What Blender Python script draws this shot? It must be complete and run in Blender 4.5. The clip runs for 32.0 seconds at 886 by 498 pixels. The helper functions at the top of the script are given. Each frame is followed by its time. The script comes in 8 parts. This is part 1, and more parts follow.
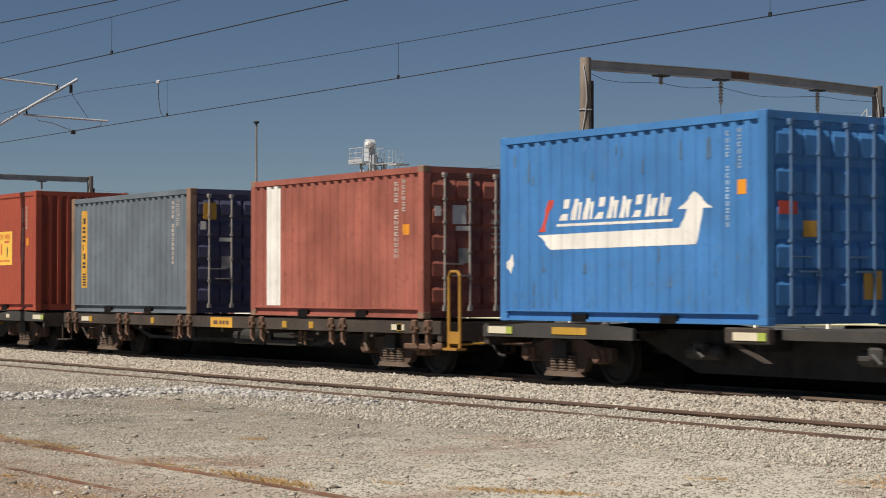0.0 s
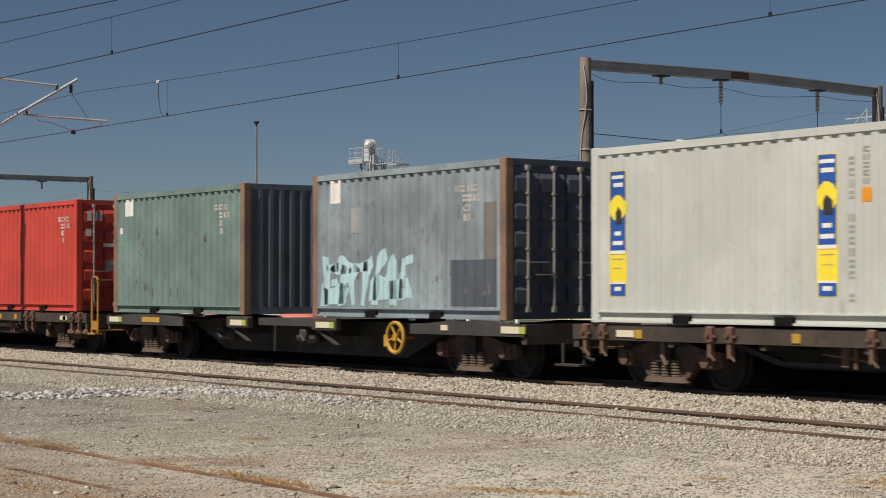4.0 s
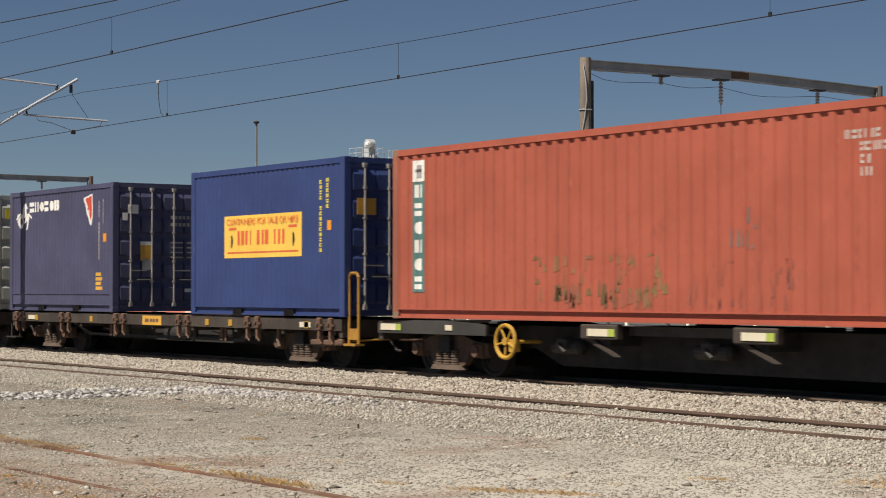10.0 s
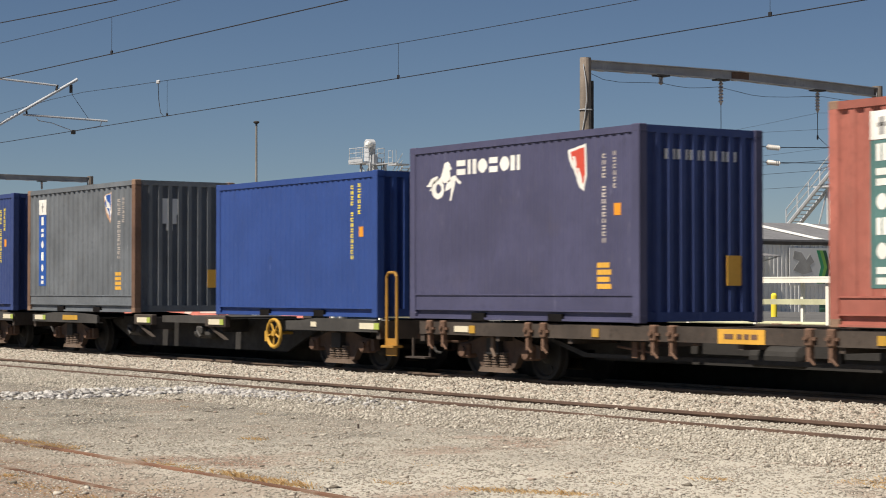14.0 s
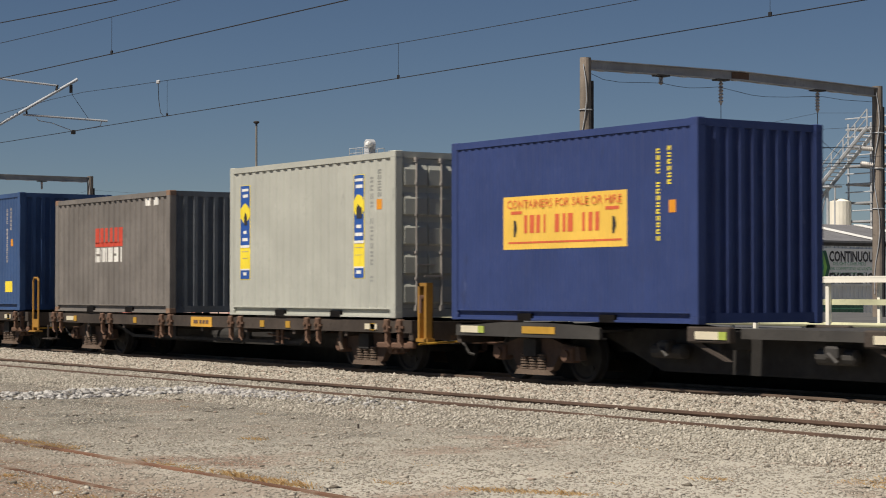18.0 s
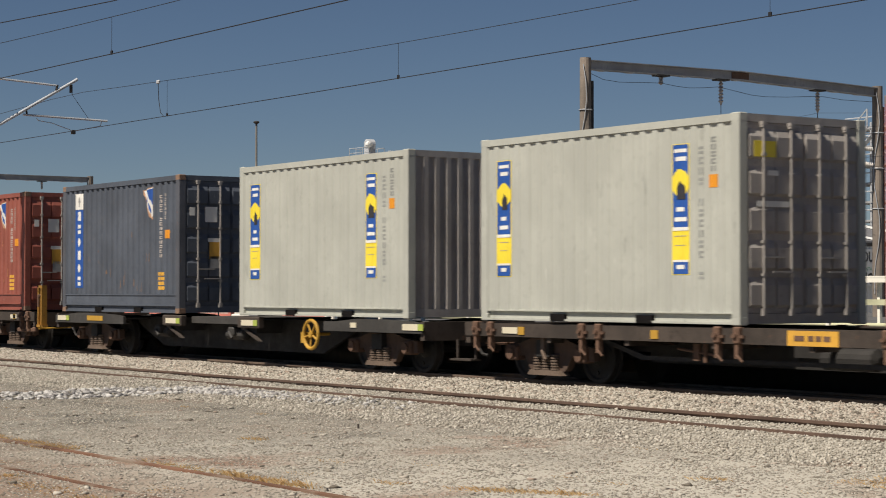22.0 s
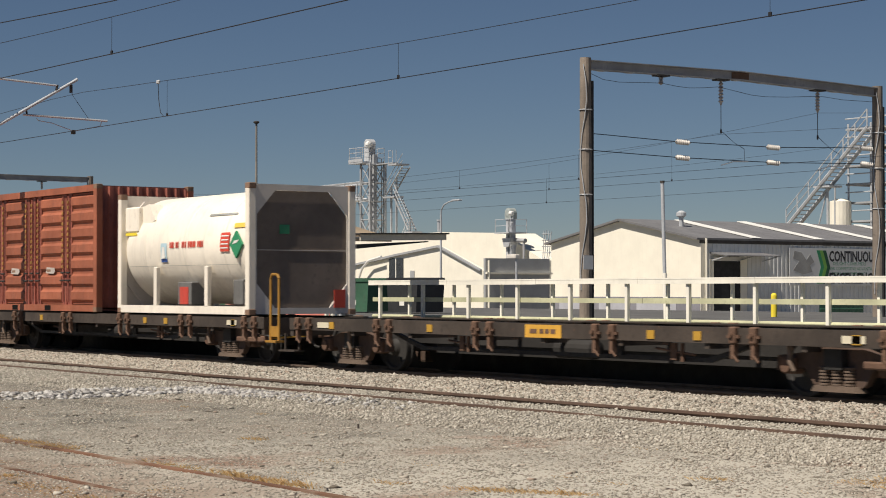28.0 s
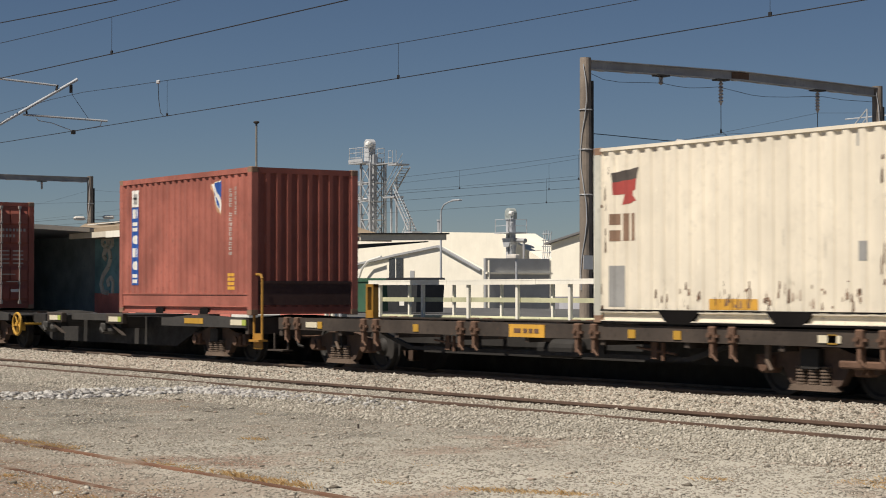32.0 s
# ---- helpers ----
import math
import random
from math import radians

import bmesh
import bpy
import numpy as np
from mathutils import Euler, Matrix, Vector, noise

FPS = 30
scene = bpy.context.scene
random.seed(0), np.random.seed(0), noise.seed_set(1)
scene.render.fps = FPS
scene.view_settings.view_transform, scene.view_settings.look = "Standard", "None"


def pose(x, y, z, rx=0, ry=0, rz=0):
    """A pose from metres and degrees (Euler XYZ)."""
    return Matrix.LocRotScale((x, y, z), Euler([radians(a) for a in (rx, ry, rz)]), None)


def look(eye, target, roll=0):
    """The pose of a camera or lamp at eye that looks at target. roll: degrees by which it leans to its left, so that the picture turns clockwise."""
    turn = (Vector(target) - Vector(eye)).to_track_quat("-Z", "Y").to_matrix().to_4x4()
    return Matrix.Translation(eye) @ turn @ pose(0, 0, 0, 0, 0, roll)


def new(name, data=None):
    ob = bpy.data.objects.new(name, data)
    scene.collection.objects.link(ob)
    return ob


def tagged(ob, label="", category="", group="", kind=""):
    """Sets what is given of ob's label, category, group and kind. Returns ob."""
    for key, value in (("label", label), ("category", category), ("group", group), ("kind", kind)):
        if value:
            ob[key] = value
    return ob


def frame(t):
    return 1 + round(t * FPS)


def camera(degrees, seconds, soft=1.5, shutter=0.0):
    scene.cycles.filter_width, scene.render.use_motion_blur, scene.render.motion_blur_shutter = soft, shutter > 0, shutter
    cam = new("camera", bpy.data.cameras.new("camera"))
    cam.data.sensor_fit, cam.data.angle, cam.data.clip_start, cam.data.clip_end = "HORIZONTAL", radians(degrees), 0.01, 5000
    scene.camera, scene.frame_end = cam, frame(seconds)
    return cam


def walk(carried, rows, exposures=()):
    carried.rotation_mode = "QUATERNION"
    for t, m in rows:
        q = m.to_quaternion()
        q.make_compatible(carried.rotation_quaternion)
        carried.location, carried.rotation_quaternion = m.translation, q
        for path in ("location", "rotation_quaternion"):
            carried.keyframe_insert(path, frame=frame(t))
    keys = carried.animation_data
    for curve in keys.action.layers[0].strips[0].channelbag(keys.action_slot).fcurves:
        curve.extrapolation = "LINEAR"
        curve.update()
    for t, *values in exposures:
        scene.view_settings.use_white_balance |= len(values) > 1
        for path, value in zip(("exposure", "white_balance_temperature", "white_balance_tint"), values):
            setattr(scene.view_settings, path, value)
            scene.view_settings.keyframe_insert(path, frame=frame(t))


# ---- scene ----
LENGTH = 32.0
EYE = 1.41
cam = camera(25.73, LENGTH, soft=1.0, shutter=0.14)
HOLD = pose(0, 0, EYE, 91.26, 0, 55.91)
LIGHTNESS = [(0, 0.17), (1, 0.30), (2, 0.46), (3, 0.42), (4, 0.02), (4.5, -0.06), (6.5, 0.2), (7, 0.25), (8, 0.25), (9, 0.25), (10, 0.22), (11, 0.25), (12, 0.38), (13, 0.38), (14, 0.42), (17, 0.42),
             (18, 0.08), (19, 0.05), (20, 0.36), (21, 0.25), (23, 0.12), (24, 0.28), (25, 0.2), (26, 0.1), (28.5, 0.12), (29, -0.2), (30, 0.26), (31, 0.15), (32, 0.08)]
walk(cam, [(0, HOLD), (LENGTH, HOLD)], [(t, e + 0.09, 6500, 12.5) for t, e in LIGHTNESS])


def travel(t):
    """How far the train has rolled along the track at t seconds, in metres."""
    q = (t - 16) / 16
    return 207.24 * q - 3.219 * q * q - 0.384 * q ** 3


# ---- daylight ----
SUN = Vector((0.085, -0.99, 1.49)).normalized()
world = bpy.data.worlds.new("world")
scene.world = world
world.use_nodes = True
wn = world.node_tree.nodes
sky = wn.new("ShaderNodeTexSky")
sky.sky_type = "NISHITA"
sky.sun_disc = False
sky.sun_elevation = math.asin(SUN.z)
sky.sun_rotation = math.atan2(SUN.x, SUN.y)
sky.altitude = 30
sky.air_density, sky.dust_density, sky.ozone_density = 0.75, 0.0, 4.0
wn["Background"].inputs["Strength"].default_value = 0.0355
world.node_tree.links.new(sky.outputs[0], wn["Background"].inputs["Color"])
sun = new("sun", bpy.data.lights.new("sun", "SUN"))
sun.data.energy, sun.data.angle, sun.data.color = 5.0, radians(0.5), (1.0, 0.92, 0.79)
sun.matrix_world = look(SUN * 100, (0, 0, 0))

# ---- materials ----
MATS = {}


def ramp_mix(nt, fac, a, b):
    m = nt.nodes.new("ShaderNodeMix")
    m.data_type = "RGBA"
    nt.links.new(fac, m.inputs[0])
    for slot, v in ((6, a), (7, b)):
        if isinstance(v, tuple):
            m.inputs[slot].default_value = (*v[:3], 1)
        else:
            nt.links.new(v, m.inputs[slot])
    return m.outputs[2]


def noise_fac(nt, co, scale, lo, hi, detail=4, stretch=None, rough=0.55):
    if stretch:
        mp = nt.nodes.new("ShaderNodeMapping")
        mp.inputs["Scale"].default_value = stretch
        nt.links.new(co, mp.inputs[0])
        co = mp.outputs[0]
    n = nt.nodes.new("ShaderNodeTexNoise")
    n.inputs["Scale"].default_value, n.inputs["Detail"].default_value = scale, detail
    n.inputs["Roughness"].default_value = rough
    nt.links.new(co, n.inputs["Vector"])
    r = nt.nodes.new("ShaderNodeMapRange")
    r.inputs[1].default_value, r.inputs[2].default_value = lo, hi
    nt.links.new(n.outputs[0], r.inputs[0])
    return r.outputs[0]


def shade(name, rgb, rough=0.6, metal=0.0, vary=0.18, grain=9.0, streak=0.0, rust=0.0, rust_rgb=(0.16, 0.07, 0.035),
          bump=0.0, bump_scale=60.0, alt=None, alt_lo=0.45, alt_hi=0.65, alt_scale=1.3, spec=0.5, pieces=False, dirt=0.0, scuff=0.0):
    """A procedural surface: base colour with two scales of wear, streaks, rust flecks and fine relief."""
    if name in MATS:
        return MATS[name]
    m = bpy.data.materials.new(name)
    m.use_nodes = True
    nt = m.node_tree
    bs = nt.nodes["Principled BSDF"]
    tc = nt.nodes.new("ShaderNodeTexCoord")
    info = nt.nodes.new("ShaderNodeObjectInfo")
    add = nt.nodes.new("ShaderNodeVectorMath")
    add.operation = "ADD"
    mul = nt.nodes.new("ShaderNodeMath")
    mul.operation = "MULTIPLY"
    mul.inputs[1].default_value = 40.0 if pieces else 0.0
    nt.links.new(info.outputs["Random"], mul.inputs[0])
    nt.links.new(tc.outputs["Object"], add.inputs[0])
    nt.links.new(mul.outputs[0], add.inputs[1])
    co = add.outputs[0]
    dark = tuple(c * (1 - vary) for c in rgb)
    light = tuple(min(1, c * (1 + vary * 0.8)) for c in rgb)
    col = ramp_mix(nt, noise_fac(nt, co, 0.9, 0.35, 0.68), dark, light)
    col = ramp_mix(nt, noise_fac(nt, co, grain, 0.55, 0.75, 6), col, tuple(c * (1 - vary) for c in rgb))
    if alt:
        col = ramp_mix(nt, noise_fac(nt, co, alt_scale, alt_lo, alt_hi, 6), col, alt)
    if streak:
        s = noise_fac(nt, co, 1.0, 0.52, 0.85, 5, (7.0, 7.0, 0.35))
        k = nt.nodes.new("ShaderNodeMath")
        k.operation = "MULTIPLY"
        k.inputs[1].default_value = streak
        nt.links.new(s, k.inputs[0])
        col = ramp_mix(nt, k.outputs[0], col, tuple(c * 0.45 + 0.02 for c in rgb))
    if scuff:
        f = noise_fac(nt, co, 1.0, 0.61, 0.72, 8, (3.0, 3.0, 1.1), 0.72)
        k = nt.nodes.new("ShaderNodeMath")
        k.operation = "MULTIPLY"
        k.inputs[1].default_value = scuff
        nt.links.new(f, k.inputs[0])
        col = ramp_mix(nt, k.outputs[0], col, tuple(c * 0.55 + 0.012 for c in rgb))
        f = noise_fac(nt, co, 1.0, 0.63, 0.72, 7, (9.0, 9.0, 2.2), 0.7)
        k = nt.nodes.new("ShaderNodeMath")
        k.operation = "MULTIPLY"
        k.inputs[1].default_value = scuff * 0.8
        nt.links.new(f, k.inputs[0])
        col = ramp_mix(nt, k.outputs[0], col, tuple(min(1, c * 1.25 + 0.06) for c in rgb))
    if dirt:
        s = noise_fac(nt, co, 2.4, 0.56, 0.8, 8)
        k = nt.nodes.new("ShaderNodeMath")
        k.operation = "MULTIPLY"
        k.inputs[1].default_value = dirt
        nt.links.new(s, k.inputs[0])
        col = ramp_mix(nt, k.outputs[0], col, (0.11, 0.09, 0.07))
    if rust:
        f = noise_fac(nt, co, 3.2, 0.74 - rust * 0.22, 0.8 - rust * 0.2, 9, (1.6, 1.6, 0.8), 0.68)
        col = ramp_mix(nt, f, col, rust_rgb)
    nt.links.new(col, bs.inputs["Base Color"])
    rr = nt.nodes.new("ShaderNodeMapRange")
    rr.inputs[3].default_value, rr.inputs[4].default_value = max(0.05, rough - 0.12), min(1, rough + 0.14)
    nt.links.new(noise_fac(nt, co, 5.0, 0.3, 0.7), rr.inputs[0])
    nt.links.new(rr.outputs[0], bs.inputs["Roughness"])
    bs.inputs["Metallic"].default_value = metal
    bs.inputs["Specular IOR Level"].default_value = spec
    if bump:
        n = nt.nodes.new("ShaderNodeTexNoise")
        n.inputs["Scale"].default_value, n.inputs["Detail"].default_value = bump_scale, 5
        nt.links.new(co, n.inputs["Vector"])
        b = nt.nodes.new("ShaderNodeBump")
        b.inputs["Strength"].default_value, b.inputs["Distance"].default_value = bump, 0.02
        nt.links.new(n.outputs[0], b.inputs["Height"])
        nt.links.new(b.outputs[0], bs.inputs["Normal"])
    MATS[name] = m
    return m


def paint(name, rgb, fade=0.2, rust=0.25, streak=0.35, rough=0.55, dirt=0.15, scuff=0.8):
    return shade("paint_" + name, rgb, rough, vary=fade, streak=streak, rust=rust, bump=0.05, bump_scale=14, dirt=dirt, spec=0.35, scuff=scuff, pieces=True)


# ---- mesh helpers ----
class Shape:
    """Vertices and faces of one part."""

    def __init__(self):
        self.v, self.f, self.weld = [], [], False

    def quad_strip(self, ring_a, ring_b, closed=False):
        a = len(self.v)
        n = len(ring_a)
        self.v += list(ring_a) + list(ring_b)
        for i in range(n if closed else n - 1):
            j = (i + 1) % n
            self.f.append((a + i, a + j, a + n + j, a + n + i))
        return self

    def box(self, x0, x1, y0, y1, z0, z1):
        a = len(self.v)
        self.v += [(x0, y0, z0), (x1, y0, z0), (x1, y1, z0), (x0, y1, z0), (x0, y0, z1), (x1, y0, z1), (x1, y1, z1), (x0, y1, z1)]
        self.f += [tuple(a + i for i in q) for q in ((0, 3, 2, 1), (4, 5, 6, 7), (0, 1, 5, 4), (1, 2, 6, 5), (2, 3, 7, 6), (3, 0, 4, 7))]
        return self

    def chamfer(self, x0, x1, y0, y1, z0, z1, c=0.01):
        """A box with its vertical and top edges cut."""
        def ring(z, i):
            return [(x0 + c + i, y0 + i, z), (x1 - c - i, y0 + i, z), (x1 - i, y0 + c + i, z), (x1 - i, y1 - c - i, z),
                    (x1 - c - i, y1 - i, z), (x0 + c + i, y1 - i, z), (x0 + i, y1 - c - i, z), (x0 + i, y0 + c + i, z)]
        rings = [ring(z0, c * 0.6), ring(z0 + c, 0), ring(z1 - c, 0), ring(z1, c * 0.6)]
        a = len(self.v)
        for r in rings:
            self.v += r
        for k in range(3):
            for i in range(8):
                j = (i + 1) % 8
                self.f.append((a + 8 * k + i, a + 8 * k + j, a + 8 * k + 8 + j, a + 8 * k + 8 + i))
        self.f.append(tuple(a + i for i in range(7, -1, -1)))
        self.f.append(tuple(a + 24 + i for i in range(8)))
        return self

    def tube(self, p0, p1, r, n=8, r1=None, caps=True):
        p0, p1 = Vector(p0), Vector(p1)
        d = (p1 - p0).normalized()
        s = d.orthogonal().normalized()
        t = d.cross(s)
        a = len(self.v)
        for p, q in ((p0, r), (p1, r if r1 is None else r1)):
            for i in range(n):
                w = 2 * math.pi * i / n
                self.v.append(tuple(p + (s * math.cos(w) + t * math.sin(w)) * q))
        for i in range(n):
            j = (i + 1) % n
            self.f.append((a + i, a + j, a + n + j, a + n + i))
        if caps:
            self.f.append(tuple(a + i for i in range(n - 1, -1, -1)))
            self.f.append(tuple(a + n + i for i in range(n)))
        return self

    def path(self, pts, r, n=8):
        for p, q in zip(pts[:-1], pts[1:]):
            self.tube(p, q, r, n)
        return self

    def ring(self, centre, axis, radius, r, n=24, m=6):
        c, axis = Vector(centre), Vector(axis).normalized()
        s = axis.orthogonal().normalized()
        t = axis.cross(s)
        a = len(self.v)
        for i in range(n):
            w = 2 * math.pi * i / n
            o = s * math.cos(w) + t * math.sin(w)
            for k in range(m):
                g = 2 * math.pi * k / m
                self.v.append(tuple(c + o * (radius + r * math.cos(g)) + axis * r * math.sin(g)))
        for i in range(n):
            for k in range(m):
                i2, k2 = (i + 1) % n, (k + 1) % m
                self.f.append((a + i * m + k, a + i2 * m + k, a + i2 * m + k2, a + i * m + k2))
        return self

    def lathe(self, p, axis, prof, n=24):
        """Spin a profile of (along, radius) round an axis through p."""
        p, axis = Vector(p), Vector(axis).normalized()
        s = axis.orthogonal().normalized()
        t = axis.cross(s)
        a = len(self.v)
        for u, r in prof:
            for i in range(n):
                w = 2 * math.pi * i / n
                self.v.append(tuple(p + axis * u + (s * math.cos(w) + t * math.sin(w)) * r))
        for k in range(len(prof) - 1):
            for i in range(n):
                j = (i + 1) % n
                self.f.append((a + k * n + i, a + k * n + j, a + (k + 1) * n + j, a + (k + 1) * n + i))
        self.f.append(tuple(a + i for i in range(n - 1, -1, -1)))
        self.f.append(tuple(a + (len(prof) - 1) * n + i for i in range(n)))
        return self

    def prism(self, poly, axis, lo, hi):
        """A flat outline pushed along an axis: 'y' takes (x, z), 'x' takes (y, z), 'z' takes (x, y)."""
        def at(p, d):
            return (p[0], d, p[1]) if axis == "y" else (d, p[0], p[1]) if axis == "x" else (p[0], p[1], d)
        n, a = len(poly), len(self.v)
        self.v += [at(p, lo) for p in poly] + [at(p, hi) for p in poly]
        for i in range(n):
            j = (i + 1) % n
            self.f.append((a + i, a + j, a + n + j, a + n + i))
        self.f.append(tuple(a + i for i in range(n - 1, -1, -1)))
        self.f.append(tuple(a + n + i for i in range(n)))
        return self

    def mesh(self, name, mat):
        me = bpy.data.meshes.new(name)
        me.from_pydata(self.v, [], self.f)
        bm = bmesh.new()
        bm.from_mesh(me)
        if self.weld:
            bmesh.ops.remove_doubles(bm, verts=bm.verts, dist=1e-4)
        bmesh.ops.recalc_face_normals(bm, faces=bm.faces)
        bm.to_mesh(me)
        bm.free()
        me.materials.append(mat)
        return me


CACHE = {}


def part(name, shape, mat, parent, label="", key=None, at=None, smooth=False):
    """One mesh object under a thing or a part; key lets alike parts share a mesh."""
    k = (key, mat.name) if key else None
    me = CACHE.get(k) if k else None
    if me is None:
        me = (shape() if callable(shape) else shape).mesh(name, mat)
        if smooth:
            me.shade_smooth()
        if k:
            CACHE[k] = me
    ob = new(name, me)
    ob.parent = parent
    if at is not None:
        ob.matrix_basis = at if isinstance(at, Matrix) else Matrix.Translation(at)
    if label:
        tagged(ob, label)
    return ob


def thing(name, label, category, group="", at=None, kind=""):
    ob = new(name)
    ob.empty_display_size = 0.3
    if at is not None:
        ob.matrix_basis = at if isinstance(at, Matrix) else Matrix.Translation(at)
    return tagged(ob, label, category, group, kind)


def solid(name, shape, mat, label, category="", kind="structure", at=None, group="", smooth=False):
    me = shape.mesh(name, mat)
    if smooth:
        me.shade_smooth()
    ob = new(name, me)
    if at is not None:
        ob.matrix_basis = at if isinstance(at, Matrix) else Matrix.Translation(at)
    return tagged(ob, label, category, group, kind)


def letters(text, height, wide=None, bold=0.0):
    """A flat mesh of the built-in font, lying in x and z, its middle at the origin."""
    cu = bpy.data.curves.new("letters", "FONT")
    cu.body, cu.size, cu.align_x, cu.align_y = text, height * 1.4, "CENTER", "CENTER"
    cu.resolution_u, cu.offset = 2, bold
    ob = bpy.data.objects.new("letters", cu)
    scene.collection.objects.link(ob)
    bpy.context.view_layer.update()
    me = bpy.data.meshes.new_from_object(ob.evaluated_get(bpy.context.evaluated_depsgraph_get()))
    bpy.data.objects.remove(ob)
    xs = [v.co.x for v in me.vertices]
    k = wide / (max(xs) - min(xs)) if wide else 1
    s = Shape()
    s.v = [(v.co.x * k, 0.0, v.co.y) for v in me.vertices]
    s.f = [tuple(p.vertices) for p in me.polygons]
    return s
# ---- the train ----
DECK = 0.95
NEAR = 18.0
TRACK = NEAR + 1.219
HC, STD = 2.896, 2.591
FT20, FT40 = 6.058, 12.192

rusty = shade("rusty_steel", (0.15, 0.085, 0.055), 0.85, vary=0.4, grain=14, rust=0.5, bump=0.3, bump_scale=40)
frame_steel = shade("weathered_frame_steel", (0.055, 0.042, 0.033), 0.8, vary=0.4, grain=10, rust=0.55, streak=0.4, bump=0.2, bump_scale=30)
grey_steel = shade("dusty_grey_steel", (0.050, 0.047, 0.043), 0.7, vary=0.3, grain=8, rust=0.12, streak=0.5, bump=0.1)
black_steel = shade("grimy_black_steel", (0.024, 0.022, 0.02), 0.75, vary=0.35, grain=12, rust=0.15, bump=0.2)
bogie_rust = shade("rusty_bogie_casting", (0.105, 0.066, 0.047), 0.85, vary=0.4, grain=12, rust=0.4, streak=0.4, bump=0.25, bump_scale=35)
spring_steel = shade("dusty_spring_steel", (0.16, 0.115, 0.085), 0.85, vary=0.35, grain=20, rust=0.2, bump=0.2)
tread_steel = shade("worn_wheel_steel", (0.30, 0.28, 0.26), 0.35, metal=0.9, vary=0.2)
yellow_paint = shade("chipped_yellow_paint", (0.50, 0.285, 0.035), 0.6, vary=0.25, grain=12, rust=0.3, streak=0.4, dirt=0.3)
ochre_paint = shade("rust_worn_ochre_paint", (0.40, 0.205, 0.03), 0.65, vary=0.35, grain=12, rust=0.55, streak=0.5, dirt=0.4)
plate_orange = shade("orange_plate", (0.66, 0.36, 0.05), 0.6, vary=0.18, grain=16, dirt=0.3)
faded_mark = shade("faded_marking", (0.48, 0.43, 0.39), 0.7, vary=0.3, grain=10, dirt=0.4)
faint_mark = shade("faint_grey_marking", (0.30, 0.31, 0.29), 0.7, vary=0.25, grain=10)
white_mark = shade("white_marking", (0.78, 0.77, 0.72), 0.6, vary=0.12, grain=20, dirt=0.2)
grey_mark = shade("grey_marking", (0.33, 0.33, 0.32), 0.7, vary=0.2, grain=12)
black_mark = shade("black_marking", (0.03, 0.03, 0.035), 0.6)
red_mark = shade("red_marking", (0.58, 0.07, 0.04), 0.55, vary=0.12)
dark_red_mark = shade("dull_red_marking", (0.40, 0.07, 0.06), 0.6, vary=0.15)
blue_mark = shade("blue_marking", (0.02, 0.09, 0.36), 0.5, vary=0.12)
teal_mark = shade("teal_marking", (0.085, 0.185, 0.175), 0.55, vary=0.2, dirt=0.3)
yellow_mark = shade("yellow_marking", (0.86, 0.69, 0.05), 0.5, vary=0.1)
sign_red = shade("sign_red", (0.66, 0.13, 0.05), 0.55, vary=0.1)
sign_yellow = shade("sign_yellow", (0.84, 0.54, 0.09), 0.5, vary=0.08)
orange_mark = shade("orange_marking", (0.75, 0.30, 0.02), 0.55, vary=0.12)
green_mark = shade("green_marking", (0.03, 0.26, 0.12), 0.5, vary=0.1)
reflector_white = shade("reflector_white", (0.70, 0.64, 0.48), 0.35, vary=0.12, dirt=0.2)
reflector_green = shade("reflector_yellow_green", (0.38, 0.46, 0.09), 0.35, vary=0.15, dirt=0.3)
rod_steel = shade("galvanised_rod", (0.36, 0.335, 0.31), 0.55, metal=0.2, vary=0.25, grain=15, rust=0.3)
# Near-black colour stands in for the shade inside the forklift pockets.
pocket_dark = shade("pocket_shade_black", (0.010, 0.009, 0.009), 0.95, vary=0.3, spec=0.1)
castings = shade("rusty_casting", (0.24, 0.15, 0.10), 0.8, vary=0.35, grain=18, rust=0.4, bump=0.2)

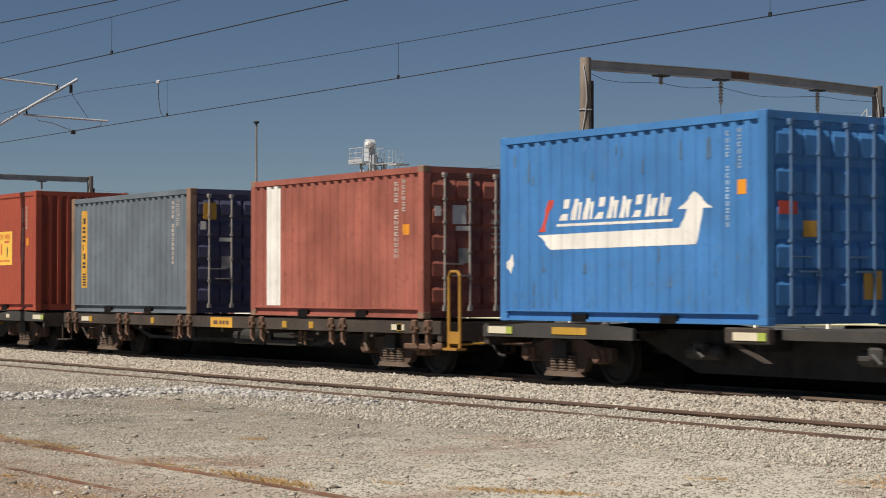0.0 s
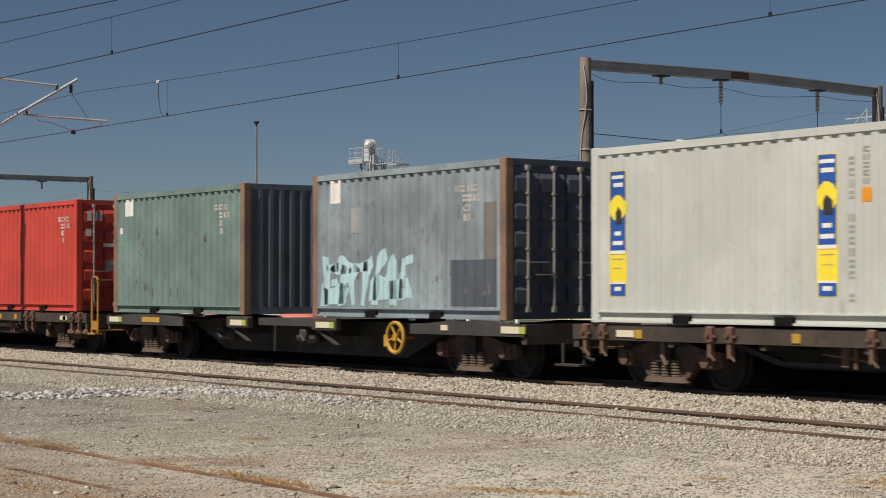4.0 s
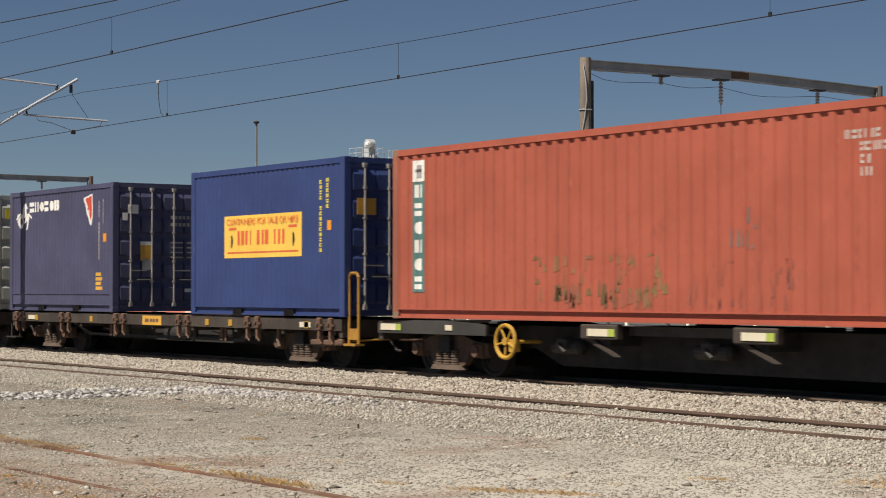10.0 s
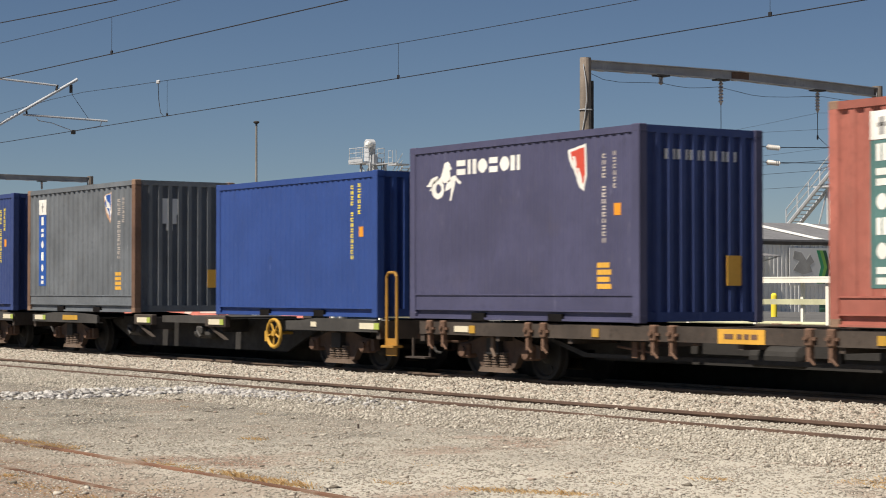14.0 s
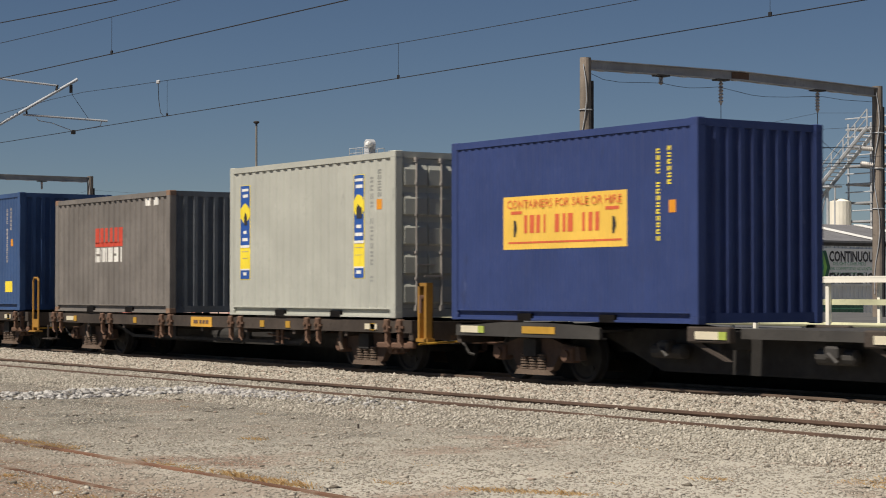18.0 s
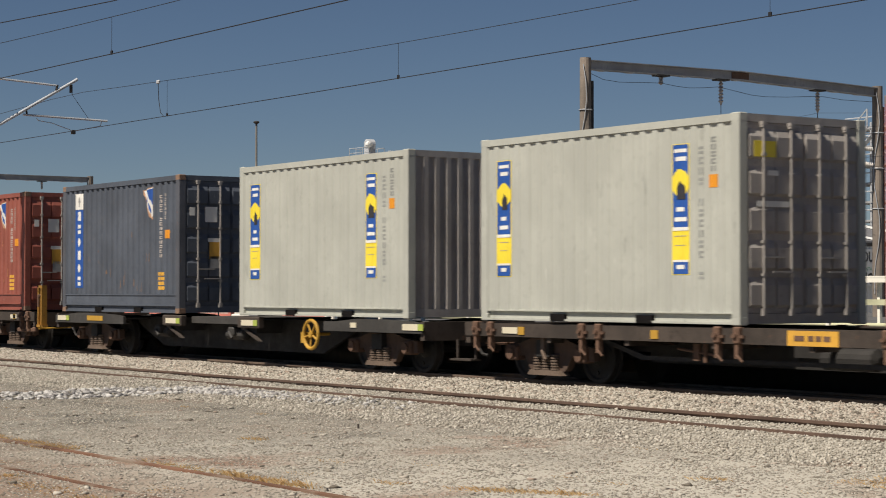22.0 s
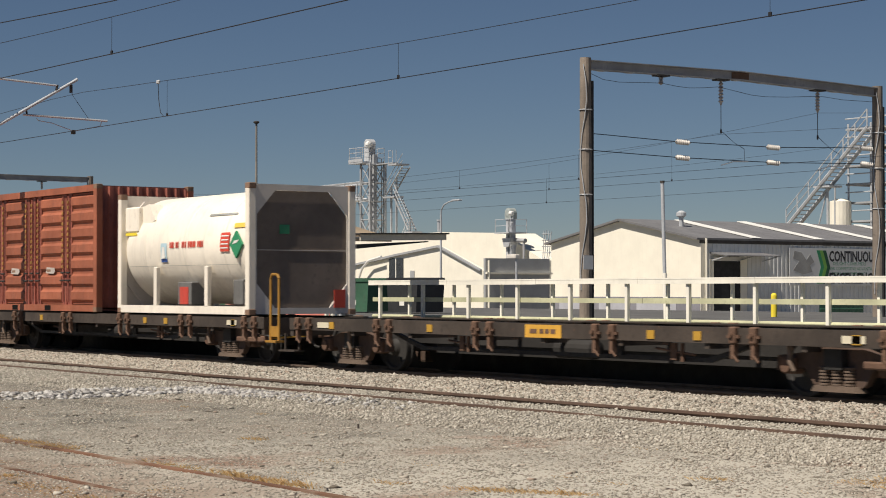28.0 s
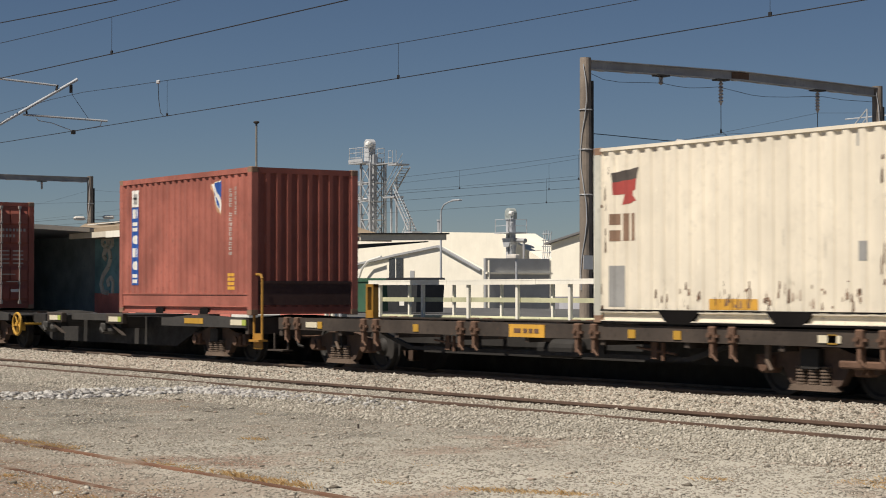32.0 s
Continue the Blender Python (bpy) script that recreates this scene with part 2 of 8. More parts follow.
PAINTS = {
    "bright_blue": paint("bright_blue", (0.055, 0.20, 0.47), 0.14, 0.12, 0.25),
    "red_oxide": paint("red_oxide", (0.33, 0.108, 0.078), 0.26, 0.3, 0.45),
    "slate": paint("slate", (0.135, 0.165, 0.192), 0.2, 0.25, 0.4),
    "hire_red": paint("hire_red", (0.345, 0.070, 0.040), 0.08, 0.05, 0.12),
    "faded_red": paint("faded_red", (0.345, 0.112, 0.083), 0.28, 0.3, 0.5, dirt=0.35),
    "grey": paint("grey", (0.435, 0.445, 0.395), 0.09, 0.05, 0.16, dirt=0.06),
    "light_grey": paint("light_grey", (0.52, 0.54, 0.50), 0.09, 0.06, 0.16, dirt=0.06),
    "grey_blue": paint("grey_blue", (0.25, 0.305, 0.33), 0.28, 0.3, 0.6, dirt=0.4),
    "grey_green": paint("grey_green", (0.165, 0.24, 0.222), 0.22, 0.3, 0.5, dirt=0.3),
    "scarlet": paint("scarlet", (0.52, 0.065, 0.045), 0.12, 0.1, 0.2),
    "sky_blue": paint("sky_blue", (0.095, 0.19, 0.325), 0.28, 0.25, 0.5, dirt=0.25),
    "peach": paint("peach", (0.42, 0.158, 0.088), 0.18, 0.3, 0.4, dirt=0.25),
    "orange_red": paint("orange_red", (0.45, 0.106, 0.056), 0.22, 0.3, 0.4, dirt=0.2),
    "brown_red": paint("brown_red", (0.32, 0.112, 0.07), 0.12, 0.25, 0.4, dirt=0.15),
    "coral_red": paint("coral_red", (0.38, 0.098, 0.060), 0.11, 0.2, 0.3, dirt=0.15),
    "navy": paint("navy", (0.032, 0.054, 0.165), 0.10, 0.06, 0.14, dirt=0.05),
    "dusty_navy": paint("dusty_navy", (0.068, 0.069, 0.128), 0.14, 0.1, 0.25, dirt=0.12),
    "royal": paint("royal", (0.026, 0.062, 0.225), 0.10, 0.05, 0.12, dirt=0.04),
    "pink_red": paint("pink_red", (0.365, 0.125, 0.094), 0.26, 0.25, 0.4, dirt=0.2),
    "dull_slate": paint("dull_slate", (0.135, 0.15, 0.165), 0.2, 0.25, 0.45, dirt=0.25),
    "cream_white": paint("cream_white", (0.52, 0.52, 0.45), 0.14, 0.14, 0.3, dirt=0.25),
    "taupe": paint("taupe", (0.185, 0.17, 0.155), 0.18, 0.25, 0.45, dirt=0.2),
    "mid_blue": paint("mid_blue", (0.040, 0.085, 0.20), 0.12, 0.08, 0.15, dirt=0.06),
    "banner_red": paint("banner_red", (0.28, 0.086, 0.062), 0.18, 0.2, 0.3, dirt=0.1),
    "steel_blue": paint("steel_blue", (0.086, 0.100, 0.125), 0.18, 0.22, 0.4, dirt=0.2),
    "crimson": paint("crimson", (0.30, 0.062, 0.048), 0.14, 0.12, 0.2, dirt=0.08),
    "rust_orange": paint("rust_orange", (0.34, 0.112, 0.062), 0.24, 0.3, 0.4, dirt=0.2),
    "box_green": paint("box_green", (0.100, 0.160, 0.064), 0.14, 0.2, 0.35, dirt=0.12),
    "white": paint("white", (0.77, 0.71, 0.585), 0.10, 0.28, 0.25, dirt=0.15),
    # Darker and warmer than the grey sides: the ends' shade is mixed in.
    "shaded_end_grey": paint("shaded_end_grey", (0.36, 0.335, 0.31), 0.15, 0.25, 0.4, dirt=0.3),
}


def waves(a, b, pitch, depth):
    """Breakpoints (along, recess) of a pressed sheet between a and b."""
    n = max(1, round((b - a) / pitch))
    p = (b - a) / n
    out = [(a, 0.0)]
    for i in range(n):
        s = a + i * p
        out += [(s + p * 0.18, 0.0), (s + p * 0.30, depth), (s + p * 0.70, depth), (s + p * 0.82, 0.0)]
    return out + [(b, 0.0)]


RIBS = {"std": (0.278, 0.032), "fine": (0.19, 0.013), "soft": (0.278, 0.022)}
WALL_Y = -1.205


def recess(x, L, style):
    """How deep the side wall lies behind its outer face at x."""
    pts = waves(-L / 2 + 0.12, L / 2 - 0.12, *RIBS[style])
    for (a, d), (b, e) in zip(pts[:-1], pts[1:]):
        if a <= x <= b:
            return d + (e - d) * (x - a) / max(1e-6, b - a)
    return 0.0


def side_sheet(L, z0, z1, style):
    s = Shape()
    pts = waves(-L / 2 + 0.12, L / 2 - 0.12, *RIBS[style])
    s.quad_strip([(x, WALL_Y + d, z0) for x, d in pts], [(x, WALL_Y + d, z1) for x, d in pts])
    s.quad_strip([(x, WALL_Y + d + 0.02, z1) for x, d in pts], [(x, WALL_Y + d + 0.02, z0) for x, d in pts])
    return s


LIMIT = [HC]


def on_wall(polys, L, style, lift=0.003):
    """Painted outlines (x from the left end, z) that follow the pressed wall."""
    s = Shape()
    breaks = [x for x, _ in waves(-L / 2 + 0.12, L / 2 - 0.12, *RIBS[style])]
    s.weld = True
    for poly in polys:
        poly = [(p[0] - L / 2, p[1]) for p in poly]
        xs = [p[0] for p in poly]
        lo, hi = min(xs), max(xs)
        cuts = sorted({round(v, 5) for v in (*xs, *[q for q in breaks if lo < q < hi])})
        for a, c in zip(cuts[:-1], cuts[1:]):
            if c - a < 2e-4:
                continue
            m, zs = (a + c) / 2, []
            for (p, q) in zip(poly, poly[1:] + poly[:1]):
                if (p[0] <= m) != (q[0] <= m):
                    k = (q[1] - p[1]) / (q[0] - p[0])
                    zs.append(tuple(min(p[1] + k * (x - p[0]), LIMIT[0] - 0.125) for x in (m, a, c)))
            zs.sort()
            ya, yc = WALL_Y - lift + recess(a, L, style), WALL_Y - lift + recess(c, L, style)
            for (_, za, zc), (_, zb, zd) in zip(zs[::2], zs[1::2]):
                if zb - za < 1e-4 and zd - zc < 1e-4:
                    continue
                k = len(s.v)
                s.v += [(a, ya, za), (c, yc, zc), (c, yc, zd), (a, ya, zb)]
                s.f.append((k, k + 1, k + 2, k + 3))
    return s


def rect(x0, x1, z0, z1):
    return [(x0, z0), (x1, z0), (x1, z1), (x0, z1)]


def column(x, w, top, heights, gap=0.05):
    """Bars one below another, for a column of small writing."""
    out, z = [], top
    for h in heights:
        if h > 0:
            out.append(rect(x, x + w, z - h, z))
        z -= abs(h) + gap
    return out


def end_waves(x, y0, y1, z0, z1, depth=0.045):
    s = Shape()
    pts = waves(y0, y1, 0.25, depth)
    s.quad_strip([(x - d, y, z0) for y, d in pts], [(x - d, y, z1) for y, d in pts])
    s.quad_strip([(x - d - 0.02, y, z1) for y, d in pts], [(x - d - 0.02, y, z0) for y, d in pts])
    return s


def door_sheet(w, z0, z1, bands):
    """One pressed panel of a door leaf, its outer face at x 0."""
    s = Shape()
    h = (z1 - z0) / bands
    prof = [(z0, -0.027)]
    for i in range(bands):
        a = z0 + i * h
        prof += [(a + 0.04, -0.027), (a + 0.08, 0.018), (a + h - 0.16, 0.018), (a + h - 0.05, -0.027)]
    prof += [(z1, -0.027)]
    n = len(prof)
    rows = [[(-0.045, -0.012, z) for z, d in prof], [(d, 0.0, z) for z, d in prof], [(d, w, z) for z, d in prof], [(-0.045, w + 0.012, z) for z, d in prof]]
    for r in rows:
        s.v += r
    for k in range(3):
        for i in range(n - 1):
            s.f.append((k * n + i, k * n + i + 1, (k + 1) * n + i + 1, (k + 1) * n + i))
    return s


def lock_rod(z0, z1):
    s = Shape().tube((0.035, 0, z0), (0.035, 0, z1), 0.019, 8)
    for z in (z0 + 0.02, z0 + 0.5, z0 + 0.95, (z0 + z1) / 2 + 0.3, z1 - 0.45, z1 - 0.06):
        s.box(-0.01, 0.06, -0.03, 0.03, z, z + 0.04)
    s.box(-0.02, 0.065, -0.035, 0.035, z0 - 0.04, z0 + 0.02).box(-0.02, 0.065, -0.035, 0.035, z1 - 0.03, z1 + 0.02)
    return s


def roof_sheet(L, H):
    s = Shape()
    pts = waves(-L / 2 + 0.15, L / 2 - 0.15, 0.209, 0.02)
    s.quad_strip([(x, -1.15, H - 0.02 - d) for x, d in pts], [(x, 1.15, H - 0.02 - d) for x, d in pts])
    s.box(-L / 2 + 0.1, L / 2 - 0.1, -1.14, 1.14, H - 0.075, H - 0.055)
    return s


BOXES = []


def shipping_box(u, L, H, colour, label, end="corrugated", style="std", sill=0.0, frame_mat=None, pockets=True, end_mat=None, bands=5, rods=None, cap=0.115):
    """A shipping container, its front end at u along the train."""
    p = PAINTS[colour]
    fm = frame_mat or p
    # Several end paints are darker, with the front end's shade put into them.
    em = end_mat or p
    clean = frame_mat is None and colour in ("bright_blue", "hire_red", "grey", "light_grey", "scarlet", "navy", "dusty_navy", "royal", "mid_blue", "crimson")
    ob = thing("shipping_container", label, "container", "containers on the train")
    LIMIT[0] = H
    z0, zt = 0.16, H - cap + 0.005
    zs = z0 + sill
    part("side_wall", lambda: side_sheet(L, zs, zt, style), p, ob, key=("side", L, H, style, sill, cap))
    part("side_wall", lambda: side_sheet(L, zs, zt, style), p, ob, key=("side", L, H, style, sill, cap), at=pose(0, 0, 0, 0, 0, 180))
    if sill:
        for turn in (0, 180):
            part("lower_panel", lambda: Shape().box(-L / 2 + 0.12, L / 2 - 0.12, WALL_Y + 0.012, WALL_Y + 0.04, z0, zs - 0.02)
                 .box(-L / 2 + 0.12, L / 2 - 0.12, WALL_Y - 0.004, WALL_Y + 0.04, zs - 0.02, zs + 0.004), p, ob, key=("sill", L, sill), at=pose(0, 0, 0, 0, 0, turn))
    part("roof", lambda: roof_sheet(L, H), p, ob, key=("roof", L, H))
    part("floor", lambda: Shape().box(-L / 2 + 0.1, L / 2 - 0.1, -1.1, 1.1, 0.06, 0.15), black_steel, ob, key=("floor", L))
    for turn in (0, 180):
        m = pose(0, 0, 0, 0, 0, turn)
        part("top_rail", lambda: Shape().box(-L / 2 + 0.1, L / 2 - 0.1, -1.217, -1.15, H - cap, H - 0.012), p, ob, key=("trail", L, H, cap), at=m)
        part("bottom_rail", lambda: Shape().prism([(-1.214, 0.012), (-1.12, 0.012), (-1.12, 0.175), (-1.212, 0.175), (-1.212, 0.155), (-1.165, 0.155), (-1.165, 0.045), (-1.214, 0.045)], "x", -L / 2 + 0.1, L / 2 - 0.1), p, ob, key=("brail", L), at=m)
    # Solid boxes, coloured like the shaded hollows of pockets.
    if pockets and L < 8:
        for x in (-1.02, 1.02):
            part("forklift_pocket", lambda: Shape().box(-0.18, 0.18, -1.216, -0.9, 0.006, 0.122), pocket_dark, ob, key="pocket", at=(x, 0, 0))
    for sx in (-1, 1):
        for sy in (-1, 1):
            part("corner_post", lambda: Shape().chamfer(-0.082, 0.082, -0.08, 0.08, 0.1, H - 0.1, 0.012), fm, ob, key=("post", H), at=(sx * (L / 2 - 0.084), sy * 1.139, 0))
            for z in (0.0, H - 0.118):
                part("corner_casting", lambda: Shape().chamfer(-0.089, 0.089, -0.081, 0.081, 0, 0.118, 0.012), p if clean else castings, ob, key="casting",
                     at=(sx * (L / 2 - 0.089), sy * 1.138, z))
    for sx in (-1, 1):
        part("end_sill", lambda: Shape().box(-0.04, 0.04, -1.06, 1.06, 0.02, 0.16), em, ob, key="endsill", at=(sx * (L / 2 - 0.06), 0, 0))
        part("end_header", lambda: Shape().box(-0.04, 0.04, -1.06, 1.06, H - 0.12, H - 0.01), em, ob, key=("endheader", H), at=(sx * (L / 2 - 0.06), 0, 0))
    part("end_wall", lambda: end_waves(0, -1.07, 1.07, 0.16, H - 0.12), em, ob, key=("ewall", H), at=pose(-L / 2 + 0.02, 0, 0, 0, 0, 180))
    if end == "corrugated":
        part("end_wall", lambda: end_waves(0, -1.07, 1.07, 0.16, H - 0.12), em, ob, key=("ewall", H), at=(L / 2 - 0.02, 0, 0))
    else:
        for sy in (-1, 1):
            m = Matrix.Translation((L / 2 - 0.012, -1.06, 0)) if sy < 0 else Matrix.Translation((L / 2 - 0.012, 0.003, 0))
            d = part("door", lambda: Shape().box(-0.06, -0.028, 0.0, 1.055, 0.165, H - 0.125), em, ob, key=("door", H), at=m)
            for y in (0.035, 0.545):
                part("pressed_panel", lambda: door_sheet(0.47, 0.2, H - 0.16, bands), em, d, key=("dpanel", H, bands), at=(0, y, 0))
            for y in (0.27, 0.79):
                part("lock_rod", lambda: lock_rod(0.17, H - 0.13), rods or rod_steel, d, key=("rod", H), at=(0, y, 0))
            part("handle", lambda: Shape().box(0.03, 0.06, 0.27, 0.66, 0.92, 0.945).box(0.03, 0.06, 0.42, 0.79, 0.72, 0.745), rods or rod_steel, d, key="handle")
    BOXES.append((ob, u - L / 2, DECK))
    return ob


def marks(ob, name, polys, mat, L, style, label="", lift=0.003):
    ob = part(name, on_wall(polys, L, style, lift=lift), mat, ob, label)
    return tagged(ob, kind="stuff") if len(polys) > 1 else ob


def end_marks(ob, name, rects, mat, L, x=None):
    """Small painted or stuck-on plates on the front end."""
    s = Shape()
    for y0, y1, z0, z1 in rects:
        a, w = (L / 2 + 0.006, 0.005) if x is None else (x, 0.014)
        s.box(a, a + w, y0, y1, z0, z1)
    ob = part(name, s, mat, ob)
    return tagged(ob, kind="stuff") if len(rects) > 1 else ob


def glyphs(x, z, w, h, seed):
    """Thin bars of the size of one small character."""
    k = seed % 4
    if k == 0:
        return [rect(x, x + w * 0.34, z, z + h), rect(x + w * 0.62, x + w, z, z + h)]
    if k == 1:
        return [rect(x, x + w, z, z + h * 0.36), rect(x, x + w, z + h * 0.62, z + h)]
    if k == 2:
        return [rect(x, x + w * 0.36, z, z + h), rect(x + w * 0.36, x + w, z, z + h * 0.3), rect(x + w * 0.36, x + w, z + h * 0.68, z + h)]
    return [rect(x + w * 0.3, x + w * 0.66, z, z + h)]


def glyph_column(x, top, count, gaps=(), w=0.068, h=0.066, pitch=0.096):
    out = []
    for i in range(count):
        if i not in gaps:
            out += glyphs(x, top - i * pitch - h, w, h, (i * 7 + count) % 3)
    return out


def rub_marks(ob, L, style, x0, x1, z0, z1, mat, seed, n=26, w=(0.02, 0.1), h=(0.05, 0.4)):
    """Ragged upright scrapes where something has rubbed along the ribs."""
    rng = random.Random(seed)
    polys = []
    for _ in range(n):
        x, z = rng.uniform(x0, x1), z0 + (z1 - z0) * rng.random() ** 1.6
        a, b = rng.uniform(*w) * 0.5, rng.uniform(*h) * 0.8
        polys.append([(x, z), (x + a, z + b * 0.1), (x + a * 0.8, min(z1, z + b)), (x + a * 0.25, min(z1, z + b * 0.85))])
    return marks(ob, "scrape", polys, mat, L, style, "ragged scrapes in the paint", lift=0.0045)


def codes_columns(ob, L, style, mat, x=None, top=2.5, square=True, n1=14, n2=6):
    """Two thin columns of small characters and a notice near the front end."""
    x = L - 0.93 if x is None else x
    top = min(top, LIMIT[0] - 0.24)
    marks(ob, "lettering", glyph_column(x + 0.04, top, n1, (4,)) + glyph_column(x + 0.28, top + 0.03, n2), mat, L, style)
    if square:
        marks(ob, "notice", [rect(x + 0.3, x + 0.46, top - 0.92, top - 0.74)], orange_mark, L, style, "small orange notice")


def codes_rows(ob, L, style, mat, H, x=None):
    """Three or four short rows of small characters."""
    x = L - 1.5 if x is None else x
    out = []
    for k, (a, n) in enumerate(((0.05, 6), (0.28, 5), (0.3, 2), (0.3, 2))):
        for i in range(n):
            out += glyphs(x + a + 0.105 * i, H - 0.5 - 0.16 * k, 0.078, 0.115, i * 5 + k)
    marks(ob, "lettering", out, mat, L, style)


def glyph_blobs(x, z, w, h, kind):
    """Plain heavy shapes that stand for one unreadable or unlettered sign."""
    if kind == 0:
        return [rect(x, x + w * 0.40, z, z + h), rect(x + w * 0.60, x + w, z, z + h)]
    if kind == 1:
        return [rect(x, x + w, z, z + h * 0.40), rect(x, x + w, z + h * 0.60, z + h)]
    if kind == 3:
        return [[(x + w / 2 + w / 2 * math.cos(math.pi * k / 6), z + h / 2 + h / 2 * math.sin(math.pi * k / 6)) for k in range(12)]]
    return [rect(x, x + w * 0.42, z, z + h), rect(x + w * 0.56, x + w, z, z + h * 0.42), rect(x + w * 0.56, x + w, z + h * 0.58, z + h)]


def lines(x0, x1, z0, z1, n=4):
    """Bars one above another, for a block of small writing."""
    h = (z1 - z0) / n
    return [rect(x0, x1 - 0.04 * (k % 2), z0 + k * h, z0 + k * h + h * 0.72) for k in range(n)]


def upright_banner(ob, L, style, H, strip, letter_mat, x=0.5, w=0.36, z0=0.6, top=None, count=6):
    """A white square above an upright coloured strip with a column of pale shapes."""
    top = H - 0.18 if top is None else top
    marks(ob, "banner_head", [rect(x, x + w, top - 0.36, top)], white_mark, L, style, "white square emblem", lift=0.006)
    marks(ob, "emblem", [rect(x + 0.12, x + 0.24, top - 0.3, top - 0.08), rect(x + 0.08, x + 0.28, top - 0.2, top - 0.15)], grey_mark, L, style, lift=0.009)
    zt = top - 0.37
    if strip:
        marks(ob, "banner", [rect(x, x + w, z0, zt)], strip, L, style, "upright coloured strip", lift=0.006)
    step = (zt - z0) / count
    sh = []
    for i in range(count):
        sh += glyph_blobs(x + 0.07, zt - (i + 1) * step + step * 0.16, w - 0.14, step * 0.70, (0, 1, 3, 0, 3, 1)[i % 6])
    marks(ob, "lettering", sh, letter_mat, L, style, lift=0.009)


def hire_sign(ob, L, style, x0=1.45, x1=4.5, z0=1.12, z1=1.95):
    marks(ob, "hire_sign", [rect(x0, x1, z0, z1)], sign_yellow, L, style, "yellow sale and hire sign with red writing")
    w, m = x1 - x0, (x0 + x1) / 2 - L / 2
    y = WALL_Y - 0.008
    me = letters("CONTAINERS FOR SALE OR HIRE", 0.13, w * 0.93)
    part("sign_writing", me, sign_red, ob, key=("hire_text", L), at=(m, y, z1 - 0.13))
    bars = []
    for i, k in enumerate((1, 1, 1, 1, 0, 1, 1, 1, 0, 1, 1, 1)):
        if k:
            a = x0 + 0.52 + i * (w - 1.1) / 12
            q = (w - 1.1) / 12
            bars.append([(a, z0 + 0.25), (a + q * 0.7, z0 + 0.25), (a + q * 0.74, z0 + 0.53), (a + q * 0.04, z0 + 0.53)] if i % 3 else rect(a + q * 0.2, a + q * 0.6, z0 + 0.25, z0 + 0.53))
    bars += [rect(x0 + 0.12, x1 - 0.12, z0 + 0.09, z0 + 0.12), rect(x0 + 0.2, x0 + 0.48, z0 + 0.55, z0 + 0.6), rect(x1 - 0.5, x1 - 0.18, z0 + 0.55, z0 + 0.6)]
    marks(ob, "sign_bar", bars, sign_red, L, style, lift=0.006)
    blobs = []
    for a in (x0 + 0.22, x1 - 0.38):
        blobs.append([(a + 0.04, z0 + 0.2), (a + 0.1, z0 + 0.2), (a + 0.15, z0 + 0.32), (a + 0.12, z0 + 0.44), (a + 0.04, z0 + 0.46)])
    marks(ob, "sign_emblem", blobs, black_mark, L, style, lift=0.006)


def pillar_ads(ob, L, style, H):
    """Two upright blue, white and yellow stickers."""
    for x in (0.42, L - 1.42):
        w, t = 0.37, H - 0.36
        marks(ob, "sticker_edge", [rect(x, x + w, t - 1.84, t)], yellow_mark, L, style)
        marks(ob, "sticker", [rect(x + 0.02, x + w - 0.02, t - 0.3, t - 0.01), rect(x + 0.02, x + w - 0.02, t - 1.2, t - 0.3),
                                 rect(x + 0.02, x + w - 0.02, t - 1.83, t - 1.64)], blue_mark, L, style, "blue upright sticker", lift=0.006)
        c = []
        for k in range(14):
            g = 2 * math.pi * k / 14
            c.append((x + w / 2 + 0.18 * math.cos(g), t - 0.55 + 0.2 * math.sin(g)))
        marks(ob, "sticker_disc", [c], yellow_mark, L, style, lift=0.009)
        marks(ob, "sticker_figure", [[(x + 0.13, t - 0.78), (x + 0.3, t - 0.78), (x + 0.29, t - 0.6), (x + 0.2, t - 0.52), (x + 0.13, t - 0.62)]], black_mark, L, style, lift=0.012)
        marks(ob, "sticker_writing", [rect(x + 0.05, x + w - 0.05, t - 0.12, t - 0.07), rect(x + 0.08, x + w - 0.06, t - 0.24, t - 0.18),
                                         rect(x + 0.1, x + w - 0.1, t - 0.95, t - 0.89), rect(x + 0.06, x + w - 0.06, t - 1.09, t - 1.03),
                                         rect(x + 0.02, x + w - 0.02, t - 1.22, t - 1.17), rect(x + 0.02, x + w - 0.02, t - 1.66, t - 1.63),
                                         rect(x + 0.1, x + w - 0.1, t - 1.76, t - 1.7)], white_mark, L, style, lift=0.009)
        marks(ob, "sticker_lines", [rect(x + 0.05, x + w - 0.05, t - 1.3, t - 1.29), rect(x + 0.06, x + w - 0.08, t - 1.43, t - 1.422)], grey_mark, L, style, lift=0.006)
    marks(ob, "lettering", glyph_column(L - 0.86, H - 0.42, 13, (4, 11), 0.1, 0.1, 0.145) + glyph_column(L - 0.6, H - 0.3, 5, (), 0.1, 0.075, 0.1), faint_mark, L, style)
    marks(ob, "notice", [rect(L - 0.62, L - 0.44, H - 1.0, H - 0.82)], orange_mark, L, style)


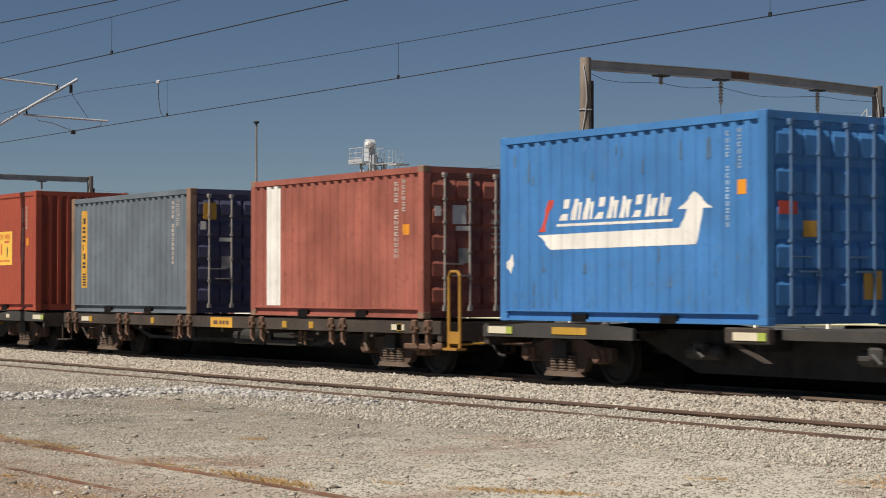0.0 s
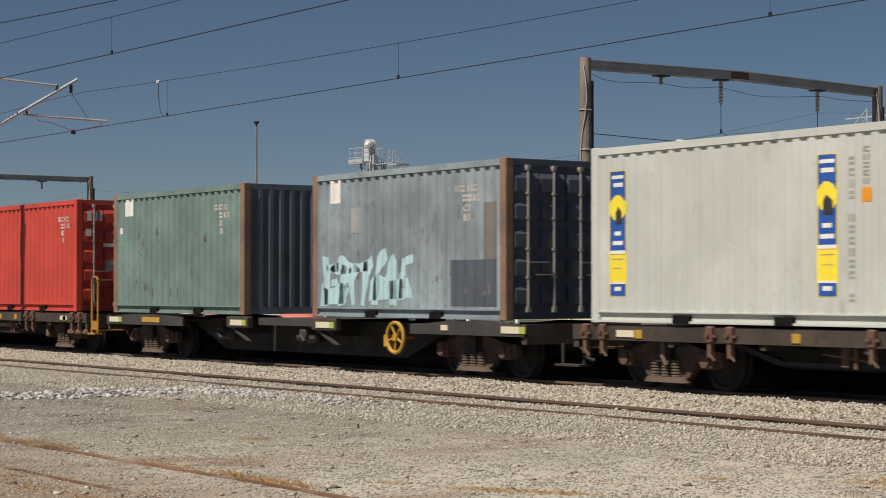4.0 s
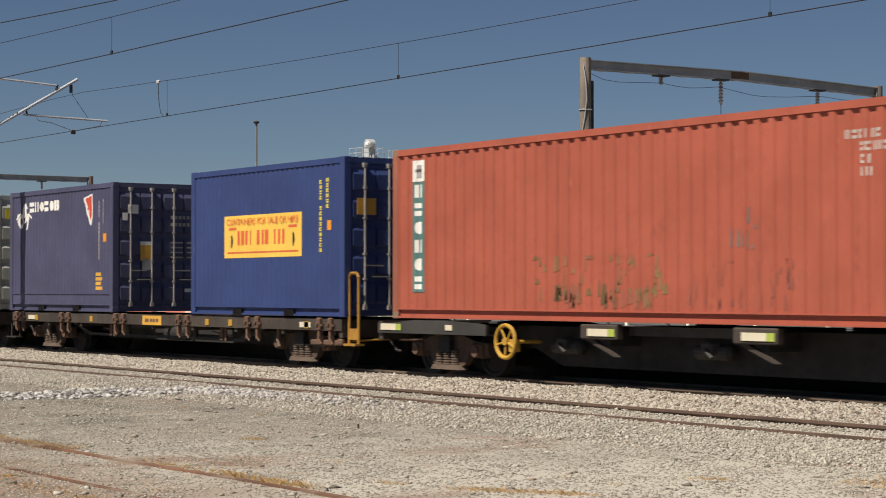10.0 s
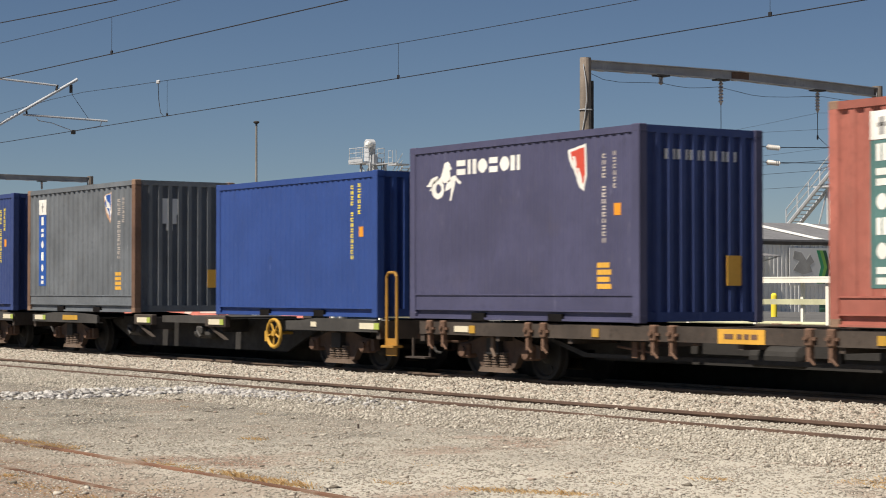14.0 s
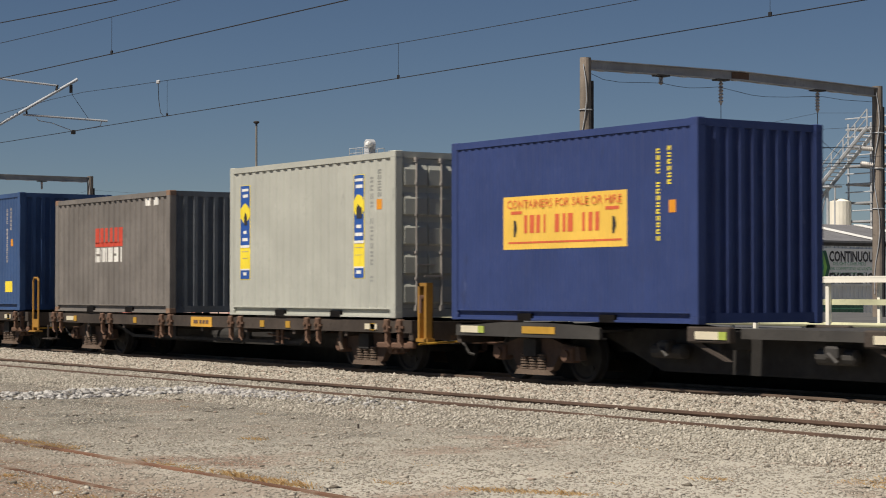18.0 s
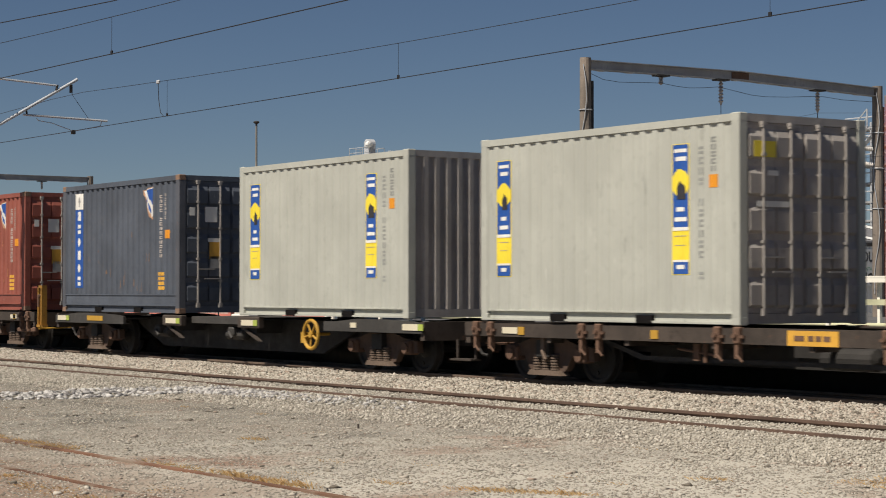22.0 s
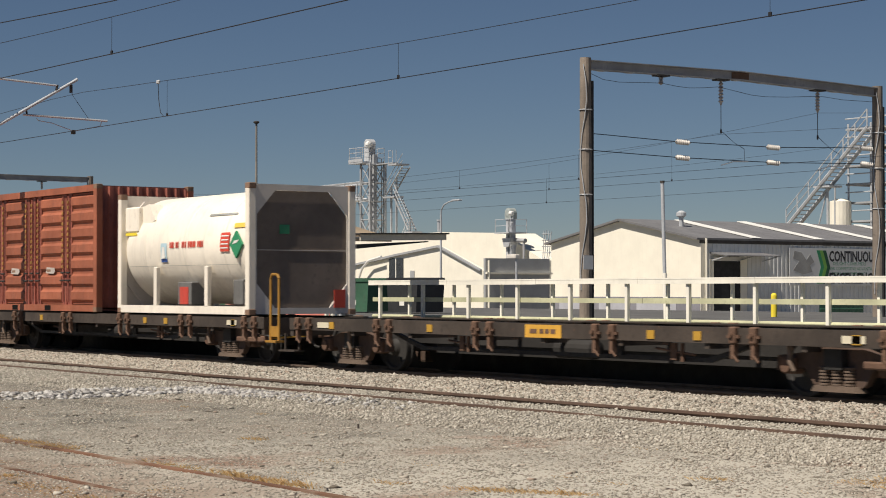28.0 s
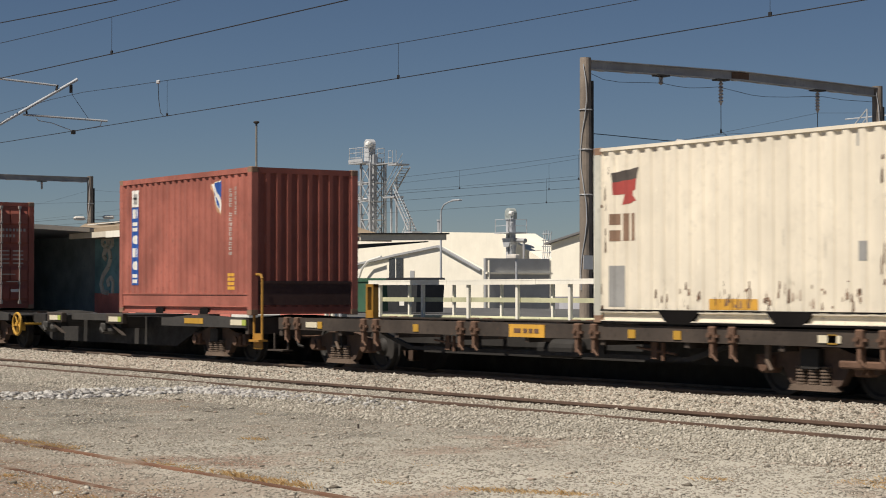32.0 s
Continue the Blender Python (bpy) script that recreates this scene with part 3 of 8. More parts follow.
def shield(ob, L, style, x, z, flip=1):
    """A slanting white and blue shield."""
    marks(ob, "shield", [[(x, z - 0.02), (x + 0.46, z + 0.06), (x + 0.48, z - 0.42), (x + 0.4, z - 0.66), (x + 0.3, z - 0.6), (x + 0.02, z - 0.12)]], shade("faded_orange_marking", (0.60, 0.34, 0.20), 0.6, vary=0.3, dirt=0.3) if flip > 0 else white_mark, L, style, "slanting white and coloured shield")
    marks(ob, "shield_rim", [[(x + 0.03, z - 0.03), (x + 0.45, z + 0.04), (x + 0.47, z - 0.42), (x + 0.38, z - 0.62), (x + 0.05, z - 0.1)]], white_mark, L, style, lift=0.005)
    marks(ob, "shield_field", [[(x + 0.16, z - 0.02), (x + 0.43, z + 0.02), (x + 0.44, z - 0.38), (x + 0.36, z - 0.3)]] if flip > 0 else [[(x + 0.08, z - 0.05), (x + 0.42, z + 0.01), (x + 0.44, z - 0.4), (x + 0.37, z - 0.55), (x + 0.12, z - 0.16)]], blue_mark if flip > 0 else red_mark, L, style, lift=0.007)
    marks(ob, "shield_marks", [[(x + 0.12, z - 0.12), (x + 0.18, z - 0.12), (x + 0.23, z - 0.26), (x + 0.19, z - 0.28)], [(x + 0.24, z - 0.3), (x + 0.29, z - 0.3), (x + 0.36, z - 0.5), (x + 0.33, z - 0.52)]], white_mark if flip < 0 else blue_mark, L, style, lift=0.009)


def leaping_horse(ob, L, style, x, z, text=True):
    """A white leaping figure with a coiled body, and a row of pale shapes beside it."""
    def at(px, pz):
        return (x + px * 0.0055, z + 0.66 - pz * 0.0055)
    coil = [at(62 + 33 * math.cos(g), 80 + 32 * math.sin(g)) for g in np.linspace(0, 2 * math.pi, 18)]
    coil += [at(64 + 15 * math.cos(g), 80 + 15 * math.sin(g)) for g in np.linspace(2 * math.pi, 0, 14)]
    tail = [at(*p) for p in ((0, 72), (22, 50), (58, 40), (70, 52), (36, 66), (30, 84), (14, 84), (26, 72))]
    head = [at(*p) for p in ((74, 50), (88, 22), (98, 6), (113, 0), (126, 8), (139, 24), (122, 28), (134, 50), (120, 62), (86, 66))]
    fore = [at(*p) for p in ((112, 60), (150, 42), (184, 64), (180, 72), (154, 58), (149, 76), (136, 118), (122, 118), (131, 104), (134, 80), (100, 90))]
    marks(ob, "emblem", [coil, tail, head, fore], white_mark, L, style, "white leaping emblem")
    if text:
        sh = []
        for i in range(6):
            sh += glyph_blobs(x + 0.9 + i * 0.3, z + 0.42, 0.25, 0.24, (1, 0, 3, 1, 3, 0)[i])
        marks(ob, "lettering", sh, white_mark, L, style)


def door_papers(ob, L, H, big=True):
    end_marks(ob, "label", [(-0.98, -0.86, H - 0.85, H - 0.68)] + ([(-0.62, -0.34, H - 0.98, H - 0.66)] if big else []) + [(-0.55, -0.28, 1.5, 1.58), (0.55, 0.78, 0.45, 0.53)], white_mark, L)
    rows = []
    for k in range(2):
        z = H - 0.8 - 0.16 * k
        rows += [(0.2 + 0.1 * i, 0.26 + 0.1 * i, z, z + 0.075) for i in range(8 - 3 * k)]
    for k in range(4):
        rows += [(0.2, 0.5, 1.55 - 0.11 * k, 1.58 - 0.11 * k), (0.6, 0.9, 1.55 - 0.11 * k, 1.58 - 0.11 * k)]
    end_marks(ob, "lettering", rows, faded_mark, L)
    end_marks(ob, "data_plate", [(-0.5, -0.28, 0.95, 1.2)], grey_mark, L)
# the containers in the order of the train, with u the place of the front end
def fill_train():
    d = "doors"
    # blue box with a white arrow
    b = shipping_box(191.15, FT20, HC, "bright_blue", "bright blue corrugated shipping container with a white arrow", d, rods=shade("blue_grey_rod", (0.10, 0.19, 0.34), 0.5, vary=0.2, rust=0.2))
    L = FT20
    marks(b, "arrow", [[(0.98, 1.33), (4.3, 1.36), (4.42, 1.62), (4.26, 1.62), (4.6, 1.86), (4.95, 1.62), (4.76, 1.62), (4.62, 1.12), (1.3, 1.10)]], white_mark, L, "std", "white arrow")
    slant = []
    for i in range(9):
        q = 1.52 + 0.285 * i
        slant += [[(q, 1.54), (q + 0.09, 1.54), (q + 0.17, 1.86), (q + 0.07, 1.86)], [(q + 0.13, 1.54), (q + 0.23, 1.54), (q + 0.29, 1.8), (q + 0.19, 1.8)]] if i % 3 else [[(q, 1.54), (q + 0.2, 1.54), (q + 0.23, 1.64), (q + 0.06, 1.64)], [(q + 0.07, 1.72), (q + 0.24, 1.72), (q + 0.28, 1.86), (q + 0.1, 1.86)]]
    marks(b, "lettering", slant + [[(1.45, 1.45), (4.1, 1.45), (4.12, 1.49), (1.47, 1.49)]], white_mark, L, "std")
    marks(b, "arrow_tip", [[(1.0, 1.38), (1.14, 1.38), (1.36, 1.86), (1.26, 1.86)]], red_mark, L, "std")
    rub_marks(b, L, "std", 0.3, 5.7, 0.2, 1.1, PAINTS["sky_blue"], 31, 30, (0.02, 0.1), (0.05, 0.4))
    rub_marks(b, L, "std", 0.3, 5.7, 2.1, 2.6, PAINTS["sky_blue"], 32, 14, (0.04, 0.16), (0.2, 0.5))
    marks(b, "white_patch", [[(0.14, 0.9), (0.2, 0.96), (0.28, 1.06), (0.3, 0.94), (0.36, 0.9), (0.28, 0.84), (0.24, 0.74), (0.18, 0.82)]], white_mark, L, "std")
    codes_columns(b, L, "std", shade("pale_blue_writing", (0.30, 0.42, 0.55), 0.6, vary=0.3), x=L - 0.88, top=2.66, square=False)
    marks(b, "notice", [rect(L - 0.6, L - 0.4, 1.78, 1.98)], orange_mark, L, "std")
    end_marks(b, "label", [(-1.0, -0.66, 1.5, 1.68)], red_mark, L)
    end_marks(b, "notice", [(-0.55, -0.3, 1.2, 1.42), (0.6, 0.95, 0.35, 0.75)], plate_orange, L)
    # red oxide with a white stripe
    b = shipping_box(182.88, FT20, STD, "red_oxide", "faded brown-red corrugated shipping container with a white upright stripe", d, frame_mat=PAINTS["red_oxide"])
    marks(b, "stripe", [rect(0.62, 1.1, 0.2, 2.46)], white_mark, L, "std", "white upright stripe")
    rub_marks(b, L, "std", 1.2, 5.6, 0.2, 2.3, PAINTS["peach"], 16, 40, (0.02, 0.08), (0.04, 0.3))
    codes_columns(b, L, "std", faded_mark, x=L - 0.95, top=2.4)
    door_papers(b, L, STD)
    # slate
    b = shipping_box(174.22, FT20, STD, "slate", "slate-blue corrugated shipping container with an orange strip and rusty posts", d, frame_mat=castings, end_mat=PAINTS["dusty_navy"])
    marks(b, "strip", [rect(0.48, 0.8, 0.55, 2.3)], plate_orange, L, "std", "upright orange strip")
    marks(b, "strip_marks", [g for i in range(6) for g in glyphs(0.54, 2.0 - 0.2 * i, 0.2, 0.13, i)] + [rect(0.55, 0.75, 0.6 + 0.06 * i, 0.63 + 0.06 * i) for i in range(5)], black_mark, L, "std", lift=0.006)
    codes_columns(b, L, "std", faded_mark, square=False)
    door_papers(b, L, STD, False)
    end_marks(b, "notice", [(-0.92, -0.62, 1.95, 2.3)], plate_orange, L)
    # two hire boxes in red
    for u in (166.02, 157.32):
        b = shipping_box(u, FT20, HC, "hire_red", "fresh red shipping container with a yellow hire sign", style="fine")
        hire_sign(b, L, "fine")
        codes_columns(b, L, "fine", faded_mark)
    # faded red with an old repair
    b = shipping_box(149.13, FT20, STD, "faded_red", "faded patchy red shipping container with a pale green strip", style="std")
    marks(b, "repaint", [rect(0.14, 2.0, 0.2, 2.76)], PAINTS["coral_red"], L, "std", "brighter repainted bay")
    rub_marks(b, L, "std", 1.0, 3.9, 1.5, 2.2, PAINTS["taupe"], 6, 46, (0.05, 0.16), (0.06, 0.2))
    rub_marks(b, L, "std", 2.2, 5.8, 0.2, 1.0, PAINTS["red_oxide"], 7, 30)
    upright_banner(b, L, "std", STD, teal_mark, white_mark, x=0.62, z0=0.35, top=2.42)
    codes_rows(b, L, "std", faded_mark, STD, L - 1.35)
    # grey hire box
    b = shipping_box(140.47, FT20, STD, "light_grey", "light grey shipping container with blue and yellow stickers", d, "soft", bands=5)
    pillar_ads(b, L, "soft", STD)
    door_papers(b, L, STD, False)
    end_marks(b, "notice", [(-0.95, -0.5, 2.3, 2.55)], yellow_mark, L)
    # grey-blue with pale graffiti
    b = shipping_box(132.25, FT20, STD, "grey_blue", "weathered grey-blue shipping container with pale blue graffiti and rusty posts", d, frame_mat=castings, end_mat=PAINTS["steel_blue"])
    tag = shade("pale_blue_spray", (0.42, 0.62, 0.66), 0.6, vary=0.12)
    strokes = [[(0.22, 0.2), (0.5, 0.2), (0.62, 0.72), (0.5, 1.08), (0.34, 1.12), (0.4, 0.7)], [(0.46, 0.92), (0.92, 1.0), (0.98, 0.84), (0.5, 0.78)], [(0.5, 0.5), (0.86, 0.56), (0.82, 0.7), (0.52, 0.64)],
               [(0.9, 0.2), (1.06, 0.22), (1.2, 0.9), (1.02, 0.95)], [(1.12, 0.8), (1.5, 0.98), (1.62, 0.82), (1.42, 0.62), (1.5, 0.24), (1.32, 0.22), (1.26, 0.62), (1.18, 0.6)],
               [(1.62, 0.22), (1.8, 0.2), (1.9, 0.74), (2.1, 0.9), (2.04, 1.1), (1.78, 0.98), (1.7, 0.6)], [(2.02, 0.24), (2.18, 0.22), (2.3, 0.8), (2.52, 1.02), (2.44, 1.22), (2.18, 1.08), (2.1, 0.6)],
               [(2.4, 0.6), (2.6, 0.66), (2.62, 0.24), (2.8, 0.22), (2.84, 0.94), (2.7, 1.12), (2.54, 0.9)], [(2.9, 0.3), (3.06, 0.34), (3.1, 0.9), (3.36, 0.96), (3.3, 1.1), (2.98, 1.02)],
               [(0.24, 0.22), (1.1, 0.24), (1.3, 0.5), (1.0, 0.62), (0.5, 0.5), (0.28, 0.6)], [(1.9, 0.3), (3.3, 0.36), (3.2, 0.7), (2.6, 0.64), (2.2, 0.8), (1.95, 0.6)],
               [(0.6, 0.86), (1.0, 1.12), (1.4, 0.94), (1.9, 1.0), (1.86, 0.82), (0.8, 0.76)]]
    marks(b, "graffiti", strokes, tag, L, "std", "pale blue graffiti tag")
    marks(b, "white_patch", [rect(0.62, 0.98, 2.05, 2.55)], white_mark, L, "std")
    rub_marks(b, L, "std", 0.3, 5.6, 0.4, 2.2, PAINTS["taupe"], 15, 46, (0.03, 0.12), (0.05, 0.35))
    marks(b, "patch", [rect(1.3, 1.62, 1.5, 1.95)], grey_mark, L, "std")
    marks(b, "patch", [rect(L - 1.6, L - 0.3, 0.22, 0.98)], PAINTS["steel_blue"], L, "std", "darker blue patch")
    marks(b, "patch", [rect(L - 0.62, L - 0.3, 0.98, 1.9)], PAINTS["taupe"], L, "std")
    codes_rows(b, L, "std", faded_mark, STD, L - 1.5)
    # grey-green
    b = shipping_box(123.55, FT20, STD, "grey_green", "weathered grey-green shipping container with rusty posts", frame_mat=castings, end_mat=PAINTS["slate"])
    rub_marks(b, L, "std", 0.3, 5.6, 0.3, 2.2, rusty, 18, 40, (0.02, 0.1), (0.05, 0.3))
    marks(b, "white_patch", [rect(0.5, 0.98, 2.1, 2.6), rect(0.25, 0.45, 1.72, 1.85)], white_mark, L, "std")
    codes_rows(b, L, "std", faded_mark, STD, L - 1.4)
    # scarlet
    b = shipping_box(115.45, FT20, STD, "scarlet", "scarlet shipping container with a white emblem", d)
    marks(b, "emblem", [rect(0.38, 0.72, 1.95, 2.4), [(0.78, 1.95), (0.98, 1.95), (1.08, 2.4), (0.92, 2.4)], rect(1.12, 1.25, 1.95, 2.4)], white_mark, L, "std", "white block emblem")
    codes_rows(b, L, "std", faded_mark, STD, L - 1.2)
    door_papers(b, L, STD, False)
    end_marks(b, "emblem", [(-0.95, -0.85, 2.1, 2.32), (-0.8, -0.7, 2.1, 2.32), (-0.65, -0.58, 2.1, 2.32)], white_mark, L)
    # sky blue
    b = shipping_box(106.81, FT20, STD, "sky_blue", "faded patchy blue shipping container with rusty posts", frame_mat=castings, end_mat=PAINTS["steel_blue"])
    marks(b, "patch", [rect(0.45, 0.85, 2.15, 2.6), rect(0.12, 0.3, 0.2, 1.85)], PAINTS["bright_blue"], L, "std")
    marks(b, "patch", [rect(2.1, 3.6, 1.2, 2.7)], PAINTS["bright_blue"], L, "std", "brighter repainted bay")
    rub_marks(b, L, "std", 0.3, 5.6, 0.3, 2.2, PAINTS["taupe"], 17, 44, (0.02, 0.1), (0.05, 0.4))
    marks(b, "patch", [rect(0.85, 1.3, 0.5, 0.95)], PAINTS["grey_green"], L, "std")
    codes_rows(b, L, "std", faded_mark, STD, L - 1.45)
    # peach
    b = shipping_box(98.36, FT20, STD, "peach", "sun-bleached orange shipping container with rust marks", frame_mat=PAINTS["peach"], end_mat=PAINTS["red_oxide"])
    marks(b, "strip", [rect(0.72, 1.0, 2.2 - 0.25 * i, 2.4 - 0.25 * i) for i in range(4)], yellow_mark, L, "std")
    marks(b, "strip", [rect(0.74, 1.02, 1.36 - 0.2 * i, 1.5 - 0.2 * i) for i in range(4)], orange_mark, L, "std")
    rub_marks(b, L, "std", 1.2, 5.6, 0.3, 2.0, PAINTS["red_oxide"], 8, 40, (0.02, 0.12), (0.03, 0.2))
    rub_marks(b, L, "std", 1.0, 2.9, 0.2, 0.7, PAINTS["faded_red"], 41, 34, (0.04, 0.14), (0.1, 0.35))
    rub_marks(b, L, "std", 3.0, 5.8, 0.6, 2.3, rusty, 42, 16, (0.015, 0.06), (0.03, 0.12))
    marks(b, "patch", [rect(0.75, 0.95, 2.45, 2.76)], PAINTS["red_oxide"], L, "std")
    codes_rows(b, L, "std", faded_mark, STD, L - 1.6)
    # orange-red
    b = shipping_box(89.8, FT20, STD, "orange_red", "orange-red shipping container with a teal strip and a scorched end", frame_mat=rusty,
                     end_mat=shade("scorched_red", (0.20, 0.05, 0.04), 0.7, vary=0.35, alt=(0.30, 0.26, 0.26), alt_scale=1.7, alt_lo=0.54, alt_hi=0.66, rust=0.4, streak=0.6, dirt=0.5))
    upright_banner(b, L, "std", STD, teal_mark, white_mark, x=0.62, z0=0.3, top=2.42)
    codes_rows(b, L, "std", faded_mark, STD, L - 1.5)
    rub_marks(b, L, "std", 2.7, 3.2, 1.45, 1.8, PAINTS["taupe"], 9, 9)
    rub_marks(b, L, "std", 0.4, 5.7, 0.2, 2.2, rusty, 43, 24, (0.012, 0.05), (0.03, 0.14))
    # forty foot, brown red
    M = FT40
    b = shipping_box(81.51, M, HC, "brown_red", "long brown-red shipping container with a blue upright strip", frame_mat=PAINTS["brown_red"])
    upright_banner(b, M, "std", HC, blue_mark, white_mark, x=0.5, z0=0.6, top=2.72)
    marks(b, "patch", [rect(6.6, 7.65, 0.18, 0.85)], PAINTS["peach"], M, "std", "orange repair patch")
    marks(b, "patch", [rect(4.6, 5.0, 0.35, 0.85)], PAINTS["red_oxide"], M, "std")
    codes_columns(b, M, "std", faded_mark, x=M - 1.15, square=False, n1=9)
    # forty foot, coral with doors
    b = shipping_box(62.19, M, HC, "coral_red", "long orange-red shipping container with a teal strip and doors", d, frame_mat=PAINTS["brown_red"], end_mat=PAINTS["banner_red"])
    upright_banner(b, M, "std", HC, teal_mark, white_mark, x=0.62, z0=0.45, top=2.68)
    codes_rows(b, M, "std", faded_mark, HC, M - 1.6)
    rub_marks(b, M, "std", 8.5, 9.0, 1.0, 1.6, PAINTS["taupe"], 5, 8)
    moss = shade("mossy_brown_stain", (0.20, 0.125, 0.055), 0.85, vary=0.4, grain=8, alt=(0.30, 0.095, 0.06), alt_scale=3.0)
    rub_marks(b, M, "std", 4.0, 7.2, 0.2, 1.0, moss, 3, 60, (0.05, 0.26), (0.1, 0.5))
    rub_marks(b, M, "std", 7.6, 9.8, 0.2, 0.9, PAINTS["red_oxide"], 4, 40)
    door_papers(b, M, HC)
    # navy hire box
    b = shipping_box(48.39, FT20, HC, "navy", "navy blue shipping container with a yellow hire sign and doors", d, "fine")
    hire_sign(b, L, "fine")
    codes_columns(b, L, "fine", yellow_mark)
    end_marks(b, "notice", [(-0.95, -0.55, 1.85, 2.15)], plate_orange, L)
    # dusty navy with horse
    b = shipping_box(38.5, FT20, HC, "dusty_navy", "dusty navy shipping container with a white leaping emblem and doors", d, "fine", 0.26)
    leaping_horse(b, L, "fine", 0.35, 1.95)
    shield(b, L, "fine", L - 1.6, 2.62, -1)
    codes_columns(b, L, "fine", faded_mark, x=L - 0.85)
    marks(b, "notice", lines(L - 0.95, L - 0.6, 0.5, 0.92), plate_orange, L, "fine")
    door_papers(b, L, HC, False)
    end_marks(b, "emblem", [(-0.85, -0.6, 2.2, 2.4)], white_mark, L)
    end_marks(b, "notice", [(-0.55, -0.25, 1.15, 1.5)], plate_orange, L)
    # grey hire box
    b = shipping_box(31.46, FT20, HC, "grey", "pale grey shipping container with blue and yellow stickers", d, "soft")
    pillar_ads(b, L, "soft", HC)
    end_marks(b, "notice", [(-0.95, -0.5, 2.3, 2.55)], yellow_mark, L)
    # red hire with doors
    b = shipping_box(21.62, FT20, HC, "hire_red", "fresh red shipping container with a yellow hire sign and doors", d, "fine")
    hire_sign(b, L, "fine")
    codes_columns(b, L, "fine", faded_mark)
    door_papers(b, L, HC, False)
    end_marks(b, "notice", [(-0.9, -0.55, 1.95, 2.25)], plate_orange, L)
    # pink red
    b = shipping_box(14.22, FT20, HC, "pink_red", "faded pinkish red shipping container with a teal strip", d, "std", 0.24, end_mat=PAINTS["banner_red"])
    upright_banner(b, L, "std", HC, teal_mark, white_mark, x=0.72, z0=0.5, top=2.72)
    marks(b, "patch", [rect(2.2, 2.75, 0.42, 0.85), rect(4.0, 4.4, 0.42, 0.9)], PAINTS["peach"], L, "std")
    codes_columns(b, L, "std", faded_mark, x=L - 1.05)
    marks(b, "notice", lines(L - 1.1, L - 0.75, 0.5, 0.9), plate_orange, L, "std")
    door_papers(b, L, HC)
    # dusty navy, corrugated end
    b = shipping_box(4.4, FT20, HC, "dusty_navy", "dusty navy shipping container with a white leaping emblem and plain end", style="fine", sill=0.26, end_mat=PAINTS["navy"])
    leaping_horse(b, L, "fine", 0.5, 1.95)
    shield(b, L, "fine", L - 1.7, 2.62, -1)
    codes_columns(b, L, "fine", faded_mark, x=L - 0.9)
    marks(b, "notice", lines(L - 1.0, L - 0.65, 0.5, 0.92), plate_orange, L, "fine")
    end_marks(b, "lettering", [(-0.7 + 0.24 * i, -0.5 + 0.24 * i, 2.4, 2.55) for i in range(6)], white_mark, L, L / 2 - 0.045)
    end_marks(b, "notice", [(0.5, 0.78, 0.55, 1.0)], plate_orange, L, L / 2 - 0.03)
    # plain royal blue
    b = shipping_box(-2.7, FT20, STD, "royal", "clean royal blue shipping container", style="fine")
    codes_columns(b, L, "fine", yellow_mark)
    # dull slate
    b = shipping_box(-12.55, FT20, HC, "dull_slate", "dull slate shipping container with a blue strip and a shield", style="std", sill=0.22, frame_mat=rusty)
    upright_banner(b, L, "std", HC, blue_mark, white_mark, x=0.7, z0=0.6, top=2.65)
    shield(b, L, "std", L - 1.7, 2.62)
    codes_columns(b, L, "std", faded_mark, x=L - 0.95, square=False)
    marks(b, "notice", lines(L - 1.1, L - 0.72, 0.5, 0.92), plate_orange, L, "std")
    end_marks(b, "shield", [(-0.6, -0.1, 2.15, 2.5), (-0.55, -0.2, 1.95, 2.15), (-0.45, -0.3, 1.8, 1.95)], white_mark, L, L / 2 - 0.045)
    end_marks(b, "notice", [(0.55, 0.85, 0.55, 0.95)], plate_orange, L, L / 2 - 0.03)
    # three hire boxes in navy and a white one
    for u in (-19.53, -29.36, -46.15):
        b = shipping_box(u, FT20, HC, "navy", "navy blue shipping container with a yellow hire sign and plain end", style="fine")
        hire_sign(b, L, "fine")
        codes_columns(b, L, "fine", yellow_mark)
    b = shipping_box(-36.41, FT20, HC, "cream_white", "scuffed white shipping container with blue stickers and rusty posts", d, "soft", frame_mat=PAINTS["cream_white"], end_mat=PAINTS["shaded_end_grey"])
    pillar_ads(b, L, "soft", HC)
    # grey, taupe, blue
    b = shipping_box(-53.92, FT20, HC, "grey", "pale grey shipping container with blue and yellow stickers", d, "soft")
    pillar_ads(b, L, "soft", HC)
    b = shipping_box(-62.66, FT20, STD, "taupe", "weathered grey-brown shipping container with red and white blocks", style="std", end_mat=PAINTS["dull_slate"])
    marks(b, "lettering", [rect(2.2, 3.72, 1.46, 1.56)] + [rect(2.2 + 0.26 * i, 2.42 + 0.26 * i, 1.54, 1.88) for i in range(6)], red_mark, L, "std")
    sh = []
    for i in range(5):
        sh += glyph_blobs(2.2 + 0.3 * i, 1.12, 0.24, 0.32, (2, 0, 0, 2, 0)[i])
    marks(b, "lettering", sh, white_mark, L, "std")
    marks(b, "lettering", [rect(L - 1.2, L - 0.95, 2.3, 2.55), rect(L - 0.85, L - 0.6, 2.3, 2.55)], white_mark, L, "std")
    b = shipping_box(-70.91, FT20, HC, "mid_blue", "mid blue shipping container with a yellow hire sign", style="fine")
    hire_sign(b, L, "fine")
    codes_columns(b, L, "fine", faded_mark)
    marks(b, "notice", [rect(L - 1.0, L - 0.5, 0.45, 0.72)], yellow_mark, L, "fine", "yellow notice")
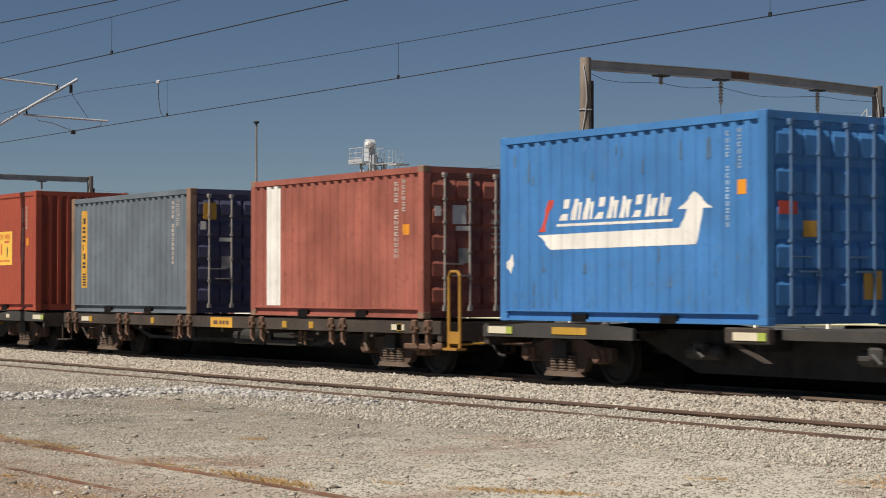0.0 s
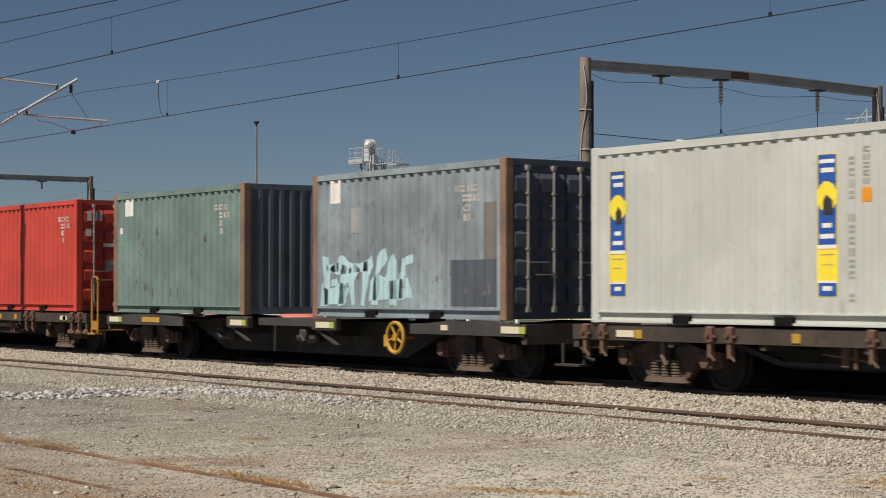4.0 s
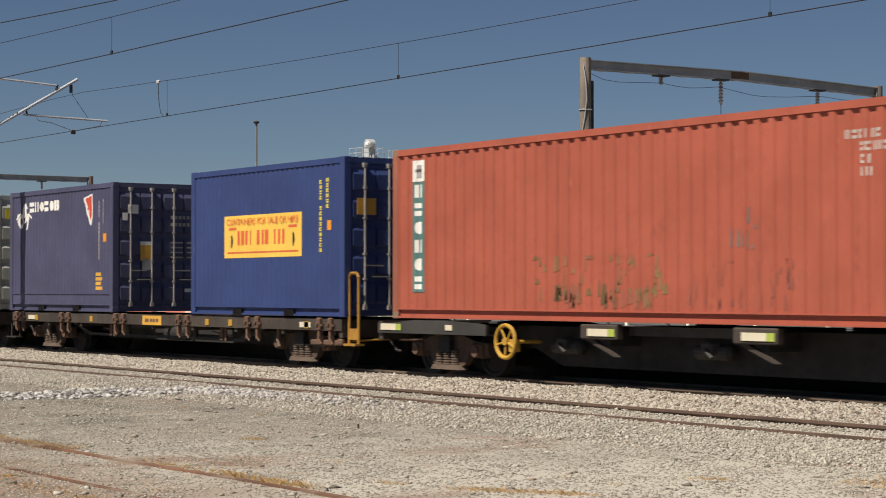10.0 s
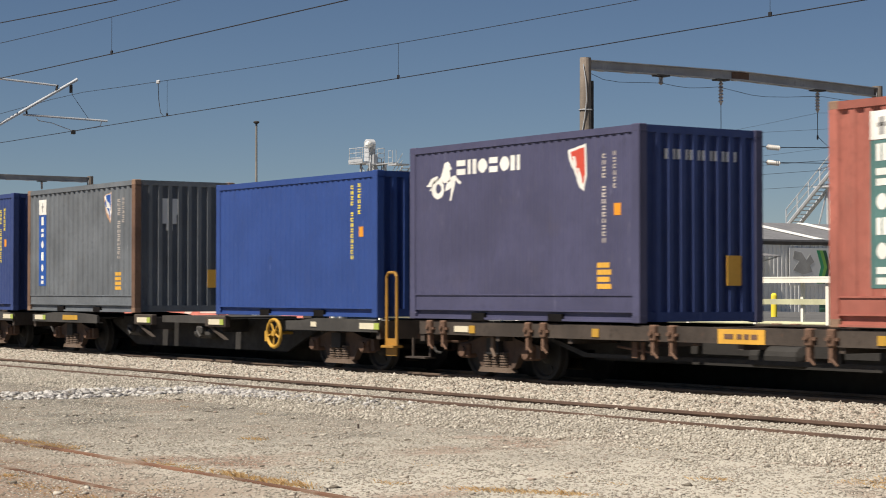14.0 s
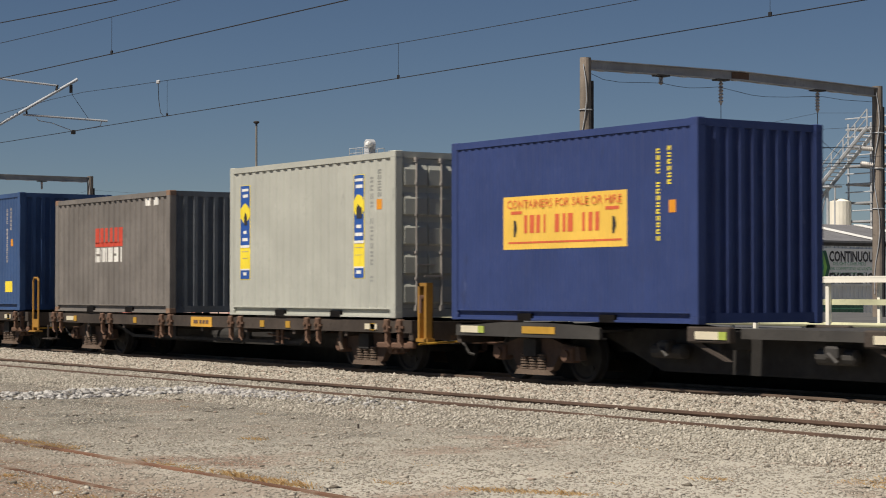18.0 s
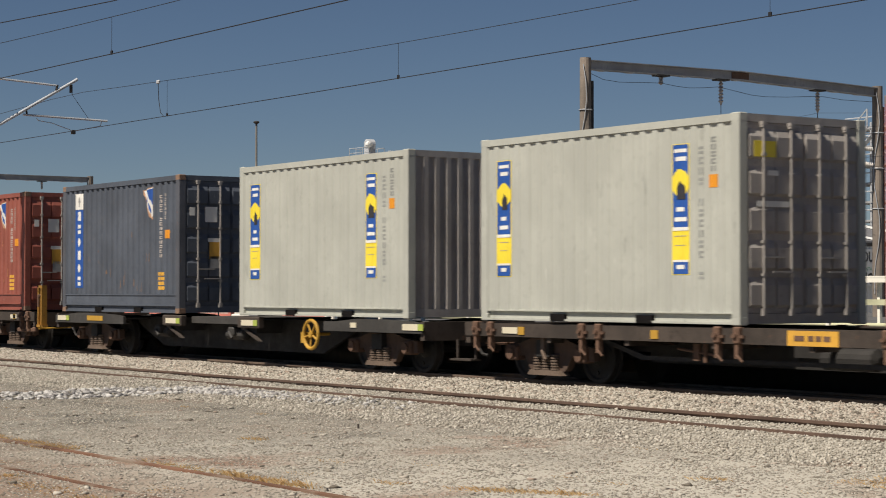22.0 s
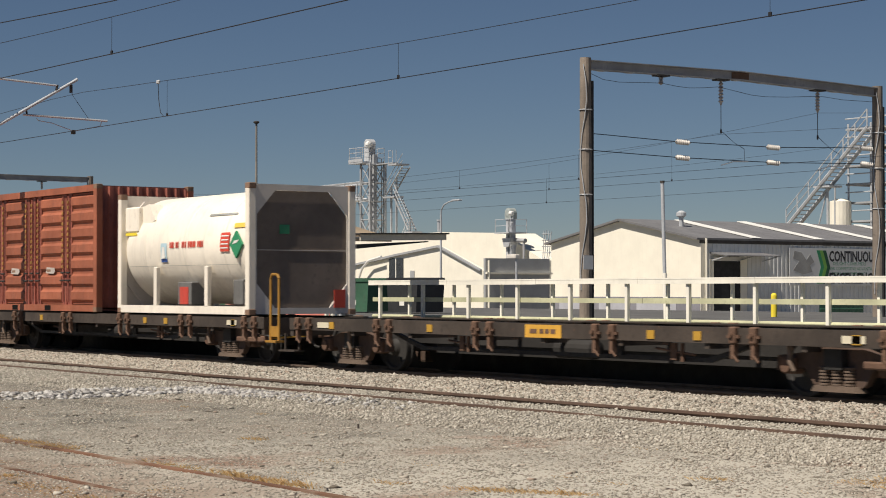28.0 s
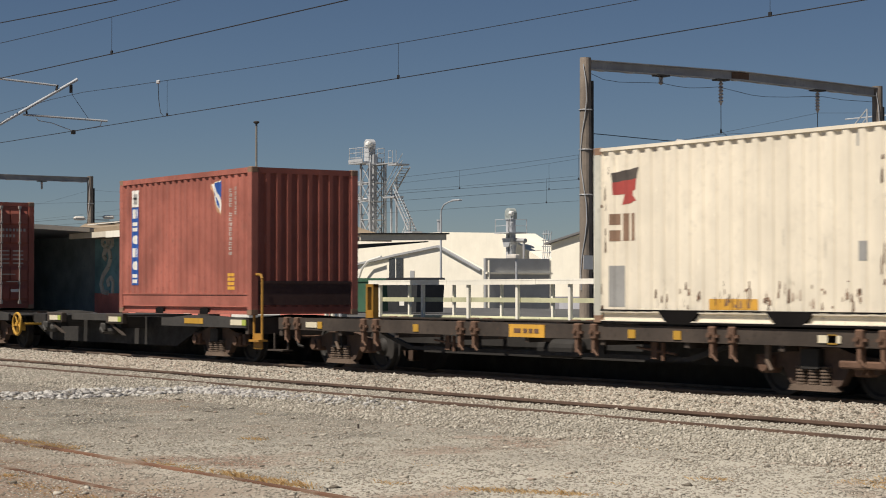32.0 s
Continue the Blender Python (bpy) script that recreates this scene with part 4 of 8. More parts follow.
    # grey hire boxes
    for u, end in ((-79.65, d), (-96.69, d), (-104.9, "corrugated"), (-130.55, d), (-139.12, d)):
        b = shipping_box(u, FT20, HC, "grey", "pale grey shipping container with blue and yellow stickers", end, "soft", frame_mat=PAINTS["cream_white"] if u == -139.12 else None, end_mat=PAINTS["shaded_end_grey"])
        pillar_ads(b, L, "soft", HC)
        end_marks(b, "notice", [(-0.95, -0.55, 2.3, 2.52)] if end == d else [(0.35, 0.95, 2.2, 2.5)], yellow_mark, L, None if end == d else L / 2 - 0.03)
        if end == d:
            end_marks(b, "label", [(-0.9, -0.3, 1.62, 1.7), (-0.7, -0.5, 2.05, 2.12)], white_mark, L)
    # banner boxes in reds and slate
    for u, colour, label in ((-88.01, "banner_red", "dark red shipping container with a blue strip and plain end"),
                             (-113.6, "steel_blue", "weathered slate-blue shipping container with a white shield and rusty posts"),
                             (-121.97, "banner_red", "dark red shipping container with a blue strip and doors"),
                             (-147.77, "brown_red", "brown-red shipping container with a blue strip and doors")):
        b = shipping_box(u, FT20, HC, colour, label, "corrugated" if u == -88.01 else d, "std", 0.24, frame_mat=shade("rust_worn_slate", (0.085, 0.092, 0.11), 0.7, vary=0.25, rust=0.62, streak=0.5, dirt=0.3, rust_rgb=(0.24, 0.09, 0.04)) if colour == "steel_blue" else None,
                         end_mat=PAINTS["banner_red"] if colour == "brown_red" else None)
        upright_banner(b, L, "std", HC, blue_mark, white_mark, x=0.72, z0=0.55, top=2.7)
        shield(b, L, "std", L - 1.75, 2.65)
        rub_marks(b, L, "std", 0.3, 5.7, 0.45, 1.9, castings if colour == "steel_blue" else PAINTS["peach"], int(-u), 22, (0.015, 0.06), (0.04, 0.3))
        codes_columns(b, L, "std", faded_mark, x=L - 0.98)
        marks(b, "notice", lines(L - 1.05, L - 0.7, 0.5, 0.9), plate_orange, L, "std")
        if u != -88.01:
            door_papers(b, L, HC)
            end_marks(b, "notice", [(-0.52, -0.28, 1.15, 1.5)], plate_orange, L)
        if u == -121.97:
            turn = np.linspace(0, 2 * math.pi, 19)
            ring = [(3.05 + 0.30 * math.cos(g), 1.95 + 0.34 * math.sin(g)) for g in turn] + [(3.05 + 0.265 * math.cos(g), 1.95 + 0.305 * math.sin(g)) for g in turn[::-1]]
            marks(b, "rubbed_emblem", [ring, [(2.8, 1.82), (3.28, 2.0), (3.28, 2.03), (2.8, 1.85)], [(2.84, 2.06), (3.2, 1.74), (3.23, 1.76), (2.87, 2.09)]], faded_mark, L, "std", "rubbed-out round emblem")
            marks(b, "stain", [rect(2.5, 3.5, 0.45, 1.72)], shade("brown_stain", (0.17, 0.072, 0.055), 0.7, vary=0.35, alt=(0.27, 0.085, 0.062), alt_scale=2.0), L, "std", "dark upright stain", lift=0.0025)
    # forty foot crimson
    b = shipping_box(-155.96, M, HC, "crimson", "long crimson shipping container with a blue strip and orange patches", end_mat=PAINTS["banner_red"])
    upright_banner(b, M, "std", HC, blue_mark, white_mark, x=0.45, z0=0.45, top=2.72)
    marks(b, "patch", [rect(2.52, 3.07, 1.5, 1.85), rect(7.6, 9.2, 0.2, 0.82)], PAINTS["peach"], M, "std", "orange repair patch")
    marks(b, "stain", [rect(5.9, 6.9, 0.3, 1.05), rect(8.9, 10.1, 0.9, 1.2), rect(9.6, 10.2, 0.2, 0.9)], PAINTS["red_oxide"], M, "std")
    codes_columns(b, M, "std", faded_mark, x=M - 1.05)
    marks(b, "notice", [[(M - 0.78, 1.25), (M - 0.5, 1.25), (M - 0.64, 1.5)]], yellow_mark, M, "std")
    sh = []
    for i in range(6):
        sh.append((-0.8 + 0.25 * i, -0.62 + 0.25 * i, 2.36, 2.56))
    end_marks(b, "lettering", sh, white_mark, M, M / 2 - 0.045)
    # green forty foot, standard height
    b = shipping_box(-206.28, M, STD, "box_green", "long green shipping container with a white block emblem and doors", d, frame_mat=PAINTS["box_green"], end_mat=PAINTS["box_green"])
    marks(b, "emblem", [rect(0.32, 0.66, 1.62, 2.12), [(0.72, 1.62), (0.9, 1.62), (1.1, 2.12), (0.92, 2.12)], rect(1.14, 1.28, 1.62, 2.12)], white_mark, M, "std", "white block emblem")
    pale = shade("overpaint_green", (0.20, 0.31, 0.13), 0.6, vary=0.25, dirt=0.3)
    marks(b, "patch", [rect(4.6, 6.6, 0.75, 1.15), [(6.6, 0.2), (7.2, 0.2), (7.2, 0.9), (6.7, 0.9)], rect(2.0, 2.5, 0.15, 0.5)], pale, M, "std", "pale overpainted patch")
    rub_marks(b, M, "std", 0.2, 12.0, 0.2, 1.4, rusty, 13, 60, (0.02, 0.1), (0.05, 0.35))
    rub_marks(b, M, "std", 4.6, 6.6, 0.75, 0.95, rusty, 14, 14, (0.02, 0.08), (0.03, 0.12))
    marks(b, "white_patch", [rect(6.35, 6.55, 1.1, 1.25), rect(6.3, 6.6, 0.05, 0.15)], white_mark, M, "std")
    marks(b, "notice", [[(9.2, 1.75), (9.35, 1.72), (9.4, 1.8), (9.28, 1.83)]], yellow_mark, M, "std")
    marks(b, "notice", [rect(M - 1.1, M - 0.9, 0.6, 0.75)], orange_mark, M, "std")
    codes_rows(b, M, "std", faded_mark, STD, M - 1.6)
    door_papers(b, M, STD, False)
    end_marks(b, "emblem", [(-0.97, -0.8, 2.0, 2.2), (-0.72, -0.58, 2.0, 2.2), (-0.5, -0.42, 2.0, 2.2), (-0.3, -0.1, 2.0, 2.2)], white_mark, M)
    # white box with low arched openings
    b = shipping_box(-220.19, FT20, STD, "white", "stained white shipping container with a red emblem and grey doors", d, frame_mat=PAINTS["cream_white"], end_mat=PAINTS["shaded_end_grey"], pockets=False, cap=0.06)
    marks(b, "emblem", [[(0.42, 2.06), (0.98, 2.1), (0.96, 1.94), (0.86, 1.9), (0.98, 1.78), (0.66, 1.72), (0.72, 1.88), (0.44, 1.88)]], dark_red_mark, L, "std", "red flag emblem")
    marks(b, "emblem", [[(0.4, 2.2), (1.02, 2.26), (0.99, 2.1), (0.43, 2.06)]], shade("faded_black_marking", (0.10, 0.085, 0.075), 0.7, vary=0.4, grain=8), L, "std")
    marks(b, "lettering", [*glyph_blobs(0.36, 1.2, 0.26, 0.4, 1), *glyph_blobs(0.68, 1.2, 0.26, 0.4, 0)], castings, L, "std")
    rub_marks(b, L, "std", 1.4, 5.2, 0.2, 0.6, rusty, 10, 34, (0.02, 0.09), (0.04, 0.28))
    rub_marks(b, L, "std", 0.14, 0.3, 0.2, 2.3, rusty, 11, 10)
    rub_marks(b, L, "std", 5.7, 5.92, 0.2, 2.4, rusty, 12, 16)
    marks(b, "hatch", [rect(0.34, 0.72, 0.24, 0.84)], grey_mark, L, "std", "dark grey plate")
    marks(b, "hatch", [rect(L - 0.75, L - 0.6, 0.85, 1.1), rect(L - 0.78, L - 0.72, 2.3, 2.62)], grey_mark, L, "std")
    # Solid shapes again, with the pockets' inner shade put into their colour.
    for c in (-1.13, 1.07):
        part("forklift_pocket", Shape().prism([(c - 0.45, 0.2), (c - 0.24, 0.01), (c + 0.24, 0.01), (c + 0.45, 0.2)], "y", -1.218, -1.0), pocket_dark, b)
    part("floor_seam", Shape().box(-L / 2 + 0.17, L / 2 - 0.17, -1.22, -1.2, 0.178, 0.2), pocket_dark, b)
    part("floor_seam", Shape().box(-L / 2 + 0.17, L / 2 - 0.17, -1.22, -1.2, 0.0, 0.03), pocket_dark, b)
    rub_marks(b, L, "std", 1.3, 5.4, 0.22, 0.5, castings, 51, 40, (0.03, 0.12), (0.04, 0.2))
    marks(b, "number_plate", [rect(2.5, 3.5, 0.21, 0.36)], plate_orange, L, "std")
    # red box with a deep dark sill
    # The end takes a darker red that carries its shade.
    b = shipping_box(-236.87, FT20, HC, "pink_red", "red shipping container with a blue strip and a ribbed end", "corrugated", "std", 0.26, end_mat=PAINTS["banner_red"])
    upright_banner(b, L, "std", HC, blue_mark, white_mark, x=0.6, z0=0.6, top=2.65)
    shield(b, L, "std", L - 1.75, 2.65)
    codes_columns(b, L, "std", faded_mark, x=L - 0.98, square=False)
    marks(b, "notice", lines(L - 1.0, L - 0.7, 0.5, 0.85), plate_orange, L, "std")
    part("end_panel", Shape().box(L / 2 - 0.03, L / 2 - 0.012, -1.05, 1.05, 0.2, 0.62).box(L / 2 - 0.03, L / 2, -1.05, 1.05, 0.62, 0.67), shade("sooty_red_brown", (0.06, 0.03, 0.025), 0.8, vary=0.3), b)
    b = shipping_box(-253.75, FT20, HC, "banner_red", "dark red shipping container with doors at the tail of the train", d)
    door_papers(b, L, HC)


def tank_box(u):
    """A white cryogenic tank in an open steel frame with a dark octagon end."""
    L, H = FT20, STD
    white = paint("tank_white", (0.86, 0.80, 0.69), 0.07, 0.28, 0.3, 0.45, 0.2)
    dark = shade("tank_end_dark", (0.20, 0.16, 0.13), 0.7, vary=0.25, dirt=0.2)
    shieldm = shade("tank_shield_grey", (0.70, 0.65, 0.59), 0.6, vary=0.15, rust=0.1, dirt=0.2)
    ob = thing("tank_container", "white gas tank in an open frame with a dark octagonal end", "tank container", "containers on the train")
    part("vessel", Shape().lathe((0, 0, 1.36), (1, 0, 0), [(-2.93, 0.5), (-2.9, 0.95), (-2.82, 1.1), (-2.65, 1.16), (2.7, 1.16), (2.86, 1.1), (2.92, 0.6)], 44), white, ob, "white cylindrical vessel", smooth=True)
    for x in (-1.75, 0.1, 1.9):
        part("band", Shape().lathe((x, 0, 1.36), (1, 0, 0), [(-0.03, 1.15), (-0.03, 1.164), (0.03, 1.164), (0.03, 1.15)], 40), white, ob, smooth=True)
    for sx in (-1, 1):
        for sy in (-1, 1):
            part("corner_post", Shape().chamfer(-0.08, 0.08, -0.08, 0.08, 0.1, H - 0.1, 0.012), white, ob, at=(sx * (L / 2 - 0.09), sy * 1.138, 0))
            for z in (0, H - 0.118):
                part("corner_casting", lambda: Shape().chamfer(-0.089, 0.089, -0.081, 0.081, 0, 0.118, 0.012), castings, ob, key="casting", at=(sx * (L / 2 - 0.089), sy * 1.138, z))
    for sy in (-1, 1):
        part("bottom_rail", Shape().box(-L / 2 + 0.15, L / 2 - 0.15, sy * 1.2 - 0.015, sy * 1.2 + 0.015, 0.01, 0.17).box(-L / 2 + 0.15, L / 2 - 0.15, sy * 1.13 - 0.06, sy * 1.13 + 0.06, 0.01, 0.04), white, ob)
        for x in (-1.15, 1.2):
            part("upright", Shape().chamfer(-0.07, 0.07, -0.05, 0.05, 0.15, 0.98, 0.012), white, ob, at=(x, sy * 1.17, 0))
    # front end: grey shield plates round a dark octagon
    oct_ = [(-0.62, 0.14), (0.62, 0.14), (1.03, 0.62), (1.03, 1.98), (0.62, 2.45), (-0.62, 2.45), (-1.03, 1.98), (-1.03, 0.62)]
    for sx in (-1, 1):
        s = Shape()
        x0, x1 = (L / 2 - 0.06, L / 2 - 0.03) if sx > 0 else (-L / 2 + 0.03, -L / 2 + 0.06)
        for tri in ([(-1.06, 0.02), (1.06, 0.02), (0.62, 0.14), (-0.62, 0.14)], [(1.06, 0.02), (1.06, 2.57), (1.03, 1.98), (1.03, 0.62)], [(1.06, 0.02), (1.03, 0.62), (0.62, 0.14)],
                    [(1.06, 2.57), (-1.06, 2.57), (-0.62, 2.45), (0.62, 2.45)], [(1.06, 2.57), (0.62, 2.45), (1.03, 1.98)], [(-1.06, 2.57), (-1.06, 0.02), (-1.03, 0.62), (-1.03, 1.98)],
                    [(-1.06, 0.02), (-0.62, 0.14), (-1.03, 0.62)], [(-1.06, 2.57), (-1.03, 1.98), (-0.62, 2.45)]):
            s.prism(tri, "x", x0, x1)
        part("end_shield", s, shieldm, ob, "grey corner shields")
        part("end_cover", Shape().prism(oct_, "x", x0 - 0.05 * sx - 0.02, x1 - 0.05 * sx - 0.0), dark if sx > 0 else shieldm, ob, "dark octagonal cover" if sx > 0 else "pale octagonal cover")
    part("seam", Shape().box(L / 2 - 0.078, L / 2 - 0.066, -1.03, 1.03, 1.27, 1.285), shieldm, ob)

    def skin(x0, x1, z0, z1, lift=0.006, n=6):
        s = Shape()
        rows = []
        for i in range(n + 1):
            z = z0 + (z1 - z0) * i / n
            r = 1.16 + lift
            rows.append((-math.sqrt(max(0.01, r * r - (z - 1.36) ** 2)), z))
        s.quad_strip([(x0, y, z) for y, z in rows], [(x1, y, z) for y, z in rows])
        return s
    part("emblem", skin(-0.98, -0.7, 1.08, 1.48, 0.01), shade("pale_blue_marking", (0.45, 0.62, 0.70), 0.5), ob, "small pale blue emblem")
    part("emblem_field", Shape().prism([(-0.92, 1.16), (-0.76, 1.16), (-0.8, 1.4), (-0.9, 1.4)], "y", -1.18, -1.165), white_mark, ob)
    part("emblem_edge", skin(-0.98, -0.7, 1.08, 1.15, 0.014), blue_mark, ob)
    s = Shape()
    for i, w in enumerate((0.13, 0.05, 0.13, 0, 0.11, 0.05, 0.13, 0.13, 0.05, 0.13, 0.11)):
        if w:
            for lo, hi in ((0.0, 0.36), (0.6, 1.0)) if w > 0.1 else ((0.0, 1.0),):
                t = skin(-0.56 + 0.142 * i + w * lo, -0.56 + 0.142 * i + w * hi, 1.37, 1.5, 0.012)
                k = len(s.v)
                s.v += t.v
                s.f += [tuple(k + j for j in q) for q in t.f]
    part("lettering", s, red_mark, ob, "row of red blocks")
    pl = part("placard", skin(1.74, 2.12, 1.26, 1.64, 0.022), red_mark, ob, "red notice")
    for k in range(4):
        part("placard_line", skin(1.78, 2.08, 1.32 + 0.08 * k, 1.345 + 0.08 * k, 0.028, 2), white_mark, pl)
    part("placard", Shape().prism([(2.2, 1.39), (2.46, 1.12), (2.72, 1.39), (2.46, 1.66)], "y", -1.21, -1.165), green_mark, ob, "green diamond placard")
    part("placard_mark", Shape().prism([(2.32, 1.4), (2.5, 1.42), (2.6, 1.48), (2.42, 1.47)], "y", -1.216, -1.21), white_mark, ob)
    part("notice", skin(2.22, 2.75, 1.73, 1.82, 0.02), sign_yellow, ob)
    part("grey_writing", skin(0.9, 2.1, 2.0, 2.04, 0.012, 2), faint_mark, ob)
    part("seam_line", skin(-2.6, 2.6, 1.0, 1.006, 0.008, 2), faint_mark, ob)
    part("valve_box", Shape().chamfer(-2.85, -2.2, -1.12, -0.75, 1.75, 2.3, 0.03).prism([(-2.2, 1.75), (-1.6, 2.0), (-1.9, 2.35), (-2.2, 2.3)], "y", -1.0, -0.7), white, ob, "white valve housing")
    part("notice", Shape().box(-2.8, -2.25, -1.13, -1.122, 1.68, 1.74), yellow_mark, ob)
    part("control_box", Shape().chamfer(-0.3, 0.3, -1.1, -0.7, 0.18, 0.66, 0.02), shade("dark_grey_box", (0.14, 0.14, 0.135), 0.7, vary=0.2), ob, at=(0.0, 0, 0), label="dark control box with a red notice")
    part("notice", Shape().box(-0.18, 0.2, -1.112, -1.1, 0.2, 0.56), PAINTS["scarlet"], ob, "dull red notice")
    part("control_box", Shape().chamfer(-0.2, 0.2, -1.1, -0.7, 0.2, 0.7, 0.02), shade("dark_grey_box", (0.14, 0.14, 0.135), 0.7, vary=0.2), ob, at=(2.35, 0, 0), label="grey control box")
    end_marks(ob, "notice", [(0.72, 0.98, 0.14, 0.5)], red_mark, L, L / 2 - 0.029)
    end_marks(ob, "placard", [(-0.5, -0.28, 1.6, 1.78)], green_mark, L, L / 2 - 0.079)
    BOXES.append((ob, u - L / 2, DECK))


def side_door_box(u):
    """A rust-orange box, 7.6 m long, with pressed side doors in four bays."""
    L, H = 7.6, HC
    p = PAINTS["rust_orange"]
    ob = thing("side_door_container", "rust-orange container with ribbed side doors and yellow lock bars", "container", "containers on the train")
    part("core", Shape().box(-L / 2 + 0.1, L / 2 - 0.1, -1.08, 1.12, 0.1, H - 0.03), PAINTS["red_oxide"], ob)
    for sy in (-1, 1):
        part("top_rail", Shape().box(-L / 2 + 0.1, L / 2 - 0.1, sy * 1.18 - 0.035, sy * 1.18 + 0.035, H - 0.16, H - 0.01), p, ob)
        part("bottom_rail", Shape().box(-L / 2 + 0.1, L / 2 - 0.1, sy * 1.18 - 0.035, sy * 1.18 + 0.035, 0.01, 0.16), p, ob)
        for sx in (-1, 1):
            part("corner_post", Shape().chamfer(-0.09, 0.09, -0.08, 0.08, 0.1, H - 0.1, 0.012), p, ob, at=(sx * (L / 2 - 0.09), sy * 1.138, 0))
            for z in (0, H - 0.118):
                part("corner_casting", lambda: Shape().chamfer(-0.089, 0.089, -0.081, 0.081, 0, 0.118, 0.012), castings, ob, key="casting", at=(sx * (L / 2 - 0.089), sy * 1.138, z))
    part("end_wall", end_waves(0, -1.07, 1.07, 0.1, H - 0.05), PAINTS["red_oxide"], ob, at=(L / 2 - 0.03, 0, 0))
    edges = [-3.6, -2.42, -1.78, -0.42, 0.42, 1.78, 2.42, 3.6]
    bays = [(-3.6, -2.3), (-1.75, -0.5), (0.5, 1.75), (2.3, 3.6)]
    for a, b in bays:
        s = Shape()
        n, h = 7, (H - 0.36) / 7
        prof = [(0.18, 0.0)]
        for i in range(n):
            z = 0.18 + i * h
            prof += [(z + 0.04, 0.0), (z + 0.1, -0.055), (z + h - 0.09, -0.055), (z + h - 0.03, 0.0)]
        prof.append((H - 0.18, 0.0))
        k = len(prof)
        for x, y in ((a, None), (b, None)):
            s.v += [(x, -1.09, z) for z, d in prof] + [(x, -1.13 + d, z) for z, d in prof]
        for i in range(k - 1):
            s.f += [(i, i + 1, k + i + 1, k + i), (k + i, k + i + 1, 3 * k + i + 1, 3 * k + i), (3 * k + i, 3 * k + i + 1, 2 * k + i + 1, 2 * k + i)]
        part("side_door", s, p, ob)
    yl = shade("faded_yellow_bar", (0.36, 0.195, 0.05), 0.7, vary=0.3, rust=0.4, dirt=0.3)
    for x in (-2.18, -1.87, -0.38, -0.02, 0.36, 1.87, 2.18):
        post = part("lock_post", Shape().box(x - 0.1, x + 0.1, -1.15, -1.09, 0.16, H - 0.16), PAINTS["red_oxide"], ob)
        bar = part("lock_bar", Shape().tube((x, -1.195, 0.22), (x, -1.195, H - 0.22), 0.022, 8), PAINTS["red_oxide"], post)
        dash = Shape()
        for i in range(13):
            dash.chamfer(x - 0.032, x + 0.032, -1.224, -1.2, 1.0 + 0.125 * i, 1.075 + 0.125 * i, 0.008)
        tagged(part("bar_marking", dash, yl, bar, "worn yellow dashes"), kind="stuff")
        part("handle", Shape().tube((x - 0.13, -1.21, 0.72), (x + 0.13, -1.21, 0.72), 0.02, 6), black_steel, post)
        part("latch", Shape().tube((x - 0.1, -1.205, 0.9), (x + 0.1, -1.205, 0.9), 0.02, 6), black_steel, post)
    for x in (-2.95, -1.1, 1.1):
        part("notice", Shape().prism([(x - 0.26, 0.9), (x + 0.2, 0.88), (x + 0.28, 0.94), (x + 0.24, 1.02), (x - 0.22, 1.04)], "y", -1.19, -1.184), faded_mark, ob)
        part("notice_mark", Shape().box(x - 0.2, x + 0.02, -1.193, -1.19, 0.93, 0.99), castings, ob)
    part("emblem", Shape().prism([(-3.3, 2.1), (-2.65, 2.12), (-2.62, 2.3), (-2.9, 2.24), (-3.28, 2.32)], "y", -1.19, -1.184), faded_mark, ob, "half rubbed-off white emblem")
    # Pocket hollows drawn as solid boxes in the shade-black colour.
    for x in (-1.02, 1.02):
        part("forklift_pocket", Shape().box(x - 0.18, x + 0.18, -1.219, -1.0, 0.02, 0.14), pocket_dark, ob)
    BOXES.append((ob, u - L / 2, DECK))


# ---- wagons ----
WAGONS = []
SETS = []


def bogie_shapes():
    side = Shape()
    side.prism([(-1.15, 0.36), (-1.12, 0.56), (-0.72, 0.6), (-0.42, 0.68), (0.42, 0.68), (0.72, 0.6), (1.12, 0.56), (1.15, 0.36), (0.9, 0.34), (0.62, 0.42),
                (0.46, 0.2), (0.3, 0.13), (-0.3, 0.13), (-0.46, 0.2), (-0.62, 0.42), (-0.9, 0.34)], "y", -0.06, 0.06)
    box = Shape().chamfer(-0.14, 0.14, -0.13, 0.08, 0.32, 0.56, 0.03).tube((0, -0.17, 0.43), (0, -0.1, 0.43), 0.09, 12)
    prof = []
    for k in range(6):
        z = 0.19 + 0.043 * k
        prof += [(z, 0.06), (z + 0.008, 0.084), (z + 0.026, 0.084), (z + 0.034, 0.06)]
    nest = Shape().lathe((0, -0.075, 0), (0, 0, 1), prof, 12)
    seat = Shape().prism([(-0.42, 0.11), (0.42, 0.11), (0.36, 0.19), (-0.36, 0.19)], "y", -0.15, 0.05)
    wheels = Shape()
    for sy in (-1, 1):
        y = sy * 0.535
        wheels.lathe((0, y, 0), (0, sy, 0), [(-0.09, 0.1), (-0.075, 0.38), (-0.07, 0.45), (-0.04, 0.45), (-0.035, 0.42), (0.06, 0.415), (0.06, 0.36), (0.03, 0.33), (0.03, 0.16), (0.08, 0.12), (0.1, 0.09)], 28)
    wheels.tube((0, -0.95, 0), (0, 0.95, 0), 0.075, 12)
    for k in range(3):
        g = 2 * math.pi * k / 3
        wheels.tube((0.26 * math.cos(g), -0.585, 0.26 * math.sin(g)), (0.26 * math.cos(g), -0.56, 0.26 * math.sin(g)), 0.035, 8)
    return side, box, nest, seat, wheels


